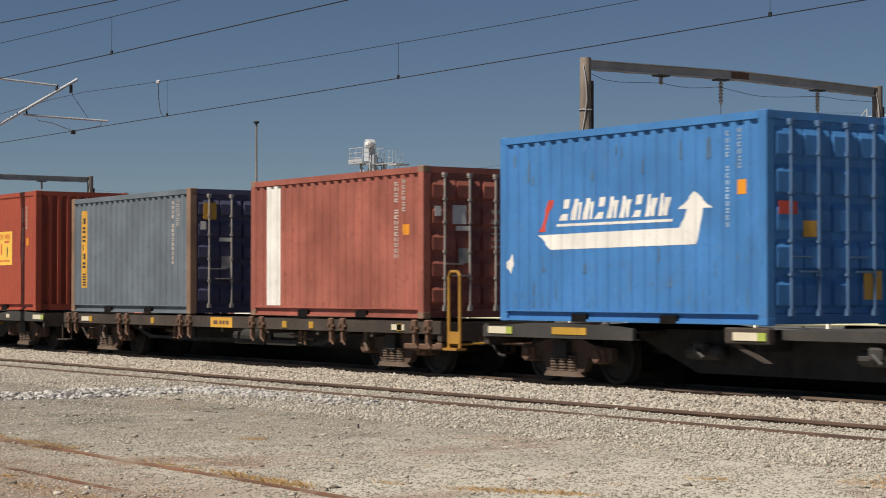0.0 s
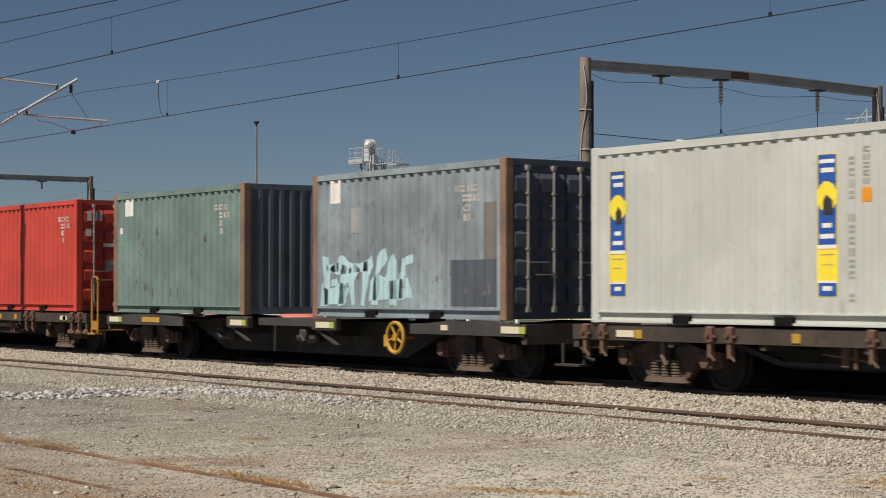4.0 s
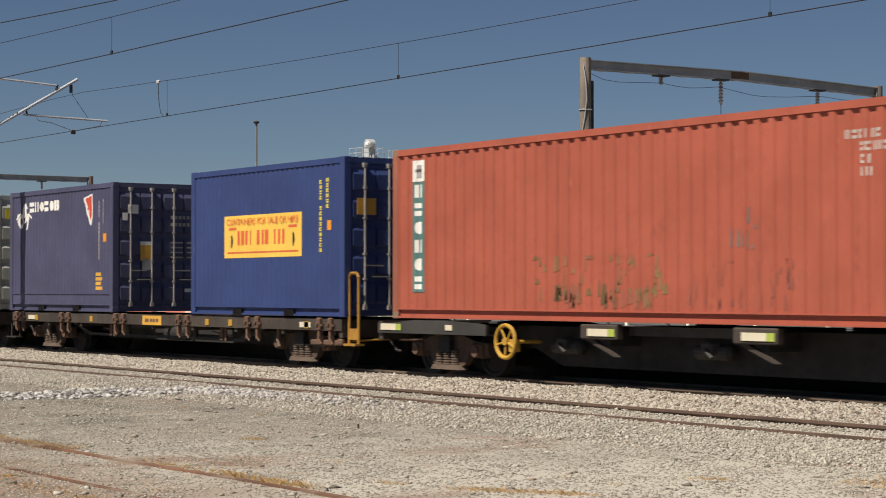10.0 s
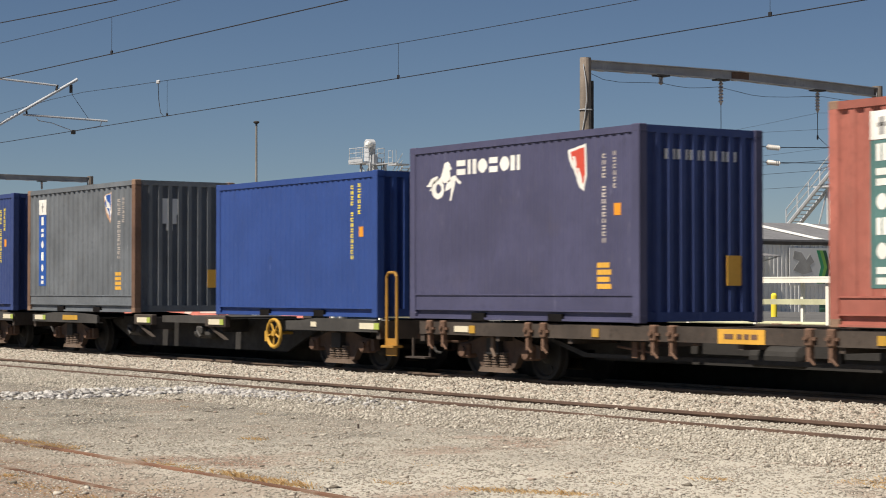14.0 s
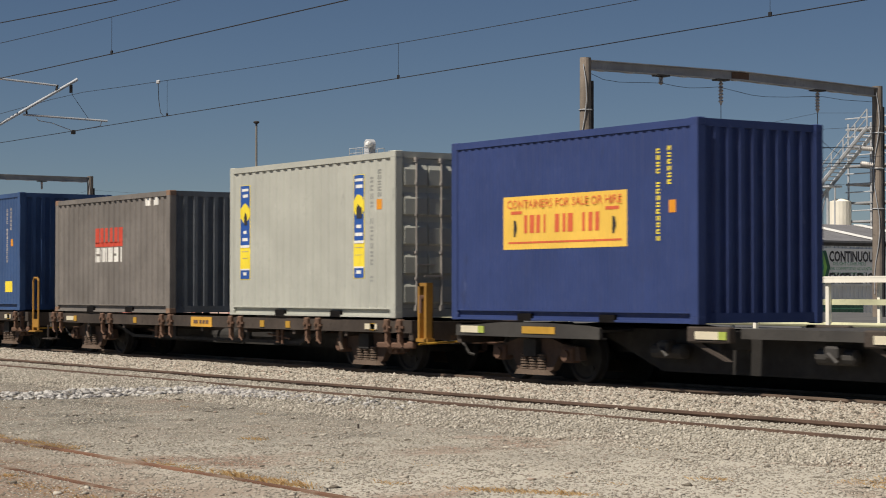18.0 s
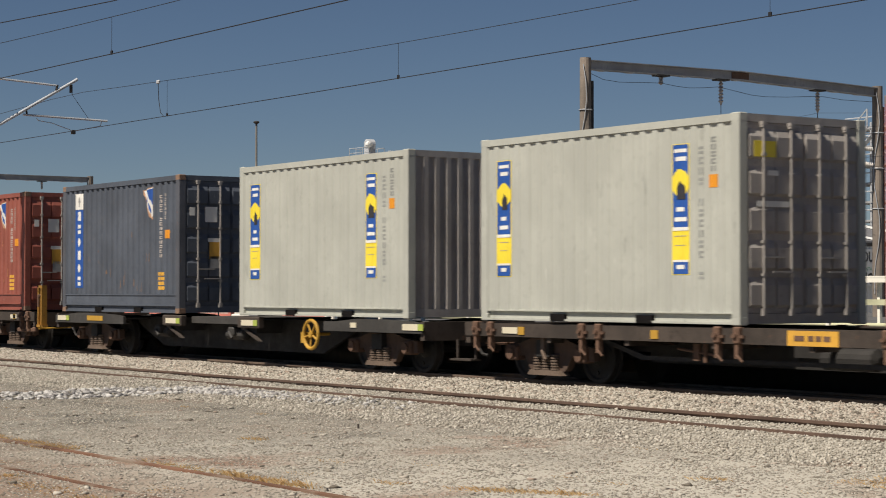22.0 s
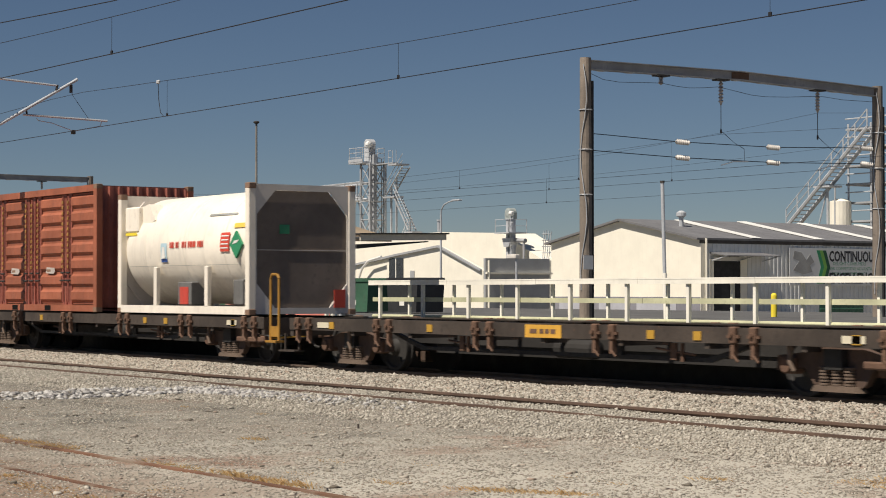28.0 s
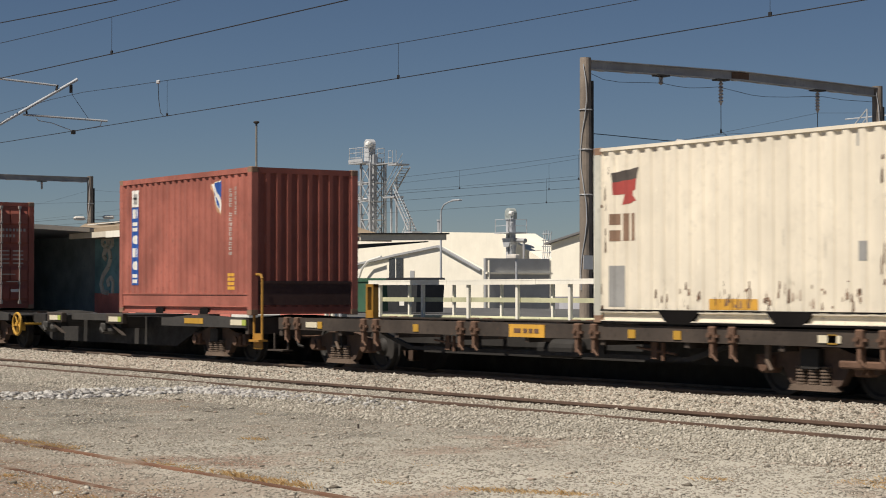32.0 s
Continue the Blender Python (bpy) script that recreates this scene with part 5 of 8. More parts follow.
BOGIE = bogie_shapes()


def bogie(wagon, x):
    side, box, nest, seat, wheels = BOGIE
    b = part("bogie", lambda: Shape().box(-0.16, 0.16, -1.0, 1.0, 0.4, 0.66).tube((0, 0, 0.62), (0, 0, 0.74), 0.24, 16).box(-0.3, 0.3, -0.12, 0.12, 0.3, 0.42), black_steel, wagon, key="bolster", at=(x, 0, 0))
    for sy in (-1, 1):
        m = pose(0, sy * 0.83, 0, 0, 0, 0 if sy < 0 else 180)
        part("side_frame", side, bogie_rust, b, key="sideframe", at=m)
        for x in (-0.22, 0.0, 0.22):
            part("coil_spring", nest, spring_steel, b, "dusty coil spring", key="nest", at=m @ Matrix.Translation((x, 0, 0)))
        part("spring_seat", seat, spring_steel, b, key="seat", at=m)
        for sx in (-1, 1):
            part("axle_box", box, rusty, b, key="axlebox", at=pose(sx * 0.88, sy * 0.83, 0, 0, 0, 0 if sy < 0 else 180))
    for sx in (-1, 1):
        w = part("wheelset", wheels, black_steel, b, key="wheels", at=(sx * 0.88, 0, 0.42))
        SETS.append((w, wagon, sx * 0.88, x))
        part("brake_block", lambda: Shape().box(-0.05, 0.05, -0.62, -0.46, 0.3, 0.55).box(-0.05, 0.05, 0.46, 0.62, 0.3, 0.55).tube((0, -0.6, 0.42), (0, 0.6, 0.42), 0.03), rusty, b, key="block", at=(sx * 0.37, 0, 0))


def common_ends(w, half, reach):
    for sx in (-1, 1):
        part("coupler", lambda: Shape().box(-0.55, 0.2, -0.09, 0.09, 0.56, 0.76).chamfer(0.12, 0.42, -0.16, 0.16, 0.52, 0.8, 0.03), rusty, w, key="coupler", at=pose(sx * (reach - 0.43), 0, 0, 0, 0, 0 if sx > 0 else 180))
        part("air_hose", lambda: Shape().path([(0, -0.3, 0.6), (0.14, -0.3, 0.5), (0.26, -0.28, 0.36), (0.4, -0.26, 0.34)], 0.026, 6), black_steel, w, key="hose", at=pose(sx * (reach - 0.43), 0, 0, 0, 0, 0 if sx > 0 else 180))
        part("head_stock", lambda: Shape().box(-0.06, 0.06, -1.16, 1.16, 0.58, 0.9), frame_steel, w, key="headstock", at=(sx * half, 0, 0))


def old_wagon(u, half=7.85, spread=6.0, rail="post", plate=True, long_brackets=False, far=False):
    """An older flat wagon with channel sills, rusty twist-lock brackets and a yellow number plate."""
    w = thing("flat_wagon", "older flat container wagon with rusty brackets and grimy bogies", "wagon", "flat wagons of the train")
    reach = half + 0.59
    part("centre_sill", lambda: Shape().box(-half, half, -0.2, 0.2, 0.5, 0.88).box(-spread + 1.6, spread - 1.6, -0.16, 0.16, 0.34, 0.52), black_steel, w, key=("csill", half))
    for sy in (-1, 1):
        part("side_sill", lambda: Shape().prism([(-0.02, 0.7), (0.1, 0.7), (0.1, 0.72), (0.02, 0.72), (0.02, 0.895), (0.1, 0.895), (0.1, 0.92), (-0.02, 0.92)], "x", -half, half), frame_steel, w,
             key=("ssill", half), at=pose(0, sy * 1.16, 0, 0, 0, 0 if sy < 0 else 180))
        k = spread - 1.35
        part("truss", lambda: Shape().prism([(-k, 0.7), (-k + 1.0, 0.42), (k - 1.0, 0.42), (k, 0.7), (k - 0.2, 0.7), (k - 1.1, 0.48), (-k + 1.1, 0.48), (-k + 0.2, 0.7)], "y", -0.03, 0.03)
             .box(-1.7, -1.55, -0.03, 0.03, 0.46, 0.7).box(1.55, 1.7, -0.03, 0.03, 0.46, 0.7), black_steel, w, key=("truss", spread), at=(0, sy * 0.95, 0))
    n = int(half / 0.95)
    for i in range(-n, n + 1, 2):
        part("cross_bearer", lambda: Shape().box(-0.05, 0.05, -1.15, 1.15, 0.62, 0.89), frame_steel, w, key="bearer", at=(i * 0.94, 0, 0))
    spots = [-half + 0.35, -half + 0.75, -4.75, -4.35, -1.75, -1.35, 1.35, 1.75, 4.35, 4.75, half - 0.75, half - 0.35] if not long_brackets else \
            [-half + 0.5, -4.9, -4.6, -3.3, -1.3, 0.2, 1.5, 3.3, 4.6, 4.9, half - 0.5]
    for x in spots:
        part("twistlock_bracket", lambda: Shape().chamfer(-0.065, 0.065, -0.07, 0.06, 0.7, 0.935, 0.02).box(-0.035, 0.035, -0.05, 0.03, 0.5, 0.72).tube((0, -0.1, 0.82), (0, -0.04, 0.82), 0.035, 8)
             .box(-0.12, 0.12, -0.04, 0.0, 0.78, 0.82).tube((0.02, -0.06, 0.55), (0.12, -0.05, 0.46), 0.018, 6), rusty, w, key="bracket", at=(x, -1.18, 0))
        part("twistlock_bracket", lambda: Shape().chamfer(-0.085, 0.085, -0.06, 0.075, 0.66, 0.935, 0.02), rusty, w, key="bracket_far", at=(x, 1.18, 0))
    if plate:
        pl = part("number_plate", lambda: Shape().box(-0.46, 0.46, -0.012, 0.0, 0.70, 0.9), plate_orange, w, "orange-yellow number plate", key="nplate", at=(0.05, -1.182, 0))
        bars = part("plate_bars", lambda: Shape().box(-0.33, -0.15, -0.016, -0.012, 0.765, 0.835).box(-0.08, 0.02, -0.016, -0.012, 0.765, 0.835).box(0.06, 0.16, -0.016, -0.012, 0.765, 0.835).box(0.2, 0.32, -0.016, -0.012, 0.765, 0.835), rusty, pl, key="nbars")
        tagged(bars, kind="stuff")
    for x in (-6.3, -3.1, 2.6, 3.6, 6.6):
        if abs(x) < half - 0.4:
            part("yellow_tag", lambda: Shape().box(-0.08, 0.08, -0.012, 0.0, 0.735, 0.86), yellow_paint, w, key="ytag", at=(x, -1.182, 0))
    for x in (-half + 1.25, half - 1.3):
        part("white_tag", lambda: Shape().box(-0.2, 0.2, -0.012, 0.0, 0.75, 0.85), reflector_white, w, key="wtag", at=(x, -1.182, 0))
    for x in (-2.4, 2.9):
        part("brake_lever", lambda: Shape().tube((-0.4, 0, 0.6), (0.45, 0, 0.52), 0.02, 6).box(-0.06, 0.06, -0.02, 0.02, 0.44, 0.68).tube((0.2, -0.02, 0.42), (0.2, -0.02, 0.68), 0.03, 6), rusty, w, key="lever", at=(x, -1.0, 0))
    part("air_reservoir", lambda: Shape().lathe((-0.5, 0, 0.52), (1, 0, 0), [(0, 0.05), (0.05, 0.15), (0.95, 0.15), (1.0, 0.05)], 14), black_steel, w, key="tank", at=(0.2, -0.62, 0))
    part("brake_rod", lambda: Shape().tube((-spread + 0.4, 0.3, 0.36), (spread - 0.4, 0.3, 0.36), 0.022, 6), rusty, w, key=("rod", spread))
    for x in (-half + 1.9, half - 2.6):
        part("hanging_link", lambda: Shape().box(-0.04, 0.04, -0.02, 0.02, 0.46, 0.7).tube((0, -0.03, 0.5), (0.1, -0.03, 0.36), 0.028, 6), spring_steel, w, key="link", at=(x, -1.02, 0))
    x = half + 0.34
    if rail == "post":
        r = part("hand_brake", lambda: Shape().box(-0.14, -0.09, -0.08, 0.05, 0.6, 1.56).box(0.07, 0.13, -0.09, 0.05, 0.56, 1.5).box(-0.14, 0.13, 0.03, 0.05, 0.6, 1.05).box(-0.14, 0.13, -0.08, 0.05, 1.5, 1.56).box(-0.17, 0.17, -0.09, 0.06, 0.56, 0.62), ochre_paint, w, "tall yellow brake column", key="hbpost", at=(x - 0.05, -1.08, 0))
        part("brake_crank", lambda: Shape().tube((0, -0.12, 1.3), (0, -0.04, 1.3), 0.05, 8).box(-0.03, 0.03, -0.13, -0.1, 1.05, 1.34), rusty, r, key="crank")
    elif rail == "loop":
        part("hand_rail", lambda: Shape().path([(-0.16, 0, 0.46), (-0.16, 0, 1.66), (-0.1, 0, 1.74), (0.1, 0, 1.74), (0.16, 0, 1.66), (0.16, 0, 0.46)], 0.028, 8).box(-0.2, 0.2, -0.1, 0.1, 0.44, 0.48).box(-0.17, 0.17, -0.012, 0.012, 0.55, 0.75), ochre_paint, w, "yellow tubular hand rail", key="hrail", at=(x - 0.05, -1.1, 0))
    part("hand_brake", lambda: Shape().box(-0.14, -0.09, -0.08, 0.05, 0.6, 1.56).box(0.07, 0.13, -0.09, 0.05, 0.56, 1.5).box(-0.14, 0.13, 0.03, 0.05, 0.6, 1.05).box(-0.14, 0.13, -0.08, 0.05, 1.5, 1.56), ochre_paint, w, key="hbfar", at=pose(-half - 0.3, 1.08, 0, 0, 0, 180)) if far else None
    part("step", lambda: Shape().box(-0.3, 0.3, -0.12, 0.1, 0.28, 0.31).box(-0.28, -0.24, 0.0, 0.03, 0.3, 0.62).box(0.24, 0.28, 0.0, 0.03, 0.3, 0.62), frame_steel, w, key="step", at=(-half - 0.2, -1.02, 0))
    part("uncoupling_bar", lambda: Shape().path([(0.0, -1.1, 0.52), (0.0, -0.25, 0.55), (0.15, -0.15, 0.66)], 0.02, 6), yellow_paint, w, key="ubar", at=(half + 0.1, 0, 0))
    part("side_bar", lambda: Shape().chamfer(-0.55, 0.55, -0.04, 0.04, 0.43, 0.53, 0.02).chamfer(0.45, 0.62, -0.06, 0.05, 0.44, 0.56, 0.02), rusty, w, key="sidebar", at=(half - 0.65, -1.1, 0))
    common_ends(w, half - 0.06, reach)
    for x in (-spread, spread):
        bogie(w, x)
    WAGONS.append((w, u))
    return w


def new_wagon(u, turn=False, rail="loop", half=7.8):
    """A newer skeletal wagon with arched end sills, reflectors and a yellow brake wheel."""
    w = thing("skeletal_wagon", "newer grey skeletal wagon with white reflectors and yellow brake wheel", "wagon", "flat wagons of the train")
    reach = half + 0.64
    part("centre_sill", lambda: Shape().box(-half, half, -0.22, 0.22, 0.48, 0.86)
         .prism([(-4.7, 0.72), (-3.4, 0.24), (3.4, 0.24), (4.7, 0.72), (4.7, 0.86), (-4.7, 0.86)], "y", -0.52, -0.44)
         .prism([(-4.7, 0.72), (-3.4, 0.24), (3.4, 0.24), (4.7, 0.72), (4.7, 0.86), (-4.7, 0.86)], "y", 0.44, 0.52), black_steel, w, key="ncsill")
    s = -1 if turn else 1
    for sx in (-1, 1):
        a, b = (-half, -4.05) if sx * s < 0 else (4.55, half)
        if turn:
            a, b = -b, -a
        for sy in (-1, 1):
            part("end_sill", lambda: Shape().prism([(a, 0.7), (b, 0.7), (b, 0.87), (b - 0.3, 0.9), (b - (b - a) * 0.35, 0.93), (a + (b - a) * 0.35, 0.93), (a + 0.5, 0.88), (a, 0.87)], "y", -0.03, 0.03)
                 .box(a, b, 0.0, 0.12, 0.7, 0.72), grey_steel, w, key=("nsill", sx, turn), at=pose(0, sy * 1.17, 0) if sy < 0 else pose(0, sy * 1.14, 0))
        part("platform", lambda: Shape().box(a + 0.05, b - 0.05, -1.14, 1.12, 0.8, 0.84), grey_steel, w, key=("nplat", sx, turn))
    for x in (-1.67, 1.67):
        for sy in (-1, 1):
            part("outrigger", lambda: Shape().chamfer(-0.43, 0.43, -0.04, 0.1, 0.7, 0.925, 0.02).prism([(-0.2, 0.7), (0.4, 0.45), (0.3, 0.45), (-0.4, 0.7)], "y", 0.02, 0.08), frame_steel, w, key="outr", at=pose(x, sy * 1.17, 0, 0, 0, 0 if sy < 0 else 180))
        part("cross_beam", lambda: Shape().box(-0.15, 0.15, -1.1, 1.1, 0.6, 0.86), black_steel, w, key="xbeam", at=(x, 0, 0))
    part("middle_walk", lambda: Shape().box(-1.3, 1.3, -0.9, 0.9, 0.84, 0.9).box(-1.3, 1.3, -0.92, -0.86, 0.76, 0.9), grey_steel, w, key="walk")
    for x, wd in ((-7.4, 0.24), (-1.67, 0.22), (1.67, 0.22), (7.45, 0.24), (5.6, 0.12)):
        r = part("reflector", lambda: Shape().box(-0.24, 0.24, -0.012, 0.0, 0.75, 0.86) if wd > 0.2 else Shape().box(-0.1, 0.1, -0.012, 0.0, 0.77, 0.86), reflector_white, w, "cream-white reflector", key=("refl", wd > 0.2), at=(x * s, -1.213 if abs(x) < 2 else -1.201, 0))
        if wd > 0.2:
            part("reflector_end", lambda: Shape().box(0.24, 0.4, -0.012, 0.0, 0.75, 0.86), reflector_green, r, key="reflg")
    part("number_plate", lambda: Shape().box(-0.42, 0.42, -0.01, 0.0, 0.76, 0.87), yellow_paint, w, "dirty yellow number plate", key="nnpl", at=(-5.55 * s, -1.2, 0))
    wheel = part("brake_wheel", lambda: Shape().ring((0, 0, 0), (0, 1, 0), 0.26, 0.034, 28, 8).tube((0, -0.03, 0), (0, 0.05, 0), 0.06, 12), yellow_paint, w, "yellow hand brake wheel", key="bwheel", at=(4.05 * s, -1.17, 0.62))
    for k in range(5):
        g = 2 * math.pi * k / 5 + 0.4
        part("spoke", lambda: Shape().tube((0.04, 0.01, 0), (0.25, 0.0, 0), 0.02, 6), yellow_paint, wheel, key="spoke", at=pose(0, 0, 0, 0, math.degrees(g), 0))
    part("brake_bracket", lambda: Shape().box(-0.16, -0.02, -0.02, 0.1, -0.16, 0.04).tube((0, 0.04, 0), (0, 0.5, 0), 0.03, 8), yellow_paint, w, key="bwbr", at=(3.82 * s, -1.14, 0.62))
    for x in (-3.0, 0.35):
        part("brake_gear", lambda: Shape().chamfer(-0.12, 0.12, -0.1, 0.1, 0.52, 0.7, 0.03).tube((0, -0.12, 0.6), (0.18, -0.14, 0.48), 0.03, 6).lathe((-0.4, 0.1, 0.55), (1, 0, 0), [(0, 0.04), (0.04, 0.11), (0.7, 0.11), (0.74, 0.04)], 12), grey_steel, w, key="gear", at=(x, -0.8, 0))
    x = half + 0.3
    if rail == "loop":
        part("hand_rail", lambda: Shape().path([(-0.16, 0, 0.46), (-0.16, 0, 1.66), (-0.1, 0, 1.74), (0.1, 0, 1.74), (0.16, 0, 1.66), (0.16, 0, 0.46)], 0.028, 8).box(-0.2, 0.2, -0.1, 0.1, 0.44, 0.48).box(-0.17, 0.17, -0.012, 0.012, 0.3, 0.6), ochre_paint, w, "yellow tubular hand rail", key="hrail2", at=(x, -1.1, 0))
    elif rail == "step":
        part("foot_step", lambda: Shape().box(-0.26, 0.26, -0.08, 0.08, 0.3, 0.33).box(-0.26, -0.21, -0.06, 0.0, 0.33, 0.66).box(0.2, 0.24, -0.06, 0.0, 0.33, 0.66), yellow_paint, w, "yellow foot step", key="fstep", at=(x - 0.1, -1.08, 0))
        part("hand_rail", lambda: Shape().path([(-0.2, 0, 0.6), (-0.2, 0, 1.72), (-0.15, 0, 1.78), (0.15, 0, 1.78), (0.2, 0, 1.72), (0.2, 0, 0.6)], 0.024, 8), ochre_paint, w, "yellow tubular hand rail", key="hrail3", at=(x - 0.35, -1.1, 0))
    common_ends(w, half - 0.04, reach)
    for x in (-6.05, 6.05):
        bogie(w, x)
    WAGONS.append((w, u, turn))
    return w


def make_wagons():
    old = [(175.5, "loop"), (141.77, "post"), (108.1, "loop"), (91.05, "loop"), (40.4, "loop"), (6.45, "post"), (-61.3, "post"), (-78.3, "loop"), (-95.4, "post"), (-129.3, "post"), (-146.5, "post")]
    for u, r in old:
        old_wagon(u, rail=r)
    old_wagon(-162.05, 6.6, 4.85, "post", False, True)
    old_wagon(-177.4, 7.85, 6.0, "post", True)
    old_wagon(-194.1, 7.85, 6.0, "loop", False)
    old_wagon(-211.0, 7.85, 6.0, "none", True, True)
    old_wagon(-228.0, 7.85, 6.0, "post", True, far=True)
    for u, turn, r in ((192.4, False, "loop"), (158.64, False, "none"), (124.9, False, "none"), (74.17, False, "none"), (57.3, True, "step"), (23.5, False, "none"), (-10.5, False, "loop"), (-27.4, False, "none"),
                       (-44.3, False, "loop"), (-112.3, False, "none"), (-244.9, True, "loop"), (-261.8, True, "loop")):
        new_wagon(u, turn, r)


def wagon_pose(row, t):
    return pose(row[1] + travel(t), TRACK, 0)


def motions():
    stops = [LENGTH * i / 8 for i in range(9)]
    for ob, u, z in BOXES:
        walk(ob, [(t, pose(u + travel(t), TRACK, z)) for t in stops])
    for row in WAGONS:
        walk(row[0], [(t, wagon_pose(row, t)) for t in stops])
    where = {row[0].name: row[1] for row in WAGONS}
    for w, wagon, dx, bx in SETS:
        def turned(t):
            return pose(dx, 0, 0.42, 0, math.degrees(travel(t) / 0.42), 0)
        u = where[wagon.name] + bx + dx
        seen = [k / FPS for k in range(int(LENGTH * FPS) + 1) if -58 < u + travel(k / FPS) < -10]
        if not seen:
            seen = [LENGTH / 2]
        rows = [(t, turned(t)) for t in seen]
        if seen[0] > 0:
            rows.insert(0, (0.0, turned(seen[0])))
        if seen[-1] < LENGTH:
            rows.append((LENGTH, turned(seen[-1])))
        walk(w, rows)


fill_train()
tank_box(-186.78)
side_door_box(-193.98)
make_wagons()
# ---- the yard ----
gravel = shade("yard_gravel", (0.255, 0.243, 0.208), 0.95, vary=0.5, grain=34, alt=(0.185, 0.168, 0.140), alt_scale=0.45, alt_lo=0.45, alt_hi=0.62, bump=0.7, bump_scale=45, spec=0.2)
rail_rust = shade("rusty_rail", (0.115, 0.072, 0.052), 0.85, vary=0.35, grain=12, bump=0.15)
sunk_rust = shade("orange_rusted_rail", (0.17, 0.092, 0.06), 0.95, vary=0.4, grain=14, bump=0.3, alt=(0.25, 0.20, 0.155), alt_scale=1.1, alt_lo=0.5, alt_hi=0.62, spec=0.2)
rail_bright = shade("worn_rail_top", (0.16, 0.115, 0.085), 0.7, metal=0.1, vary=0.3, grain=10)


def scatter_material(name, cols, rough=0.95):
    """Each loose piece takes its own shade."""
    m = bpy.data.materials.new(name)
    m.use_nodes = True
    nt = m.node_tree
    geo = nt.nodes.new("ShaderNodeNewGeometry")
    ramp = nt.nodes.new("ShaderNodeValToRGB")
    ramp.color_ramp.interpolation = "LINEAR"
    while len(ramp.color_ramp.elements) < len(cols):
        ramp.color_ramp.elements.new(0.5)
    for i, (e, c) in enumerate(zip(ramp.color_ramp.elements, cols)):
        e.position, e.color = i / (len(cols) - 1), (*c, 1)
    nt.links.new(geo.outputs["Random Per Island"], ramp.inputs[0])
    tc = nt.nodes.new("ShaderNodeTexCoord")
    f = noise_fac(nt, tc.outputs["Object"], 30.0, 0.4, 0.7, 3)
    col = ramp_mix(nt, f, ramp.outputs[0], (0.24, 0.21, 0.17))
    mx = nt.nodes.new("ShaderNodeMix")
    mx.data_type = "RGBA"
    mx.inputs[0].default_value = 0.3
    nt.links.new(ramp.outputs[0], mx.inputs[6])
    nt.links.new(col, mx.inputs[7])
    bs = nt.nodes["Principled BSDF"]
    nt.links.new(mx.outputs[2], bs.inputs["Base Color"])
    bs.inputs["Roughness"].default_value = rough
    bs.inputs["Specular IOR Level"].default_value = 0.2
    return m


ballast_rock = scatter_material("ballast_rock", [(0.12, 0.105, 0.085), (0.27, 0.245, 0.20), (0.38, 0.35, 0.295), (0.50, 0.465, 0.40), (0.31, 0.24, 0.19)])
gravel_rock = scatter_material("gravel_rock", [(0.24, 0.22, 0.182), (0.32, 0.295, 0.247), (0.385, 0.36, 0.303), (0.435, 0.405, 0.347), (0.565, 0.53, 0.46)])
chip_rock = scatter_material("chip_rock", [(0.21, 0.195, 0.165), (0.25, 0.23, 0.195), (0.28, 0.26, 0.22), (0.31, 0.285, 0.245), (0.27, 0.20, 0.155), (0.42, 0.39, 0.34)])
pale_rock = scatter_material("pale_rock", [(0.14, 0.135, 0.135), (0.30, 0.295, 0.285), (0.56, 0.55, 0.53), (0.42, 0.41, 0.39), (0.22, 0.215, 0.22)])
straw = scatter_material("dry_grass_blades", [(0.38, 0.22, 0.08), (0.54, 0.34, 0.13), (0.64, 0.45, 0.21), (0.30, 0.20, 0.09)])


def ground_height(x, y):
    """Yard level, the ballast shoulder of the main track and the bed behind it."""
    z = -0.09 + 0.014 * noise.noise(Vector((x * 0.4, y * 0.4, 0))) + 0.01 * noise.noise(Vector((x * 1.7, y * 1.7, 3)))
    if y > 16.0:
        k = min(1, (y - 16.0) / 1.2)
        top = -0.03 + 0.035 * noise.noise(Vector((x * 0.8, y * 0.8, 7)))
        z = z + (top - z) * k
        if y > 18.15:
            z = -0.17
    return z


def make_ground():
    xs = np.unique(np.concatenate([np.linspace(-2500, -160, 14), np.arange(-160, -62, 3.5), np.arange(-62, -8, 0.3), np.arange(-8, 30, 3.0), np.linspace(30, 1500, 10)]))
    ys = np.unique(np.concatenate([np.linspace(-900, -20, 8), np.arange(-20, 4, 3.0), np.arange(4, 21, 0.25), np.arange(21, 60, 3.0), np.linspace(60, 3000, 16)]))
    s = Shape()
    for y in ys:
        for x in xs:
            near = -62 <= x <= -8 and 4 <= y <= 21
            s.v.append((float(x), float(y), ground_height(x, y) if near else (-0.09 if y < 16.0 or y > 22 else ground_height(0, float(y)))))
    n = len(xs)
    for j in range(len(ys) - 1):
        for i in range(n - 1):
            s.f.append((j * n + i, j * n + i + 1, (j + 1) * n + i + 1, (j + 1) * n + i))
    return solid("ground", s, gravel, "pale grey-brown gravel yard with worn patches", "ground", smooth=True)


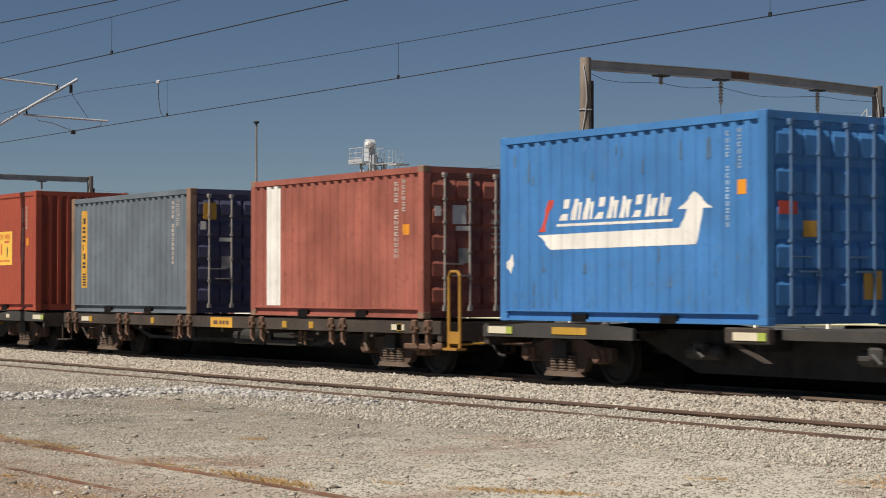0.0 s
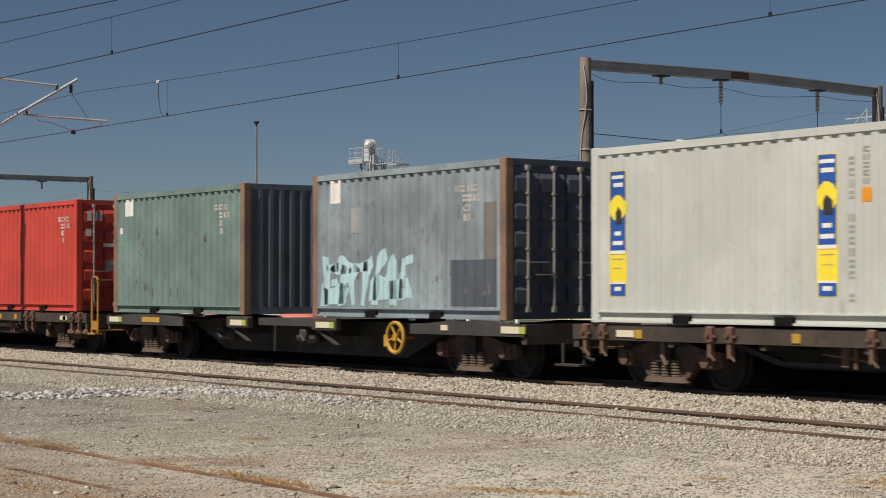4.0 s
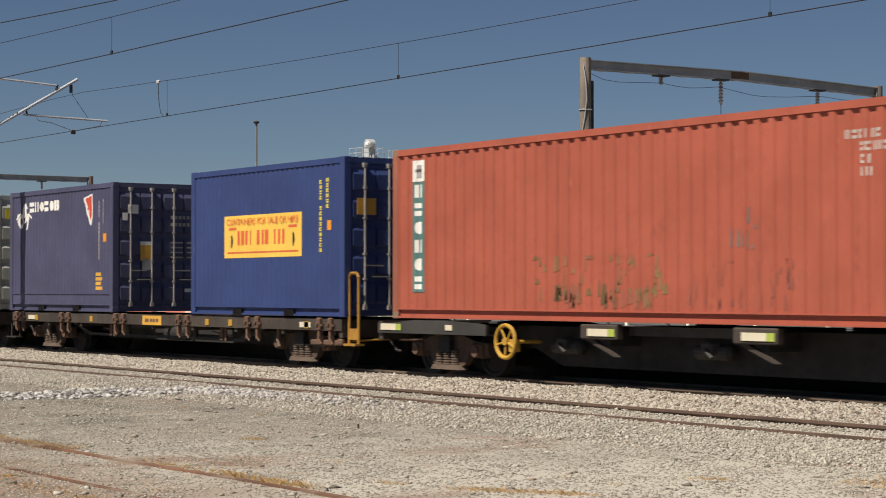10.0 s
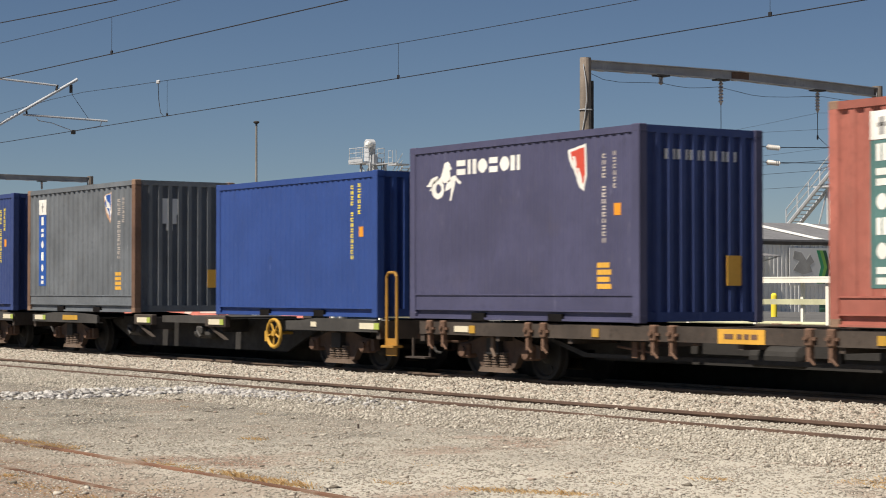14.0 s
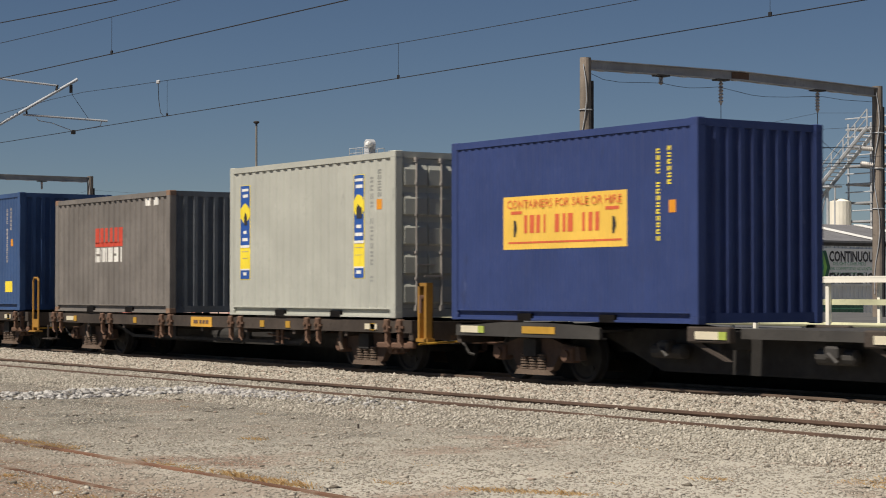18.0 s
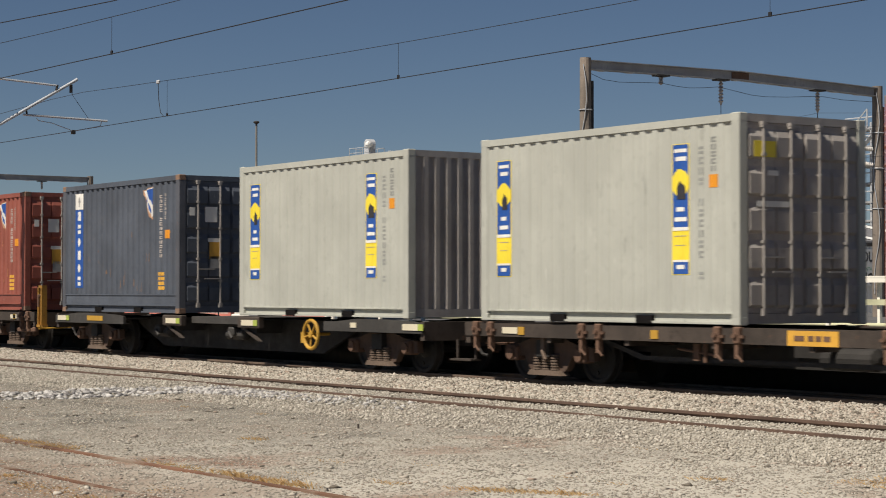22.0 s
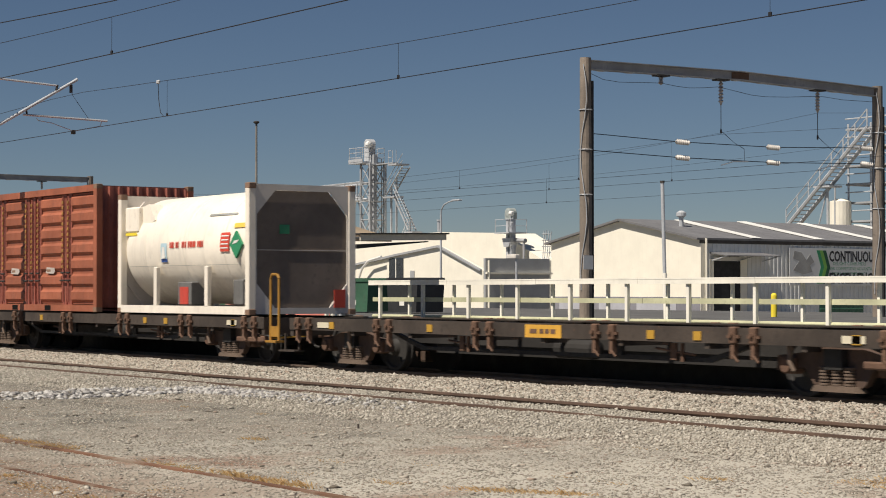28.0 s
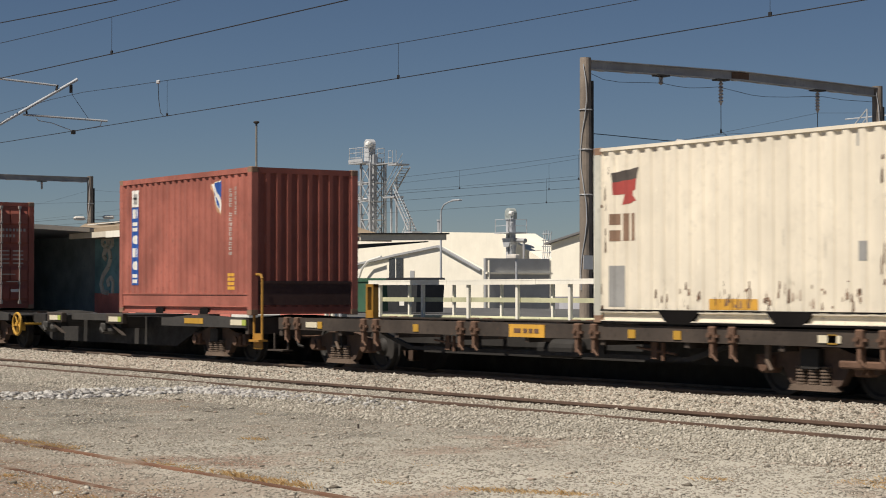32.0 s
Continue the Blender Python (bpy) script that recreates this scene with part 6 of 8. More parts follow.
def lay_patches(mat):
    """Paler spread gravel towards the yard's end and brown dirt round the sunken rails."""
    nt = mat.node_tree
    bs = nt.nodes["Principled BSDF"]
    col = bs.inputs["Base Color"].links[0].from_socket
    tc = nt.nodes.new("ShaderNodeTexCoord")
    sep = nt.nodes.new("ShaderNodeSeparateXYZ")
    nt.links.new(tc.outputs["Object"], sep.inputs[0])
    n = nt.nodes.new("ShaderNodeTexNoise")
    n.inputs["Scale"].default_value, n.inputs["Detail"].default_value = 0.9, 6
    nt.links.new(tc.outputs["Object"], n.inputs["Vector"])
    for axis, lo, hi, wobble, rgb, most in ((0, -22.0, -12.0, 6.0, (0.455, 0.428, 0.365), 0.9), (1, 7.9, 5.6, 2.4, (0.235, 0.165, 0.118), 0.85)):
        k = nt.nodes.new("ShaderNodeMath")
        k.operation = "MULTIPLY_ADD"
        k.inputs[1].default_value = wobble
        nt.links.new(n.outputs[0], k.inputs[0])
        nt.links.new(sep.outputs[axis], k.inputs[2])
        r = nt.nodes.new("ShaderNodeMapRange")
        r.inputs[1].default_value, r.inputs[2].default_value, r.inputs[4].default_value = lo + wobble / 2, hi + wobble / 2, most
        nt.links.new(k.outputs[0], r.inputs[0])
        col = ramp_mix(nt, r.outputs[0], col, rgb)
    col = ramp_mix(nt, noise_fac(nt, tc.outputs["Object"], 0.55, 0.56, 0.68, 7, None, 0.65), col, (0.25, 0.17, 0.125))
    nt.links.new(col, bs.inputs["Base Color"])


lay_patches(gravel)
make_ground()


def scatter_stones(name, mat, label, n, xr, yr, sizes, seed, flat=0.65, keep=None):
    """Loose stones, each a small broken octahedron, lying on the ground."""
    rng = np.random.default_rng(seed)
    x, y = rng.uniform(*xr, n), rng.uniform(*yr, n)
    if keep is not None:
        k = keep(x, y, rng)
        x, y = x[k], y[k]
    n = len(x)
    z = np.array([ground_height(a, b) for a, b in zip(x, y)])
    r = rng.uniform(sizes[0], sizes[1], n) * rng.uniform(0.7, 1.3, n)
    base = np.array([(1, 0, 0), (0, 1, 0), (-1, 0, 0), (0, -1, 0), (0, 0, 1), (0, 0, -1)], float)
    v = base[None] * rng.uniform(0.6, 1.25, (n, 6, 1)) + rng.uniform(-0.25, 0.25, (n, 6, 3))
    a, b = rng.uniform(0, 6.283, n), rng.uniform(-0.9, 0.9, n)
    ca, sa, cb, sb = np.cos(a)[:, None], np.sin(a)[:, None], np.cos(b)[:, None], np.sin(b)[:, None]
    X, Y, Z = v[..., 0], v[..., 1], v[..., 2]
    Y, Z = Y * cb - Z * sb, Y * sb + Z * cb
    X, Y = X * ca - Y * sa, X * sa + Y * ca
    v = np.stack([X, Y, Z * flat], -1) * r[:, None, None]
    v += np.stack([x, y, z + r * flat * 0.35], -1)[:, None]
    tri = np.array([(0, 1, 4), (1, 2, 4), (2, 3, 4), (3, 0, 4), (1, 0, 5), (2, 1, 5), (3, 2, 5), (0, 3, 5)])
    f = (tri[None] + 6 * np.arange(n)[:, None, None]).reshape(-1, 3)
    me = bpy.data.meshes.new(name)
    me.vertices.add(6 * n)
    me.vertices.foreach_set("co", v.reshape(-1).astype(np.float32))
    me.loops.add(24 * n)
    me.loops.foreach_set("vertex_index", f.reshape(-1).astype(np.int32))
    me.polygons.add(8 * n)
    me.polygons.foreach_set("loop_start", np.arange(0, 24 * n, 3, dtype=np.int32))
    me.update(calc_edges=True)
    me.validate()
    me.materials.append(mat)
    return tagged(new(name, me), label, "stones", "", "stuff")


def in_view(x, y, g):
    """The fan of ground before the yard's edge."""
    return (-x > y * 0.85) & (-x < y * 2.9)


scatter_stones("ballast", ballast_rock, "loose pale ballast stones beside the main track", 78000, (-60, -12), (15.9, 18.2), (0.017, 0.041), 3)
scatter_stones("ballast", ballast_rock, "loose ballast stones in the four foot", 4000, (-62, -10), (18.6, 19.8), (0.03, 0.06), 4)
scatter_stones("siding_gravel", gravel_rock, "loose gravel stones round the siding", 72000, (-52, -9), (12.0, 16.3), (0.009, 0.026), 5, keep=in_view)
scatter_stones("yard_stones", gravel_rock, "scattered small stones on the yard", 110000, (-36, -6), (4.6, 12.6), (0.005, 0.016), 6, 0.45, keep=in_view)
scatter_stones("yard_chips", chip_rock, "broken stone chips pressed into the yard", 90000, (-36, -6), (4.8, 13.4), (0.006, 0.017), 12, 0.3, keep=in_view)
scatter_stones("yard_rocks", ballast_rock, "scattered larger rocks on the yard", 1500, (-34, -8), (5.2, 13.5), (0.012, 0.05), 7, 0.35)
scatter_stones("pale_rocks", pale_rock, "band of pale blue-white rocks across the yard", 4200, (-28.6, -24.4), (8.2, 14.0), (0.014, 0.065), 8, 0.5,
               keep=lambda x, y, g: (np.abs(x + 26.6 - 0.25 * np.sin(y * 1.3) - np.clip(y - 13, 0, 1) * 1.2) < 0.95) & (g.uniform(0, 1, len(x)) < 0.75))


scatter_stones("pale_rocks", pale_rock, "thinning scatter of pale rocks beside the siding", 1100, (-27.4, -20.5), (13.1, 14.2), (0.02, 0.05), 9,
               keep=lambda x, y, g: g.uniform(0, 1, len(x)) < np.clip((-x - 20.5) / 6, 0, 0.9))


def rail(y, z, mat, label, x0=-400.0, x1=60.0, head=0.033):
    w = head
    prof = [(y - w, z), (y + w, z), (y + w, z - 0.03), (y + 0.01, z - 0.045), (y + 0.01, z - 0.11), (y + 0.055, z - 0.125), (y + 0.055, z - 0.14), (y - 0.055, z - 0.14), (y - 0.055, z - 0.125), (y - 0.01, z - 0.11), (y - 0.01, z - 0.045), (y - w, z - 0.03)]
    return solid("rail", Shape().prism(prof, "x", x0, x1), mat, label, "rail")


for y in (TRACK - 0.5335, TRACK + 0.5335):
    rail(y, 0.0, rail_bright, "worn steel rail of the main track")
for y, z in ((14.5, -0.055), (15.57, -0.026)):
    rail(y, z, rail_rust, "rusty siding rail half buried in gravel")
for y, z in ((6.2, -0.085), (7.3, -0.072)):
    rail(y, z, sunk_rust, "rusty rail sunk in the yard gravel")
sleeper_wood = shade("sleeper_timber", (0.10, 0.08, 0.065), 0.9, vary=0.35, grain=8, bump=0.3, pieces=True)
for i in range(75):
    ob = part("sleeper", lambda: Shape().chamfer(-0.11, 0.11, -1.05, 1.05, -0.24, -0.135, 0.012), sleeper_wood, None, key="sleeper", at=(-58 + i * 0.65, TRACK, 0))
    tagged(ob, "dark timber sleeper under the main track", "sleeper", "sleepers of the main track")


def tufts():
    rng = random.Random(11)
    s = Shape()
    spots = [(-15.6 + 0.16 * i + rng.uniform(-0.1, 0.1), 7.42 + rng.uniform(-0.03, 0.07), 0.75) for i in range(8)]
    spots += [(-14.3 + 0.09 * i, 7.42 + rng.uniform(-0.03, 0.08), 1.0 + 0.3 * (i > 9)) for i in range(17)]
    spots += [(-20.5 + 0.2 * i, 7.46 + rng.uniform(-0.05, 0.1), 0.8) for i in range(16)]
    spots += [(-16.5 - 0.25 * i, 6.05 + rng.uniform(-0.2, 0.2), 0.6) for i in range(8)]
    spots += [(-9.9 + 0.09 * i, 7.33 + rng.uniform(-0.1, 0.12), 0.9) for i in range(18)]
    spots += [(-17.35, 9.4, 1.0), (-17.2, 9.42, 0.8), (-11.6, 10.4, 0.9), (-11.5, 10.45, 0.8), (-8.6, 8.6, 1.2), (-8.7, 8.7, 1.1), (-8.5, 8.7, 1.0), (-13.9, 8.0, 0.6)]
    spots += [(rng.uniform(-21, -12.5), rng.uniform(5.3, 6.6), rng.uniform(0.35, 0.7)) for _ in range(34)]
    spots += [(rng.uniform(-11.0, -8.2), rng.uniform(6.9, 8.0), rng.uniform(0.4, 0.8)) for _ in range(26)]
    spots += [(-12.1 + 0.05 * i + rng.uniform(-0.04, 0.04), 8.4 + 0.036 * i + rng.uniform(-0.05, 0.05), 0.8) for i in range(16)]
    spots += [(rng.uniform(-19.5, -17.2), 7.35 + rng.uniform(-0.1, 0.12), 0.8) for _ in range(26)]
    spots += [(rng.uniform(-10.9, -10.3), rng.uniform(10.9, 11.6), 0.7) for _ in range(8)]
    spots += [(-17.3, 9.45, 1.1), (-12.8, 8.15, 0.8), (-12.85, 8.2, 0.7), (-14.3, 12.0, 0.6), (-22.8, 11.4, 0.8), (-21.0, 11.55, 0.7)]
    spots += [(-9.6 - 0.14 * i + rng.uniform(-0.1, 0.1), 5.75 + rng.uniform(-0.12, 0.2), rng.uniform(0.5, 0.9)) for i in range(40)]
    spots += [(rng.uniform(-24, -9), rng.uniform(7.6, 12.6), rng.uniform(0.3, 0.6)) for _ in range(22)]
    for x, y, k in spots:
        for _ in range(46):
            a, q = rng.uniform(0, 6.283), rng.uniform(0, 0.17)
            bx, by = x + q * math.cos(a) * 1.3, y + q * math.sin(a) * 0.7
            h, l, w = k * rng.uniform(0.012, 0.05), rng.uniform(-0.07, 0.07), rng.uniform(0.002, 0.004)
            m = rng.uniform(-0.05, 0.05)
            z = ground_height(bx, by) - 0.01
            i = len(s.v)
            s.v += [(bx - w, by, z), (bx + w, by, z), (bx + l, by + m, z + h), (bx + l * 0.4 + w * 0.7, by + m * 0.4, z + h * 0.6)]
            s.f += [(i, i + 1, i + 3), (i, i + 3, i + 2)]
    me = bpy.data.meshes.new("dry_grass")
    me.from_pydata(s.v, [], s.f)
    me.materials.append(straw)
    tagged(new("dry_grass", me), "tufts of dry yellow grass along the sunken rail", "grass", "", "stuff")


tufts()
solid("stake", Shape().tube((-18.2, 11.2, -0.15), (-18.21, 11.2, -0.045), 0.012, 6), shade("dark_stake", (0.05, 0.04, 0.035), 0.9), "short dark stake in the gravel", "stake", "")

# ---- platform ----
PLAT = 0.6
# Near-black base colour stands in for the shade beneath the wagons.
concrete = shade("shade_dark_concrete", (0.028, 0.026, 0.024), 0.9, vary=0.2, grain=5, streak=0.3, bump=0.2, dirt=0.3)
asphalt = shade("platform_asphalt", (0.10, 0.10, 0.098), 0.9, vary=0.25, grain=14, bump=0.2)
# The coping overhangs so that the wall below it gets no sun.
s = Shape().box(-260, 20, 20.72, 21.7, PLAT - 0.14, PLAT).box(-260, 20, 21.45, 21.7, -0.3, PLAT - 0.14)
solid("platform_edge", s, concrete, "concrete platform edge behind the train, blackened for the shade there", "platform")
solid("platform", Shape().box(-260, 20, 21.7, 56, -0.3, PLAT - 0.004), asphalt, "dark asphalt station platform", "platform")

# ---- overhead line ----
pole_wood = shade("weathered_pole", (0.245, 0.205, 0.168), 0.9, vary=0.3, grain=5, streak=0.6, bump=0.4, bump_scale=18)
dark_pole = shade("dark_pole", (0.045, 0.04, 0.036), 0.8, vary=0.3)
beam_steel = shade("grey_beam_steel", (0.35, 0.345, 0.345), 0.75, vary=0.2, grain=6, rust=0.15, streak=0.3)
galv = shade("galvanised_steel", (0.50, 0.52, 0.54), 0.5, metal=0.15, vary=0.15)
wire_dark = shade("overhead_wire", (0.010, 0.011, 0.015), 0.6)
porcelain = shade("porcelain", (0.70, 0.66, 0.60), 0.35, vary=0.1)
brown_ins = shade("pale_insulator", (0.50, 0.45, 0.42), 0.4, vary=0.15)


def insulator(parent, p, q, r=0.075, name="insulator", mat=None):
    p, q = Vector(p), Vector(q)
    n = 6
    L = (q - p).length
    prof = [(0, 0.02)]
    for i in range(n):
        a = L * (0.08 + 0.84 * i / n)
        prof += [(a, r * 0.55), (a + L * 0.05, r), (a + L * 0.1, r * 0.55)]
    prof.append((L, 0.02))
    return part(name, Shape().lathe(p, q - p, prof, 12), mat or porcelain, parent, smooth=False)


def portal(x, y0, y1, tops, hangers=(), jumper=()):
    """Two timber posts under a beam of two rolled lengths; tops gives the beam's upper edge at both ends and at the splice."""
    g = thing("overhead_portal", "weathered timber post portal with a grey steel beam", "portal", "overhead line portals")
    za, zm, zb = tops
    ym = (y0 + y1) / 2

    def level(y):
        return za + (zm - za) * (y - y0) / (ym - y0) if y < ym else zm + (zb - zm) * (y - ym) / (y1 - ym)
    for y, top in ((y0, za), (y1, zb)):
        part("post", Shape().tube((x, y, -0.3), (x, y, top + 0.06), 0.19, 14, 0.165), pole_wood, g, smooth=False)
        part("post_channel", Shape().box(x - 0.09, x + 0.09, y + 0.17, y + 0.23, -0.3, top - 0.6), dark_pole, g)
        part("post_cable", Shape().path([(x + 0.2 * math.cos(-1.0 + 0.5 * math.sin(i * 0.9)), y + 0.2 * math.sin(-1.0 + 0.5 * math.sin(i * 0.9)), top - 0.15 - i * 0.5) for i in range(14)], 0.014, 5), galv, g)
        for z in (top - 1.45, top - 2.6, top - 3.9):
            part("post_band", Shape().ring((x, y, z), (0, 0, 1), 0.19, 0.015, 16, 5), galv, g)
    for a, b, qa, qb in ((y0, ym + 0.15, za, zm), (ym - 0.15, y1, zm, zb)):
        s = Shape()
        w = 0.12 if a == y0 else 0.125
        for lo, hi, e in ((-0.28, -0.255, w), (-0.255, -0.025, 0.02), (-0.025, 0.0 if a == y0 else 0.004, w)):
            k = len(s.v)
            s.v += [(x - e, a, qa + lo), (x + e, a, qa + lo), (x + e, b, qb + lo), (x - e, b, qb + lo), (x - e, a, qa + hi), (x + e, a, qa + hi), (x + e, b, qb + hi), (x - e, b, qb + hi)]
            s.f += [tuple(k + i for i in q) for q in ((0, 3, 2, 1), (4, 5, 6, 7), (0, 1, 5, 4), (1, 2, 6, 5), (2, 3, 7, 6), (3, 0, 4, 7))]
        part("beam", s, beam_steel, g)
    part("splice_plate", Shape().box(x + 0.02, x + 0.04, ym - 0.35, ym + 0.35, zm - 0.24, zm - 0.04), rusty, g)
    n = int((y1 - y0) / 1.05)
    for i in range(n):
        y = y0 + 0.6 + i * 1.05
        part("beam_lug", lambda: Shape().chamfer(-0.1, 0.1, -0.12, 0.12, -0.3, -0.28, 0.006), galv, g, key="beamlug", at=(x, y, level(y)))
    for y, drop, rod in hangers:
        z = level(y) - 0.28
        part("hanger_plate", Shape().box(x - 0.14, x + 0.14, y - 0.24, y + 0.24, z - 0.05, z), dark_pole, g)
        insulator(g, (x, y, z - 0.05), (x, y, drop), 0.085, mat=brown_ins)
        if rod:
            part("hanger_rod", Shape().tube((x, y, drop), (x, y, rod), 0.011, 6).tube((x, y, rod + 0.02), (x, y, rod + 0.14), 0.03, 6), dark_pole, g)
            part("pull_off", Shape().path([(x, y, rod + 0.1), (x, y + 0.55, rod - 0.25), (x, y + 0.95, rod - 0.42)], 0.008, 5).tube((x, y + 0.95, rod - 0.42), (x, y + 0.97, rod - 0.8), 0.006, 5), wire_dark, g)
            part("registration_arm", Shape().path([(x, y, rod - 0.95), (x, y + 0.5, rod - 0.82), (x, y + 1.1, rod - 0.8)], 0.018, 6), galv, g)
    if jumper:
        part("jumper_cable", Shape().path([(x + 0.13, y, z) for y, z in jumper], 0.008, 5), wire_dark, g)
    return g


gan = portal(-44, 34.75, 46.75, (8.107, 8.155, 7.99), ((39.98, 7.07, 6.2), (44.06, 7.05, 6.2), (37.6, 7.55, 0)),
             [(34.83, 7.71), (35.3, 7.56), (35.9, 7.52), (36.7, 7.56), (37.5, 7.59), (38.1, 7.53), (38.6, 7.51), (39.2, 7.55), (39.75, 7.61), (40.4, 7.53), (41.1, 7.44), (41.7, 7.42), (42.6, 7.46), (44.07, 7.57), (45.0, 7.51), (46.4, 7.52)])
part("number_sign", Shape().box(-43.8, -43.79, 34.5, 34.85, 2.05, 2.45), shade("white_plate", (0.8, 0.8, 0.78), 0.5), gan)
for zs in ([(34.9, 5.99), (38.26, 5.89), (42.18, 5.887), (46.6, 6.05)], [(34.9, 5.5), (38.26, 5.42), (42.18, 5.413), (46.6, 5.54)]):
    part("cross_span", Shape().path([(-44, y, z) for y, z in zs], 0.013, 5), wire_dark, gan)
    for y in (38.15, 41.85, 45.95):
        for (ya, qa), (yb, qb) in zip(zs[:-1], zs[1:]):
            if ya <= y < yb:
                z = qa + (qb - qa) * (y - ya) / (yb - ya)
        insulator(gan, (-44, y, z), (-44, y + 0.6, z - 0.02), 0.085)
portal(-100, 24.0, 44.05, (7.75, 7.75, 7.75), ((41.2, 7.0, 0),))
yard = thing("yard_lamp_arm", "small double lamp arm on the far portal", "lamp", at=(-100, 44.3, 5.4))
part("arm", Shape().tube((0, -0.9, 0), (0, 0.9, 0), 0.03, 6), galv, yard)
for y, z in ((-0.9, 0.0), (0.85, 0.1)):
    part("lamp_head", Shape().lathe((0, y - 0.35, z + 0.06), (0, 1, 0), [(0, 0.03), (0.1, 0.11), (0.6, 0.11), (0.7, 0.03)], 10), porcelain, yard)
portal(-230, 12.5, 47.5, (8.6, 8.6, 8.6))
portal(36, 12.5, 47.5, (8.6, 8.6, 8.6))


def overhead_line(y, contact, low, droppers, r=0.007, label="overhead contact line with thin dark wires"):
    """A contact wire through (x, z) points, the sagging wire that carries it, (lowest x, lowest z, curve), and droppers."""
    o = thing("overhead_line", label, "overhead line", "overhead lines")
    part("contact_wire", Shape().path([(x, y, z) for x, z in contact], r, 6), wire_dark, o)
    x0, z0, k = low

    def sag(x):
        d = abs(x - x0)
        half = 24.75 if x0 == -20.0 else 28.0
        d = (d + half) % (2 * half) - half
        return z0 + k * d * d

    def level(x):
        for (a, za), (b, zb) in zip(contact[:-1], contact[1:]):
            if a <= x <= b:
                return za + (zb - za) * (x - a) / (b - a)
        return contact[-1][1]
    part("carrier_wire", Shape().path([(x, y, sag(x)) for x in range(-230, 37, 2)], r * 0.75, 5), wire_dark, o)
    for x in droppers:
        part("dropper", Shape().tube((x, y, level(x)), (x, y, sag(x)), 0.004, 5), wire_dark, o)
        part("dropper_clip", Shape().chamfer(x - 0.03, x + 0.03, y - 0.015, y + 0.015, level(x) - 0.01, level(x) + 0.06, 0.006), wire_dark, o)
    return o


la = overhead_line(19.2, [(-230, 5.55), (-49.5, 5.386), (-40.0, 5.35), (-33.5, 5.325), (-24.0, 5.308), (-18.0, 5.318), (36, 5.36)], (-20.0, 5.90, 0.00065), (-39.4, -29.83, -20.1), 0.008)
part("clamp", Shape().chamfer(-39.92, -39.80, 19.17, 19.23, 6.11, 6.19, 0.015), galv, la)
part("jumper_cable", Shape().path([(-39.86, 19.2, 6.12), (-39.83, 19.2, 5.75), (-39.74, 19.2, 5.45), (-39.6, 19.2, 5.37)], 0.008, 5), wire_dark, la)
overhead_line(14.0, [(-230, 5.9), (-45.0, 5.66), (-36.1, 5.569), (-30.8, 5.516), (-23.0, 5.473), (36, 5.45)], (-20.0, 6.075, 0.0007), (-30.9,), 0.0085)
f = thing("feeder_wire", "single high feeder wire along the track", "wire")
part("wire", Shape().path([(-230, 13.0, 7.8), (-38, 13.0, 6.47), (-33.5, 13.0, 6.278), (-30.94, 13.0, 6.164), (-28.65, 13.0, 6.072), (-23, 13.0, 5.95), (-16, 13.0, 5.9), (36, 13.0, 6.4)], 0.009, 5), wire_dark, f)
for y, zc, zm in ((39.98, 5.15, 6.19), (44.06, 5.23, 7.05), (50.0, 5.2, 6.7)):
    overhead_line(y, [(-230, zc), (36, zc)], (-72.0, zm - (1.1 if zm > 7 else 0.5), (1.1 if zm > 7 else 0.5) / 784.0), (-58, -51) if y < 45 else (-66,), 0.006)

# track-side mast with its bracket
mast = thing("overhead_mast", "galvanised steel mast with a hinged tubular bracket", "mast")
MX = -44.75
part("post", Shape().box(MX - 0.12, MX + 0.12, 16.18, 16.22, -0.2, 8.2).box(MX - 0.12, MX - 0.1, 16.08, 16.32, -0.2, 8.2).box(MX + 0.1, MX + 0.12, 16.08, 16.32, -0.2, 8.2), galv, mast)
part("bracket_plate", Shape().box(MX - 0.15, MX + 0.15, 16.05, 16.4, 5.2, 5.5).box(MX - 0.15, MX + 0.15, 16.05, 16.4, 6.5, 6.75), galv, mast)
insulator(mast, (MX, 16.4, 6.66), (MX, 17.408, 6.554), 0.085, mat=porcelain)
insulator(mast, (MX, 16.4, 5.3), (MX, 17.330, 5.433), 0.085, mat=porcelain)
part("top_tube", Shape().tube((MX, 17.408, 6.554), (MX, 18.834, 6.475), 0.025, 8), galv, mast)
part("bracket_tube", Shape().tube((MX, 17.310, 5.423), (MX, 19.356, 6.662), 0.038, 10), galv, mast)
part("tube_joint", Shape().tube((MX, 18.834, 6.495), (MX, 18.785, 6.298), 0.03, 6), dark_pole, mast)
part("registration_tube", Shape().tube((MX, 17.949, 5.718), (MX, 20.162, 5.669), 0.026, 8), galv, mast)
part("registration_hanger", Shape().tube((MX, 18.048, 5.708), (MX, 18.028, 5.855), 0.025, 6), dark_pole, mast)
part("stay_wire", Shape().path([(MX, 19.179, 6.534), (MX, 19.228, 6.269), (MX, 19.670, 5.688)], 0.006, 5), wire_dark, mast)
part("steady_arm", Shape().path([(MX, 18.293, 5.649), (MX, 18.343, 5.590), (MX, 18.687, 5.551), (MX, 19.257, 5.374), (MX, 19.965, 5.531), (MX, 20.015, 5.649)], 0.011, 6), galv, mast)
part("clamp", Shape().box(MX - 0.04, MX + 0.04, 19.21, 19.30, 5.30, 5.40).box(MX - 0.03, MX + 0.03, 19.16, 19.22, 6.32, 6.52), dark_pole, mast)
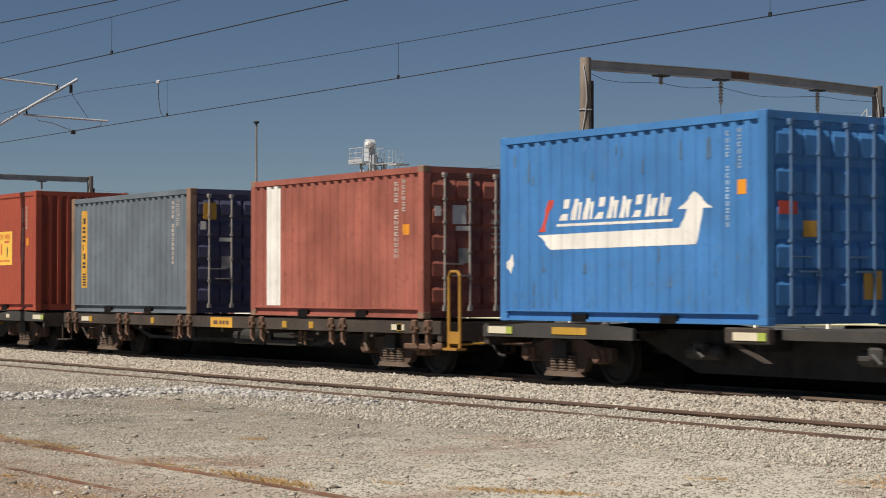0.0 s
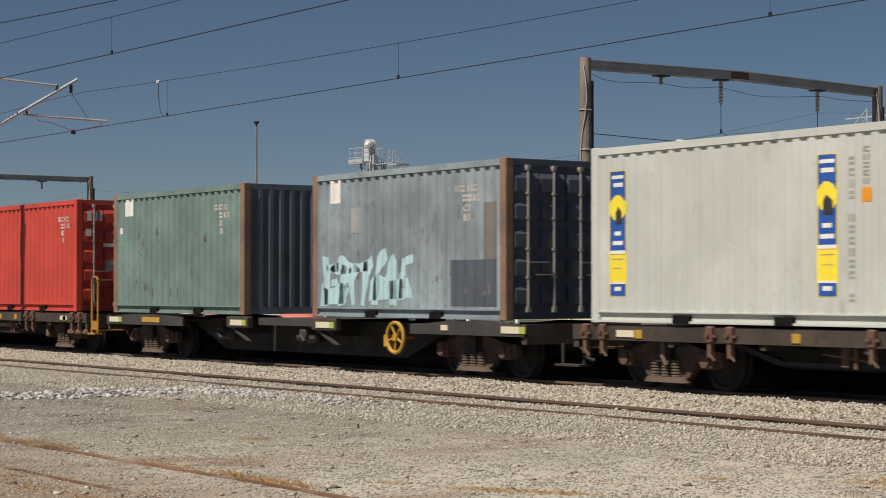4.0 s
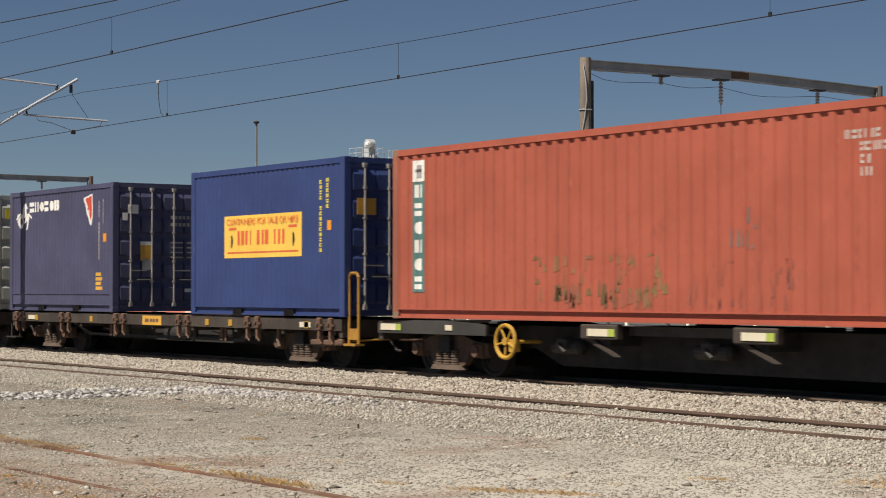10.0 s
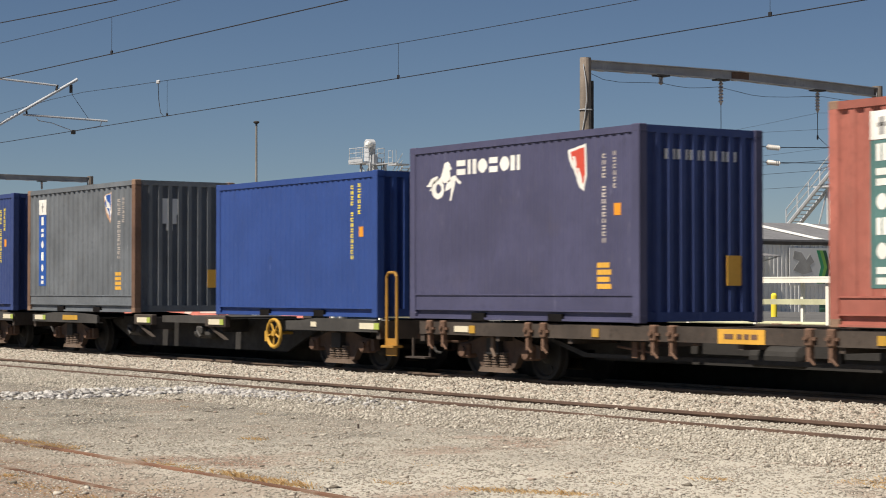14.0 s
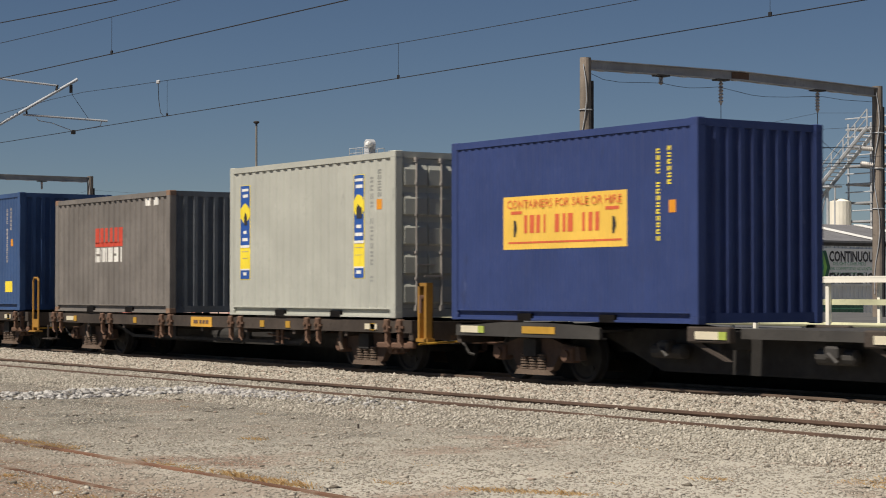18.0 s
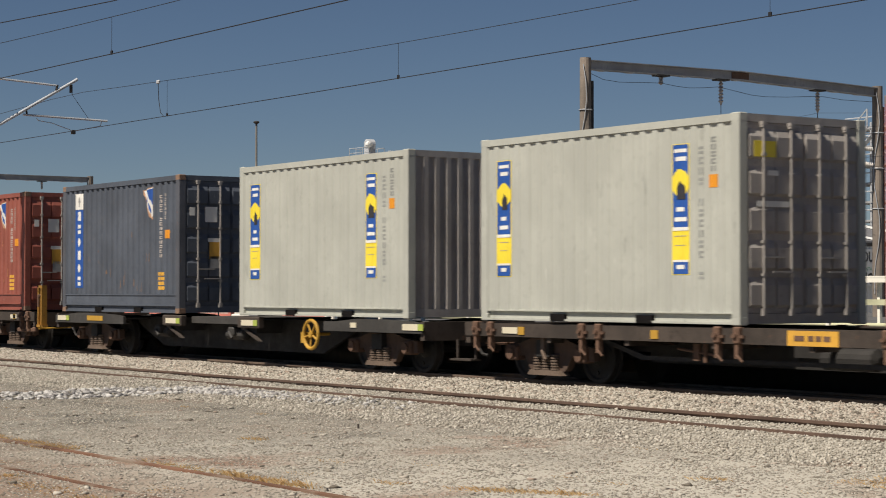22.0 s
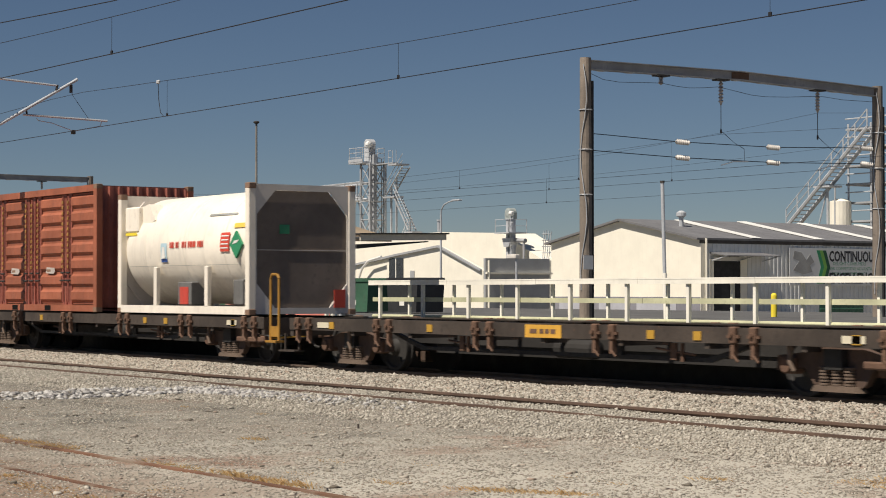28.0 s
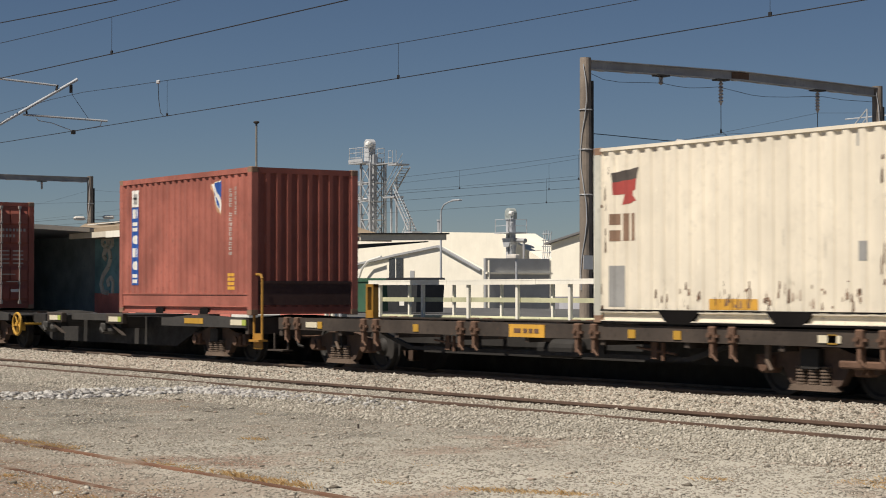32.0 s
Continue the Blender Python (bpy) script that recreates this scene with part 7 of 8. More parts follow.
# ---- behind the platform ----
cream_wall = shade("cream_wall", (0.84, 0.80, 0.68), 0.8, vary=0.05, grain=3, streak=0.08, bump=0.05)
shed_grey = shade("shed_grey_cladding", (0.36, 0.37, 0.38), 0.7, vary=0.1, streak=0.15)
shed_white = shade("white_ribbed_cladding", (0.70, 0.71, 0.70), 0.7, vary=0.08, streak=0.15)
roof_grey = shade("grey_roof_sheet", (0.17, 0.17, 0.175), 0.6, vary=0.15, streak=0.15)
sky_light = shade("skylight_sheet", (0.78, 0.78, 0.74), 0.5, vary=0.06)
dark_open = shade("dark_opening", (0.025, 0.026, 0.028), 0.8)
fence_white = shade("cream_fence_paint", (0.88, 0.85, 0.74), 0.7, vary=0.1, grain=10, dirt=0.15, streak=0.2)
fence_green = shade("mossy_fence_rail", (0.52, 0.52, 0.34), 0.8, vary=0.2, grain=12, dirt=0.2)

FY = 30.0
fen = thing("platform_fence", "cream painted timber post and rail fence", "fence", at=(0, FY, 0))
for i in range(10):
    x = -47.4 + i * 2.23
    part("fence_post", lambda: Shape().chamfer(-0.05, 0.05, -0.15, -0.055, PLAT - 0.05, 1.695, 0.01), fence_white, fen, key="fpost", at=(x, 0, 0))
    if i < 9:
        part("fence_post", lambda: Shape().chamfer(-0.038, 0.038, 0.004, 0.09, PLAT - 0.05, 1.60, 0.008), fence_white, fen, key="bpost", at=(x + 1.32, 0, 0))
for k in range(5):
    a, b = -47.9 + k * 4.05, -47.9 + (k + 1) * 4.05 - 0.01
    t = 0.006 * (k % 2)
    part("top_rail", Shape().box(a, b, -0.2, -0.15 + t, 1.60 - t, 1.7).box(a, b, -0.205, 0.13, 1.7, 1.735), fence_white, fen)
    part("middle_rail", Shape().box(a, b, -0.05 + t, 0.0, 1.13, 1.25 + t), fence_green, fen)
    part("lower_rail", Shape().tube((a, -0.03, 0.71 + t), (b, -0.03, 0.71), 0.05, 8), fence_green, fen)
bol = thing("bollard", "bright yellow steel bollard behind the fence", "bollard", at=(-45.93, 44.0, PLAT - 0.01))
part("tube", Shape().tube((0, 0, 0), (0, 0, 0.7), 0.1, 14).lathe((0, 0, 0.7), (0, 0, 1), [(0, 0.1), (0.05, 0.08), (0.08, 0.02)], 14), yellow_mark, bol)

for x, y, top, lean, board in ((-40.2, 24.0, 3.48, 0.0, True), (-39.6, 34.0, 4.33, -0.22, False)):
    m = thing("marker_pole", "grey tube pole with a white painted foot", "pole")
    part("tube", Shape().tube((x + lean * 0.5, y - lean * 0.2, 1.9), (x + lean, y - lean * 0.3, top), 0.05, 10), galv, m)
    part("cap", Shape().tube((x + lean, y - lean * 0.3, top), (x + lean, y - lean * 0.3, top + 0.06), 0.062, 10), dark_pole, m)
    part("white_foot", Shape().tube((x, y, PLAT - 0.02), (x + lean * 0.5, y - lean * 0.2, 1.9), 0.065, 10), fence_white, m)
    if board:
        part("board", Shape().box(x - 0.3, x + 0.3, y - 0.1, y - 0.08, 2.3, 2.75), fence_white, m, "blank white board")
        part("stay", Shape().chamfer(x - 0.06, x + 0.02, y - 0.2, y - 0.11, PLAT - 0.02, 2.3, 0.01), fence_white, m)

# gable shed with the long grey side
shed = thing("gable_shed", "cream gable shed with grey side cladding and dark roof", "building")
x0, xm, x1, y0, y1, ze, zr = -98.5, -91.45, -84.3, 75.0, 122.0, 4.5, 5.78
part("gable_wall", Shape().prism([(x0, -0.2), (x1, -0.2), (x1, ze), (xm, zr), (x0, ze)], "y", y0, y0 + 0.3), cream_wall, shed)
part("plinth", Shape().box(x0, x1, y0 - 0.03, y0, -0.2, 1.1), shade("plinth_grey", (0.22, 0.22, 0.25), 0.8, vary=0.15), shed)
for a, b in ((-97.6, -94.2), (-93.6, -90.6), (-90.0, -86.4)):
    part("low_door", Shape().box(a, b, y0 - 0.06, y0 - 0.032, -0.1, 0.95), shade("pale_roller_door", (0.42, 0.43, 0.47), 0.7, vary=0.1), shed)
pts = waves(y0, y1, 0.34, 0.05)
side = Shape().quad_strip([(x1 - d, y, -0.2) for y, d in pts], [(x1 - d, y, ze) for y, d in pts])
part("side_wall", side, shed_white, shed)
part("corner_flashing", Shape().box(x1 - 0.1, x1 + 0.03, y0 - 0.02, y0 + 0.28, -0.2, ze - 0.02), cream_wall, shed)
part("back_wall", Shape().box(x0, x1, y1 - 0.2, y1, -0.2, ze), shed_grey, shed)
part("far_wall", Shape().box(x0, x0 + 0.2, y0 + 0.3, y1 - 0.2, -0.2, ze), shed_grey, shed)
for sx in (-1, 1):
    a, b = (xm, x1 + 0.035) if sx > 0 else (xm, x0 - 0.35)
    s = Shape()
    s.v += [(a, y0 - 0.3, zr + 0.06), (b, y0 - 0.3, ze + 0.02), (b, y1, ze + 0.02), (a, y1, zr + 0.06), (a, y0 - 0.3, zr - 0.06), (b, y0 - 0.3, ze - 0.1), (b, y1, ze - 0.1), (a, y1, zr - 0.06)]
    s.f += [(0, 1, 2, 3), (4, 7, 6, 5), (0, 4, 5, 1), (1, 5, 6, 2), (2, 6, 7, 3)]
    part("roof_slope", s, roof_grey, shed)
for i in range(6):
    y = 79.0 + i * 5.2
    s = Shape()
    s.v += [(xm + 0.25, y, zr + 0.045), (x1 + 0.02, y, ze + 0.065), (x1 + 0.02, y + 0.8, ze + 0.065), (xm + 0.25, y + 0.8, zr + 0.045), (xm + 0.25, y, zr + 0.095), (x1 + 0.02, y, ze + 0.085), (x1 + 0.02, y + 0.8, ze + 0.085), (xm + 0.25, y + 0.8, zr + 0.095)]
    s.f += [(3, 2, 1, 0), (4, 5, 6, 7), (0, 1, 5, 4), (1, 2, 6, 5), (2, 3, 7, 6), (3, 0, 4, 7)]
    part("skylight", s, sky_light, shed)
part("gutter", Shape().box(x1 + 0.005, x1 + 0.032, y0 - 0.1, y1, ze - 0.3, ze - 0.08), dark_pole, shed)
part("down_pipe", Shape().tube((x1 + 0.1, y0 + 0.35, -0.1), (x1 + 0.1, y0 + 0.35, ze), 0.06, 8), cream_wall, shed)
# A near-black slab on the wall, painted for the doorway's unlit inside.
d = part("side_door", Shape().box(x1 - 0.02, x1 + 0.06, 75.9, 78.0, -0.1, 3.2), dark_open, shed, "dark open doorway")
part("door_frame", Shape().box(x1 + 0.0, x1 + 0.12, 78.0, 78.5, -0.1, 3.3).box(x1 + 0.0, x1 + 0.12, 75.7, 75.9, -0.1, 3.3), cream_wall, d)
aw = part("awning", Shape().prism([(x1, 3.62), (x1 + 1.5, 3.46), (x1 + 1.5, 3.5), (x1, 3.7)], "y", 75.7, 79.9), roof_grey, shed, "grey door awning on thin struts")
for y in (75.8, 77.8, 79.8):
    part("strut", Shape().tube((x1 + 0.05, y, 3.2), (x1 + 1.4, y, 3.47), 0.035, 6), galv, aw)
part("lintel", Shape().box(x1 + 0.0, x1 + 0.1, 75.9, 78.0, 3.2, 3.42), shed_white, shed)
part("vent", Shape().tube((xm + 2.6, y0 + 2.5, zr - 0.5), (xm + 2.6, y0 + 2.5, zr + 0.1), 0.14, 10).lathe((xm + 2.6, y0 + 2.5, zr + 0.1), (0, 0, 1), [(0, 0.15), (0.1, 0.3), (0.3, 0.3), (0.42, 0.1)], 12), galv, shed)
part("side_window", Shape().box(x1, x1 + 0.06, 84.5, 88.2, 0.0, 0.75), shade("green_window", (0.03, 0.12, 0.07), 0.3), shed)
for i in range(3):
    part("window_bar", Shape().box(x1 + 0.06, x1 + 0.09, 84.5, 88.2, 0.05 + 0.3 * i, 0.11 + 0.3 * i), shade("green_window_bar", (0.10, 0.30, 0.18), 0.5), shed)
# sign on the long side
SX = x1 + 0.1
sg = thing("shed_sign", "white factory sign with green chevrons and black words", "sign", at=pose(SX, 85.9, 2.9, 0, 0, 90))
sign_white = shade("sign_white", (0.62, 0.63, 0.63), 0.6, vary=0.06)
part("board", Shape().box(-4.0, 4.0, -0.03, 0.0, -1.12, 1.14), sign_white, sg)
part("sign_word", letters("CONTINUOUS", 0.62, 4.1, 0.03), black_mark, sg, at=(1.35, -0.036, 0.62))
part("sign_word", letters("EXCELLENCE", 0.62, 4.1, 0.03), black_mark, sg, at=(1.35, -0.036, -0.7))
for i, t in enumerate(("DELIGHT CONSUMERS", "DELIVER COMPETITIVE ADVANTAGE", "EXCEL IN COMPLIANCE")):
    part("small_word", letters(t, 0.2), green_mark, sg, at=(1.05, -0.036, 0.2 - 0.3 * i))
for i, c in enumerate((green_mark, shade("lime_marking", (0.18, 0.42, 0.08), 0.5), shade("dark_green_marking", (0.01, 0.08, 0.04), 0.5))):
    a = -1.75 + i * 0.26
    part("chevron", Shape().prism([(a, 1.0), (a + 0.26, 1.0), (a + 0.62, 0.0), (a + 0.26, -1.0), (a, -1.0), (a + 0.36, 0.0)], "y", -0.042 - 0.002 * i, -0.034), c, sg)
part("emblem", Shape().prism([(-3.7, -0.2), (-2.9, -0.45), (-2.1, -0.3), (-2.3, 0.1), (-1.95, 0.3), (-2.3, 0.75), (-2.6, 0.4), (-3.0, 0.85), (-3.6, 0.95), (-3.7, 0.5), (-3.2, 0.35)], "y", -0.04, -0.03), grey_mark, sg, "plain grey emblem")
part("emblem_bar", Shape().box(-3.6, -2.1, -0.04, -0.03, -0.9, -0.62), black_mark, sg)

# low cream works building
works = thing("works_building", "cream works building with stepped gables, its side greyed for shade", "building")
part("front_gable", Shape().prism([(-98.5, -0.1), (-84.75, -0.1), (-84.75, 2.5), (-89.0, 3.9), (-93.5, 3.46), (-98.5, 2.9)], "y", 60.0, 60.3), cream_wall, works)
part("barge_board", Shape().prism([(-98.5, 2.86), (-93.5, 3.42), (-89.0, 3.86), (-84.9, 2.5), (-84.9, 2.6), (-89.0, 3.98), (-93.5, 3.54), (-98.5, 2.98)], "y", 59.85, 60.0), shed_grey, works)
part("main_hall", Shape().prism([(-137, -0.1), (-105.9, -0.1), (-105.9, 3.55), (-110.9, 5.55), (-118.4, 5.8), (-124.7, 5.75), (-137, 5.0)], "y", 80.0, 83.0), cream_wall, works)
# Grey cladding colour puts the shade of this sunless side into the wall.
part("grey_side", Shape().box(-84.78, -84.6, 60.0, 64.3, -0.1, 3.2), shed_grey, works)
part("side_gutter", Shape().box(-84.6, -84.45, 60.0, 64.4, 2.35, 2.45).tube((-84.5, 60.15, -0.1), (-84.5, 60.15, 3.1), 0.06, 8), cream_wall, works)
part("wall_window", Shape().box(-91.9, -91.5, 59.95, 60.0, 1.7, 2.6), shed_grey, works)
part("roof_vent", Shape().tube((-93.5, 63, 4.9), (-93.5, 63, 5.55), 0.1, 8).tube((-93.5, 63, 5.5), (-93.5, 63, 5.6), 0.14, 8), galv, works)
wd = part("works_window", Shape().box(-94.1, -92.65, 59.94, 59.99, 2.05, 3.3), shade("dark_works_glass", (0.04, 0.045, 0.05), 0.25), works, "dark framed window")
part("window_bar", Shape().box(-93.4, -93.33, 59.92, 59.94, 2.05, 3.3), fence_white, wd)
part("curved_pipe", Shape().path([(-96.9, 59.6, 0.0), (-96.9, 59.6, 2.1), (-96.5, 59.6, 2.75), (-95.8, 59.6, 3.2), (-94.4, 59.6, 3.42)], 0.07, 8), sky_light, works)
part("low_wall", Shape().prism([(-106.5, -0.1), (-104.5, -0.1), (-104.5, 3.6), (-106.5, 4.2)], "y", 81.0, 81.3), shade("pale_blue_white", (0.62, 0.64, 0.64), 0.7), works)

elev = thing("elevator_head", "pale steel bucket elevator head above the works roof", "elevator", at=(-108.35, 79.0, 0))
for x in (-0.22, 0.2):
    part("leg", Shape().box(x - 0.11, x + 0.11, -0.18, 0.18, -0.1, 6.5), galv, elev)
part("head", Shape().lathe((-0.02, -0.3, 6.85), (0, 1, 0), [(0, 0.2), (0.04, 0.34), (0.56, 0.34), (0.6, 0.2)], 18).prism([(-0.36, 6.4), (0.34, 6.4), (0.36, 6.85), (-0.38, 6.85)], "y", -0.26, 0.26), shade("grey_green_casing", (0.34, 0.38, 0.37), 0.6, vary=0.15), elev)
part("drive_motor", Shape().lathe((0.3, -0.3, 6.8), (1, 0, 0), [(0, 0.1), (0.04, 0.16), (0.3, 0.16), (0.34, 0.1)], 12), sky_light, elev)
part("landing", Shape().box(-0.85, 0.85, -0.8, 0.8, 5.42, 5.5), galv, elev)
part("hopper", Shape().prism([(-0.3, 4.5), (0.25, 4.5), (0.55, 5.1), (-0.5, 5.1)], "y", -0.4, 0.3), galv, elev)
for x, y in ((-0.8, -0.75), (0.8, -0.75), (0.8, 0.75), (-0.8, 0.75)):
    part("rail_post", Shape().tube((x, y, 5.45), (x, y, 6.4), 0.025, 5), galv, elev)
for z in (5.95, 6.38):
    part("guard_rail", Shape().path([(-0.8, -0.75, z), (0.8, -0.75, z), (0.8, 0.75, z)], 0.018, 5), galv, elev)
for i in range(8):
    part("ladder_rung", Shape().tube((0.5, -0.4, 4.6 + 0.26 * i), (0.8, -0.4, 4.6 + 0.26 * i), 0.018, 5), galv, elev)
part("ladder_stile", Shape().tube((0.5, -0.4, 3.4), (0.5, -0.4, 6.7), 0.022, 5), galv, elev)
part("ladder_stile", Shape().tube((0.8, -0.4, 3.4), (0.8, -0.4, 6.7), 0.022, 5), galv, elev)
part("duct", Shape().tube((0.3, 0, 4.95), (1.7, 0, 4.9), 0.15, 10).tube((1.5, 0, 5.0), (1.5, 0, 3.4), 0.09, 8), shed_grey, elev)
cage = thing("roof_ladder", "thin galvanised ladder cage on the works roof", "ladder", at=(-104.6, 79.0, 0))
for x in (-0.35, -0.1, 0.2, 0.45):
    part("stile", Shape().tube((x * 0.7, 0, 2.0), (x, 0.3, 5.6 - 0.3 * abs(x)), 0.03, 5), galv, cage)
for i in range(6):
    part("hoop", Shape().ring((0.02, 0.2, 3.2 + 0.42 * i), (0, 0, 1), 0.3, 0.022, 12, 4), galv, cage)

# lattice tower with conveyor
tow = thing("lattice_tower", "galvanised lattice elevator tower with a railed top platform", "tower")
TX0, TX1, TY0, TY1 = -130.2, -128.8, 80.3, 81.7
steel = shade("dull_galvanised_steel", (0.36, 0.375, 0.39), 0.6, vary=0.2)
for x in (TX0, TX1):
    for y in (TY0, TY1):
        part("leg", Shape().box(x - 0.07, x + 0.07, y - 0.07, y + 0.07, -0.2, 11.5), steel, tow)
for k in range(8):
    z0, z1 = -0.2 + 1.45 * k, -0.2 + 1.45 * (k + 1)
    for (xa, ya), (xb, yb) in (((TX0, TY0), (TX1, TY0)), ((TX1, TY0), (TX1, TY1)), ((TX0, TY1), (TX1, TY1))):
        part("brace", Shape().tube((xa, ya, z0), (xb, yb, z1), 0.04, 5), steel, tow)
        part("brace", Shape().tube((xb, yb, z0), (xa, ya, z1), 0.04, 5), steel, tow)
        part("girt", Shape().tube((xa, ya, z1), (xb, yb, z1), 0.05, 5), steel, tow)
part("bucket_leg", Shape().box(-129.9, -129.55, 80.8, 81.2, 0, 12.2), galv, tow)
part("bucket_leg", Shape().box(-129.4, -129.15, 80.85, 81.15, 0, 12.2), steel, tow)
part("top_platform", Shape().box(-131.5, -129.4, 79.95, 82.05, 11.5, 11.62).box(-131.5, -129.4, 79.93, 80.0, 11.62, 11.85), galv, tow)
part("elevator_head", Shape().lathe((-130.0, 80.65, 13.05), (0, 1, 0), [(0, 0.25), (0.05, 0.4), (0.65, 0.4), (0.7, 0.25)], 18).prism([(-130.35, 11.6), (-129.7, 11.6), (-129.62, 12.95), (-130.4, 12.95)], "y", 80.7, 81.3), galv, tow)
part("drive_motor", Shape().lathe((-129.7, 80.6, 13.0), (1, 0, 0), [(0, 0.12), (0.05, 0.24), (0.4, 0.24), (0.45, 0.1)], 12), sky_light, tow)
ring_pts = [(-131.45, 80.0), (-129.45, 80.0), (-129.45, 82.0), (-131.45, 82.0)]
for k in range(4):
    (xa, ya), (xb, yb) = ring_pts[k], ring_pts[(k + 1) % 4]
    for u in (0.0, 0.5):
        part("rail_post", Shape().tube((xa + (xb - xa) * u, ya + (yb - ya) * u, 11.6), (xa + (xb - xa) * u, ya + (yb - ya) * u, 12.75), 0.025, 5), galv, tow)
    for z in (11.98, 12.36, 12.74):
        part("guard_rail", Shape().tube((xa, ya, z), (xb, yb, z), 0.022, 5), galv, tow)
part("side_landing", Shape().box(-126.4, -125.2, 80.4, 81.6, 11.15, 11.27).box(-129.4, -126.4, 80.8, 81.3, 11.35, 11.42), steel, tow)
for x in (-126.35, -125.75, -125.25):
    part("rail_post", Shape().tube((x, 80.42, 11.2), (x, 80.42, 12.3), 0.025, 5), galv, tow)
for z in (11.75, 12.28):
    part("guard_rail", Shape().tube((-126.35, 80.42, z), (-125.9, 80.42, z), 0.022, 5), galv, tow)
part("rope", Shape().tube((-128.0, 81.0, 0.0), (-128.0, 81.0, 11.6), 0.03, 5), dark_pole, tow)
part("rope", Shape().tube((-128.25, 81.0, 0.0), (-128.25, 81.0, 11.8), 0.03, 5), dark_pole, tow)
# stair flights beside it
for xa, z0, xb, z1 in ((-127.3, 8.86, -124.95, 11.0), (-124.1, 6.1, -126.25, 8.82), (-126.2, 3.4, -124.1, 6.0), (-124.1, 0.6, -126.2, 3.3)):
    fl = part("stair_flight", Shape().tube((xa, 80.8, z0), (xb, 80.8, z1), 0.06, 5).tube((xa, 81.5, z0), (xb, 81.5, z1), 0.06, 5), steel, tow)
    for i in range(11):
        u = (i + 0.5) / 11
        part("tread", Shape().box(-0.12, 0.12, 80.8, 81.5, -0.02, 0.02), steel, fl, at=(xa + (xb - xa) * u, 0, z0 + (z1 - z0) * u))
    for h in (0.5, 1.0):
        part("hand_rail", Shape().tube((xa, 80.8, z0 + h), (xb, 80.8, z1 + h), 0.028, 5), galv, tow)
for x, y, top in ((-126.1, 81.0, 10.2), (-124.2, 81.0, 6.8), (-127.3, 81.3, 9.6)):
    part("stair_post", Shape().box(x - 0.06, x + 0.06, y - 0.06, y + 0.06, -0.2, top), steel, tow)
for z in (6.0, 8.8):
    part("stair_landing", Shape().box(-127.6 if z > 7 else -124.6, -126.0 if z > 7 else -123.4, 80.7, 81.6, z - 0.12, z), steel, tow)
for x in (-124.5, -123.9, -123.5):
    part("rail_post", Shape().tube((x, 80.75, 6.0), (x, 80.75, 7.0), 0.025, 5), galv, tow)

conv = thing("conveyor_bridge", "galvanised lattice conveyor bridge on slanting legs", "conveyor")
for y in (80.4, 81.8):
    for z in (8.75, 9.95):
        part("chord", Shape().tube((-149, y, z - 0.1), (-130, y, z + 0.1), 0.08, 6), galv, conv)
for i in range(20):
    x = -149 + i * 0.95
    part("post", Shape().tube((x, 80.4, 8.7), (x, 80.4, 9.95), 0.045, 5), galv, conv)
    part("brace", Shape().tube((x, 80.4, 8.7 if i % 2 else 9.95), (x + 0.95, 80.4, 9.95 if i % 2 else 8.7), 0.045, 5), galv, conv)
part("deck", Shape().box(-149, -130, 80.4, 81.8, 8.62, 8.7), galv, conv)
for i in range(5):
    x = -146 + i * 3.4
    part("leg", Shape().tube((x, 81.1, 8.7), (x - 3.0, 81.1, 0.0), 0.14, 8), sky_light, conv)
    part("leg", Shape().tube((x - 1.0, 82.1, 8.7), (x + 2.0, 82.1, 0.0), 0.1, 8), galv, conv)

# stair and scaffold tower at the far side
sc = thing("outside_stair", "long galvanised outside stair with hand rails", "stair")
part("stringer", Shape().tube((-113.4, 110, 6.6), (-104.6, 110, 14.0), 0.16, 6).tube((-113.4, 111.2, 6.6), (-104.6, 111.2, 14.0), 0.16, 6), galv, sc)
for i in range(26):
    u = (i + 0.5) / 26
    part("tread", lambda: Shape().box(-0.16, 0.16, 110.0, 111.2, -0.03, 0.03), galv, sc, key="treadfar", at=(-113.4 + 8.8 * u, 0, 6.6 + 7.4 * u))
for i in range(8):
    u = i / 7
    part("rail_post", Shape().tube((-113.4 + 8.8 * u, 110, 6.6 + 7.4 * u), (-113.4 + 8.8 * u, 110, 8.0 + 7.4 * u), 0.05, 6), galv, sc)
for h in (0.75, 1.4):
    part("hand_rail", Shape().tube((-113.4, 110, 6.6 + h), (-104.6, 110, 14.0 + h), 0.045, 6), galv, sc)
part("landing", Shape().box(-110.4, -108.6, 110, 111.4, 9.6, 9.75), galv, sc)
part("prop", Shape().tube((-109.4, 110.6, -0.1), (-109.4, 110.6, 9.6), 0.09, 6).tube((-109.4, 110.6, 9.5), (-110.6, 110.6, 6.0), 0.06, 6).tube((-108.6, 110.6, -0.1), (-108.6, 110.6, 9.6), 0.07, 6), galv, sc)
sf = thing("scaffold_tower", "grey scaffold tower with decks and a white tank", "tower", at=(-3.1, 0, 0))
for x in (-105.4, -103.0, -100.4):
    for y in (112.0, 114.5):
        part("standard", Shape().tube((x, y, -0.1), (x, y, 14.6), 0.08, 6), galv, sf)
for k in range(7):
    z = 5.4 + 1.45 * k
    part("deck", Shape().box(-105.6, -100.2, 111.9, 114.6, z, z + 0.14), shed_grey, sf)
    part("ledger", Shape().tube((-105.6, 111.9, z + 0.9), (-100.2, 111.9, z + 0.9), 0.05, 6), galv, sf)
part("tank", Shape().lathe((-105.7, 111.4, 5.2), (0, 0, 1), [(0, 0.8), (0.1, 0.85), (3.3, 0.85), (3.5, 0.4)], 18), cream_wall, sf)
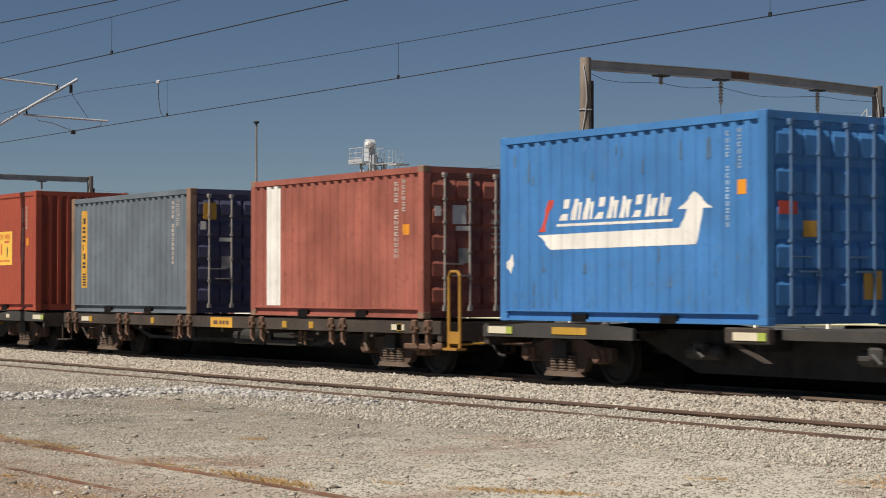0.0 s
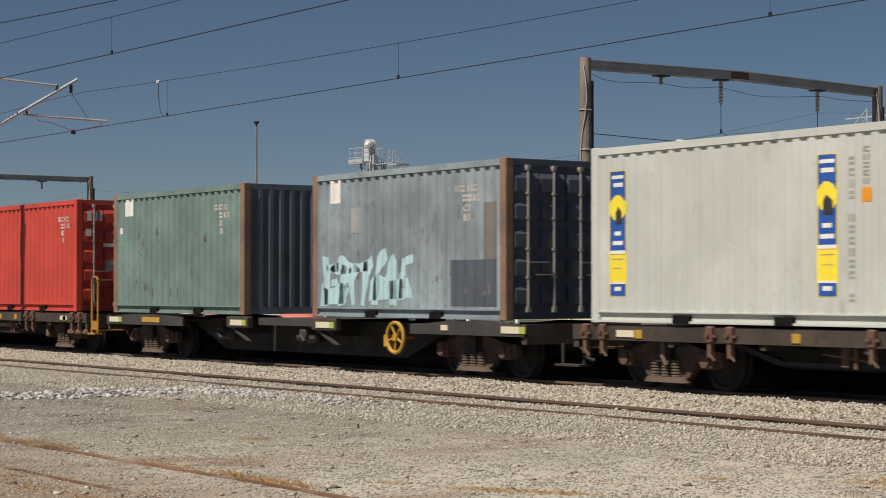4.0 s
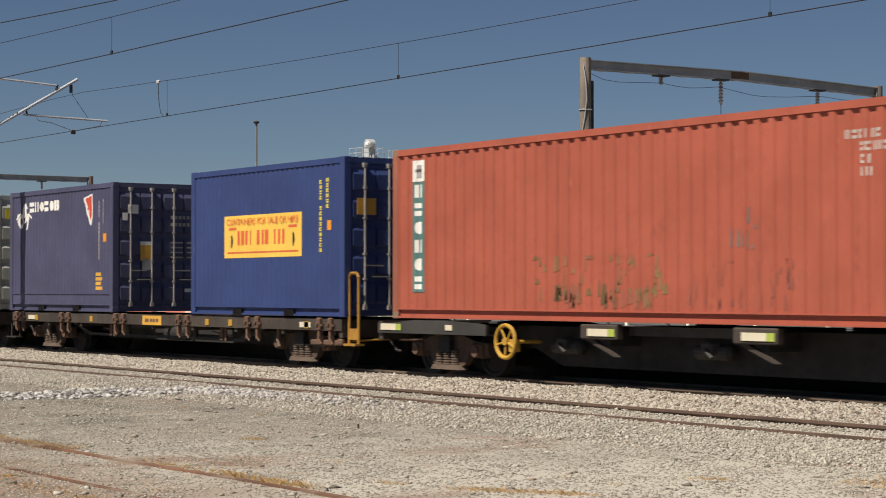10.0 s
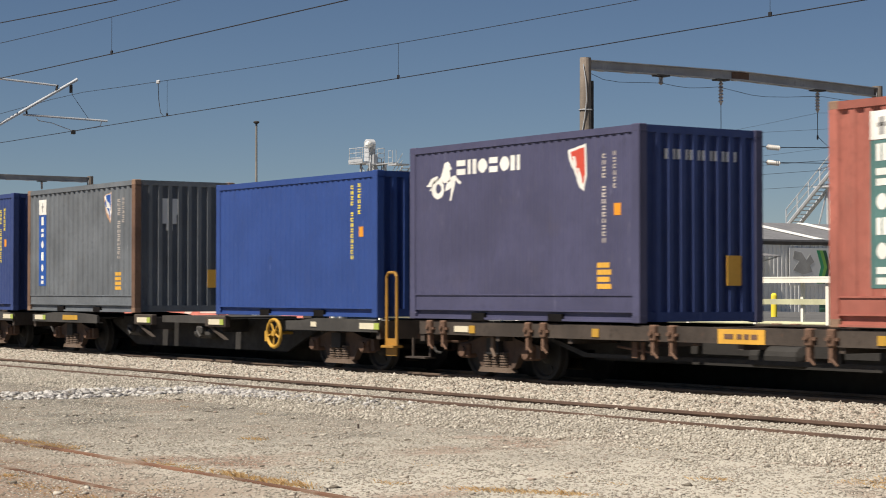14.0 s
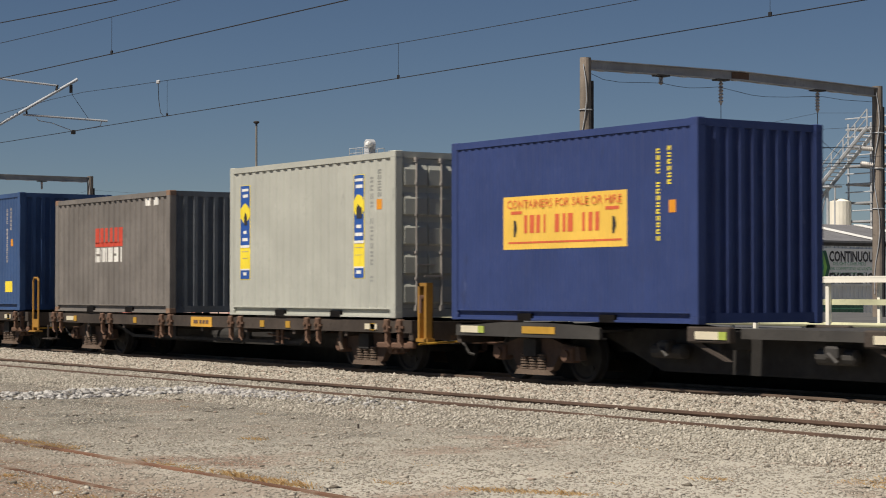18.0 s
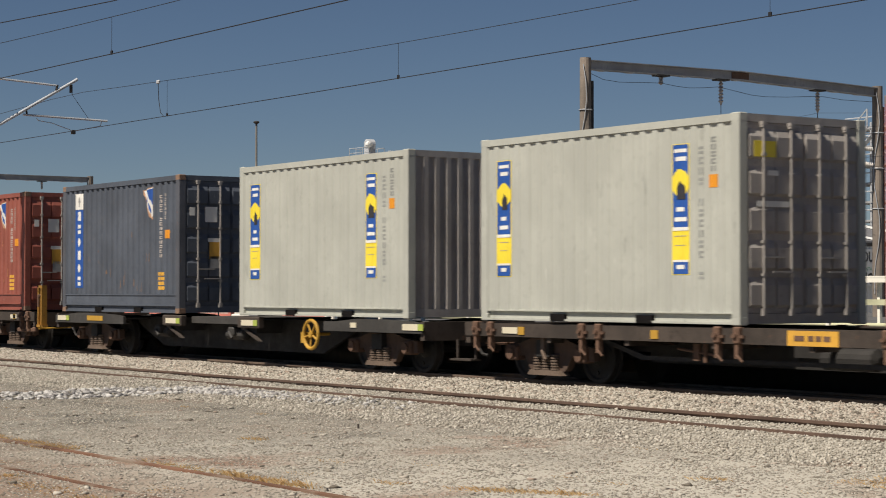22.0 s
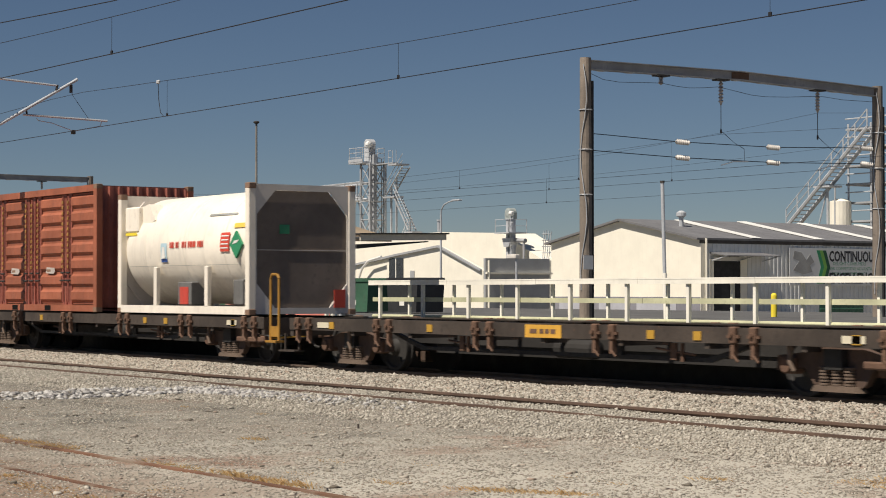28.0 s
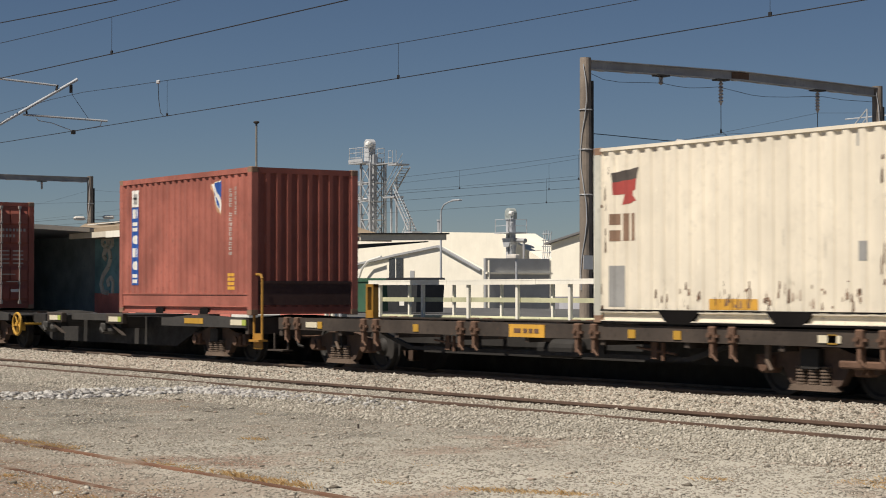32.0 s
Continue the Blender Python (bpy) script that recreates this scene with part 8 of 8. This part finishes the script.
blk = thing("silo_block", "pale concrete silo block behind the scaffold", "building")
part("wall", Shape().box(-101.8, -92, 116.0, 130.0, -0.1, 16.4), cream_wall, blk)
part("band", Shape().box(-101.86, -92, 115.9, 116.0, 13.0, 14.6), shade("terracotta_band", (0.35, 0.14, 0.08), 0.8), blk)

# street lamp, bins
lamp = thing("street_lamp", "galvanised street lamp with a curved arm", "street lamp")
part("pole", Shape().tube((-74.05, 50, PLAT - 0.02), (-74.05, 50, 4.95), 0.06, 10, 0.045), galv, lamp)
part("arm", Shape().path([(-74.05, 50, 4.95), (-74.0, 50, 5.2), (-73.8, 50, 5.4), (-73.4, 50, 5.52), (-73.0, 50, 5.57)], 0.035, 8), galv, lamp)
part("lamp_head", Shape().chamfer(-73.05, -72.45, 49.9, 50.1, 5.54, 5.61, 0.02), galv, lamp)
fl = thing("flood_lamp", "small flood lamp on a thin pole", "lamp")
part("pole", Shape().tube((-70.9, 52, PLAT - 0.02), (-70.9, 52, 2.9), 0.05, 8), galv, fl)
part("lamp_head", Shape().chamfer(-71.5, -70.8, 51.85, 52.15, 2.9, 3.1, 0.04), porcelain, fl)
bin_green = shade("bin_green", (0.045, 0.12, 0.075), 0.6, vary=0.2, dirt=0.3)
for i, (x, y, c) in enumerate(((-66.2, 39.6, bin_green), (-63.9, 39.7, bin_green), (-60.8, 39.9, shade("bin_dark", (0.03, 0.032, 0.035), 0.6)))):
    b = thing("skip_bin", "dark green steel skip bin with a small white mark" if i < 2 else "black steel skip bin on the yard", "bin", "skip bins behind the fence", at=(x, y, PLAT - 0.01))
    part("body", Shape().prism([(-0.95, 0.05), (0.95, 0.05), (1.05, 1.2), (-1.05, 1.2)], "y", -0.6, 0.6), c, b)
    part("lid", Shape().prism([(-1.08, 1.2), (1.08, 1.2), (1.0, 1.34), (-1.0, 1.34)], "y", -0.64, 0.64), c, b)
    part("mark", Shape().box(-0.16, 0.16, -0.612, -0.6, 0.3, 0.5), white_mark, b)

# ---- mural building ----
MY = 30.0
mural_sky = shade("mural_sky_blue", (0.13, 0.27, 0.39), 0.8, vary=0.35, grain=2.5, alt=(0.42, 0.52, 0.58), alt_scale=0.5, alt_lo=0.46, alt_hi=0.66)
mural_red = shade("mural_coral", (0.68, 0.22, 0.17), 0.8, vary=0.22, grain=6)
mural_pale = shade("mural_pale_coral", (0.82, 0.60, 0.52), 0.8, vary=0.15, grain=6)
mural_green = shade("mural_green", (0.07, 0.30, 0.15), 0.8, vary=0.3, grain=5)
mural_grey = shade("mural_violet_grey", (0.36, 0.34, 0.38), 0.85, vary=0.12)
mural_sand = shade("mural_column_red", (0.42, 0.12, 0.085), 0.85, vary=0.25, grain=4)
mural_white = shade("mural_white", (0.60, 0.58, 0.50), 0.8, vary=0.15)
roof_tan = shade("tan_roof_iron", (0.30, 0.235, 0.16), 0.8, vary=0.2, streak=0.2)
fascia = shade("cream_fascia", (0.62, 0.57, 0.47), 0.7, vary=0.12, streak=0.2)
sta = thing("mural_building", "station building painted with a balustrade and sky mural", "building")
prof = [(-66.5, PLAT - 0.1), (-50.4, PLAT - 0.1), (-50.4, 3.16), (-54.15, 3.75), (-66.5, 3.5)]
part("wall", Shape().prism(prof, "y", MY, MY + 0.25), mural_sky, sta, "wall painted as blue sky")
part("side_wall", Shape().box(-50.65, -50.4, MY + 0.25, MY + 0.6, PLAT - 0.1, 3.1), fascia, sta)
part("roof", Shape().prism([(-67.0, 3.36), (-60.2, 3.4), (-52.6, 3.74), (-47.9, 2.87), (-47.9, 2.99), (-52.6, 3.9), (-60.2, 3.56), (-67.0, 3.52)], "y", MY - 1.25, MY + 0.6), roof_tan, sta)
s = Shape()
s.v += [(-67.0, MY - 1.2, 3.66), (-54.5, MY - 1.2, 3.9), (-65.6, MY + 5, 4.42), (-80.0, MY + 5, 4.42), (-80.0, MY + 5, 3.4), (-65.6, MY + 5, 3.4), (-67, MY - 1.2, 3.5), (-54.5, MY - 1.2, 3.75)]
s.f += [(0, 1, 2, 3), (3, 2, 5, 4), (0, 3, 4, 6), (1, 7, 5, 2), (6, 4, 5, 7), (0, 6, 7, 1)]
part("upper_roof", s, roof_tan, sta)
part("fascia_board", Shape().prism([(-67.0, 3.34), (-60.2, 3.38), (-54.15, 3.6), (-54.15, 3.86), (-60.2, 3.58), (-67.0, 3.54)], "y", MY - 1.31, MY - 1.25), fascia, sta)
part("fascia_board", Shape().prism([(-54.15, 3.6), (-52.6, 3.72), (-47.9, 2.85), (-47.9, 3.02), (-52.6, 3.93), (-54.15, 3.86)], "y", MY - 1.31, MY - 1.25), fascia, sta)
part("fascia_end", Shape().prism([(-63.65, 3.33), (-61.3, 3.34), (-61.3, 3.55), (-63.65, 3.56)], "y", MY - 1.37, MY - 1.31), fence_white, sta)


def mural(name, poly, mat, lift, label=""):
    part(name, Shape().prism(poly, "y", MY - lift, MY - 0.002), mat, sta, label)


mural("painted_column", [(-62.6, 1.4), (-61.7, 1.4), (-61.72, 2.6), (-61.4, 3.0), (-60.7, 3.3), (-59.6, 3.58), (-64.2, 3.5), (-63.4, 3.3), (-62.85, 2.95), (-62.62, 2.5)], mural_sand, 0.006)
mural("painted_column", [(-50.75, 0.6), (-50.42, 0.6), (-50.42, 3.1), (-53.4, 3.55), (-51.6, 3.2), (-50.8, 2.5)], mural_sand, 0.006)
mural("painted_block", [(-61.5, 1.25), (-57.2, 1.25), (-57.2, 2.5), (-58.0, 2.55), (-61.3, 2.5)], mural_grey, 0.01)
mural("painted_block", [(-53.4, 1.2), (-50.8, 1.2), (-50.8, 2.35), (-51.2, 2.55), (-53.2, 2.5)], mural_grey, 0.01)
mural("painted_meadow", [(-61.5, 0.9), (-50.42, 0.9), (-50.42, 1.42), (-54, 1.5), (-61.5, 1.46)], mural_green, 0.012)
BY = MY - 0.5


def low_wall(name, poly, mat, lift, label=""):
    """Painting on the low wall that stands before the building."""
    part(name, Shape().prism(poly, "y", BY - lift, BY - 0.001), mat, sta, label)


mural("painted_wall", [(-66.4, 0.55), (-65.25, 0.55), (-65.25, 1.42), (-66.4, 1.42)], mural_red, 0.014)
mural("painted_wall", [(-53.6, 0.55), (-50.42, 0.55), (-50.42, 1.25), (-51.6, 1.3), (-53.6, 0.85)], mural_red, 0.014)
for a in (-66.2, -65.65):
    mural("painted_baluster", [(a + 0.06, 0.94), (a + 0.22, 0.94), (a + 0.28, 1.1), (a + 0.22, 1.3), (a + 0.06, 1.3), (a, 1.1)], mural_green, 0.018)
part("low_wall", Shape().prism([(-64.1, PLAT - 0.05), (-55.85, PLAT - 0.05), (-55.85, 1.37), (-60.8, 1.41), (-61.1, 1.62), (-61.6, 2.08), (-63.67, 2.08), (-63.7, 1.42), (-64.1, 1.42)], "y", BY, MY - 0.03), mural_red, sta, "low coral wall painted as a balustrade")
low_wall("painted_panel", [(-63.6, 1.45), (-61.64, 1.45), (-61.66, 2.05), (-63.56, 2.05)], mural_white, 0.006)
low_wall("painted_buttress", [(-61.6, 1.42), (-60.85, 1.42), (-61.14, 1.6), (-61.62, 2.04)], mural_pale, 0.006)
for a, b, z0, z1 in ((-64.1, -55.85, 1.32, 1.37), (-64.1, -58.2, 0.83, 0.87), (-61.7, -60.6, 1.2, 1.23), (-61.7, -60.6, 1.05, 1.08), (-61.7, -60.6, 0.7, 0.73), (-58.0, -56.0, 0.7, 0.76), (-57.4, -56.0, 0.95, 1.0)):
    low_wall("painted_coping", [(a, z0), (b, z0), (b, z1), (a, z1)], mural_pale, 0.005)
for a in (-61.7, -61.3, -60.9, -60.6):
    low_wall("painted_joint", [(a, 0.6), (a + 0.03, 0.6), (a + 0.03, 1.31), (a, 1.31)], mural_sand, 0.006)
for a, w in ((-63.9, 0.2), (-63.4, 0.24), (-62.95, 0.26), (-62.5, 0.28), (-60.45, 0.26), (-60.0, 0.46), (-59.35, 0.5), (-58.7, 0.4), (-56.6, 0.4)):
    low_wall("painted_rim", [(a - 0.04, 0.9), (a + w + 0.04, 0.9), (a + w + 0.04, 1.315), (a - 0.04, 1.315)], mural_pale, 0.004) if a < -62 else None
    low_wall("painted_baluster", [(a + w * 0.2, 0.94), (a + w * 0.8, 0.94), (a + w, 1.04), (a + w, 1.2), (a + w * 0.8, 1.3), (a + w * 0.2, 1.3), (a, 1.2), (a, 1.04)], mural_green, 0.008)
low_wall("painted_stair", [(-59.4, 0.58), (-58.9, 0.58), (-57.2, 1.36), (-57.8, 1.36)], mural_pale, 0.010)
for poly in ([(-62.95, 1.5), (-61.75, 1.47), (-61.75, 1.92), (-62.2, 1.98), (-62.25, 1.76), (-62.7, 1.72)], [(-63.5, 1.48), (-63.05, 1.48), (-63.15, 1.62), (-63.4, 1.6)]):
    low_wall("painted_leaves", poly, mural_green, 0.010)
for i in range(3):
    mural("painted_opening", [(-52.2 + 0.6 * i, 0.85), (-51.9 + 0.6 * i, 0.85), (-51.85 + 0.6 * i, 1.05), (-52.05 + 0.6 * i, 1.15), (-52.25 + 0.6 * i, 1.05)], mural_grey, 0.018)

# open verandah in front of the same building
ver = thing("verandah", "dark open station verandah with white posts and flat roof", "verandah")
part("roof", Shape().prism([(24.2, 3.72), (MY + 0.3, 3.52), (MY + 0.3, 3.66), (24.2, 3.9)], "x", -96, -65.05), roof_grey, ver)
part("fascia_board", Shape().prism([(24.2, 3.74), (MY - 1.4, 3.56), (MY - 1.4, 3.7), (24.2, 3.92)], "x", -65.05, -64.97), fascia, ver)
part("roof_edge", Shape().box(-96, -65.05, 24.1, 24.2, 3.7, 3.92), fascia, ver)
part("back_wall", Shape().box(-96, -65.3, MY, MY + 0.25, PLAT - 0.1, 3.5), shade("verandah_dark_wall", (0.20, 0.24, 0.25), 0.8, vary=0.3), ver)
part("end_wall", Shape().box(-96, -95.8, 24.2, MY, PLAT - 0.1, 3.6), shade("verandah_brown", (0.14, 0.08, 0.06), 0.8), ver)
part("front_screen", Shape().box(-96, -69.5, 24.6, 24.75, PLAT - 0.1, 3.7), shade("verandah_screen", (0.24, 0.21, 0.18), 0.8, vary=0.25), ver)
for y in (25.25,):
    part("post", Shape().chamfer(-65.25, -65.13, y - 0.06, y + 0.06, PLAT - 0.05, 3.7, 0.012), fence_white, ver)
part("inner_wall", Shape().box(-72.2, -72.0, 24.8, 27.4, PLAT - 0.1, 3.55), shade("verandah_teal", (0.14, 0.2, 0.21), 0.8, vary=0.2), ver)
part("inner_window", Shape().box(-71.99, -71.96, 25.2, 26.8, 1.5, 3.0), shade("dim_glass", (0.05, 0.06, 0.065), 0.15), ver)
part("painted_end", Shape().box(-67.6, -65.15, MY - 0.02, MY - 0.002, PLAT - 0.1, 3.45), shade("verandah_mural", (0.20, 0.36, 0.38), 0.8, vary=0.35, grain=4), ver)
def curl(x, z, pts, r):
    return Shape().path([(x + a, MY - 0.03, z + b) for a, b in pts], r, 5)


for k, pts in enumerate(([(0.1, 0.0), (-0.35, 0.05), (-0.5, 0.35), (-0.3, 0.7), (0.15, 1.0), (0.35, 1.3), (0.2, 1.6), (-0.15, 1.62), (-0.3, 1.4), (-0.1, 1.25)],
                         [(0.5, 0.0), (0.55, 0.4), (0.3, 0.6), (0.05, 0.45), (0.15, 0.25)], [(-0.35, 2.0), (-0.05, 2.05), (0.05, 1.85), (-0.15, 1.72), (-0.4, 1.8), (-0.45, 1.95), (-0.35, 2.0)],
                         [(0.2, 2.0), (0.45, 2.0), (0.5, 1.8), (0.3, 1.7), (0.15, 1.85), (0.2, 2.0)])):
    part("painted_scroll", curl(-66.45, 1.35, pts, 0.1 if k == 0 else 0.075), mural_white, ver, "pale painted scrollwork")
part("painted_base", Shape().box(-67.6, -65.15, MY - 0.03, MY - 0.022, PLAT - 0.05, 1.35), mural_red, ver)

can = thing("platform_canopy", "flat platform canopy with a pale fascia", "canopy")
part("roof", Shape().prism([(27.2, 2.94), (30.1, 2.99), (30.1, 3.03), (27.2, 2.98)], "x", -45.6, -44.15), dark_pole, can)
part("fascia_board", Shape().prism([(27.25, 2.78), (30.03, 2.83), (30.03, 2.99), (27.25, 2.94)], "x", -44.25, -44.2), fascia, can)
part("soffit", Shape().prism([(27.25, 2.86), (30.03, 2.91), (30.03, 2.94), (27.25, 2.89)], "x", -45.5, -44.26), roof_grey, can)
part("dark_beam", Shape().prism([(27.2, 2.56), (29.5, 2.77), (29.5, 2.8), (27.2, 2.68)], "x", -44.5, -44.3), dark_open, can)
part("post", Shape().tube((-45.4, 27.35, PLAT - 0.02), (-45.4, 27.35, 2.87), 0.05, 8), galv, can)

mon = thing("flagpole", "tall flagpole on a white stepped stone plinth", "flagpole")
PX, PY = -49.55, 27.0
white_stone = shade("white_painted_stone", (0.68, 0.67, 0.62), 0.8, vary=0.12, grain=6, dirt=0.2, streak=0.25)
for h0, h1, w in ((0.55, 0.76, 0.53), (0.76, 1.02, 0.47), (1.02, 1.18, 0.41), (1.18, 1.34, 0.35), (1.34, 1.44, 0.3)):
    part("plinth_step", Shape().chamfer(PX - w, PX + w, PY - w, PY + w, h0, h1, 0.02), white_stone, mon)
part("plinth", Shape().chamfer(PX - 0.2, PX + 0.2, PY - 0.2, PY + 0.2, 1.44, 2.1, 0.03), white_stone, mon)
part("plinth_cap", Shape().chamfer(PX - 0.23, PX + 0.23, PY - 0.23, PY + 0.23, 2.05, 2.14, 0.02), white_stone, mon)
part("pole_socket", Shape().lathe((PX, PY, 2.1), (0, 0, 1), [(0, 0.17), (0.1, 0.15), (0.36, 0.13), (0.4, 0.16), (0.46, 0.16), (0.48, 0.1)], 14), galv, mon)
part("pole", Shape().tube((PX, PY, 2.4), (PX, PY, 3.6), 0.065, 10, 0.055).tube((PX, PY, 3.55), (PX, PY, 6.3), 0.04, 10, 0.03), shade("flagpole_paint", (0.22, 0.21, 0.19), 0.7, vary=0.25, grain=8), mon)
part("pole_cap", Shape().lathe((PX, PY, 6.28), (0, 0, 1), [(0, 0.05), (0.03, 0.09), (0.06, 0.09), (0.08, 0.03)], 12), dark_pole, mon)
w = thing("warning_sign", "small yellow warning sign with a red header", "sign", at=pose(-54.4, 28.3, 0, 0, 0, 56))
part("post", Shape().tube((0, 0.03, PLAT - 0.02), (0, 0.03, 2.4), 0.02, 8), dark_pole, w)
part("board", Shape().box(-0.21, 0.21, -0.012, 0.0, 1.82, 2.42), sign_yellow, w)
part("header", Shape().box(-0.21, 0.21, -0.018, -0.012, 2.3, 2.42), red_mark, w)
part("symbol", Shape().ring((0, -0.018, 2.08), (0, 1, 0), 0.11, 0.02, 18, 5).tube((-0.08, -0.018, 2.0), (0.08, -0.018, 2.16), 0.02, 5), black_mark, w)
part("small_print", Shape().box(-0.15, 0.15, -0.015, -0.012, 1.88, 1.91), black_mark, w)
# loose iron on the mural building's roof
jk = thing("roof_scrap", "crumpled pale sheet iron lying on the station roof", "scrap", at=(-60.5, 30.6, 3.92))
part("sheet", Shape().prism([(-0.6, 0.0), (-0.2, 0.35), (0.05, 0.42), (0.3, 0.1), (0.6, 0.0), (0.1, 0.12)], "y", -0.25, 0.25), galv, jk)
part("sheet", Shape().prism([(-0.75, 0.05), (-0.3, 0.2), (0.5, 0.28), (0.1, 0.05)], "y", -0.1, 0.5), sky_light, jk)

sh = thing("roof_sheet", "pale sheets of iron lying on the station roof", "sheet iron", at=pose(-68.6, 32.5, 4.18, 3.5, -2.0, 12))
part("sheet", Shape().box(-3.2, 0.4, -0.4, 0.5, 0.0, 0.03), sky_light, sh)
part("sheet", Shape().box(0.2, 3.4, -0.3, 0.6, 0.04, 0.07), sky_light, sh)
part("rod", Shape().tube((-1.3, 0.2, 0.03), (0.1, 0.3, 0.42), 0.03, 6), galv, sh)

motions()
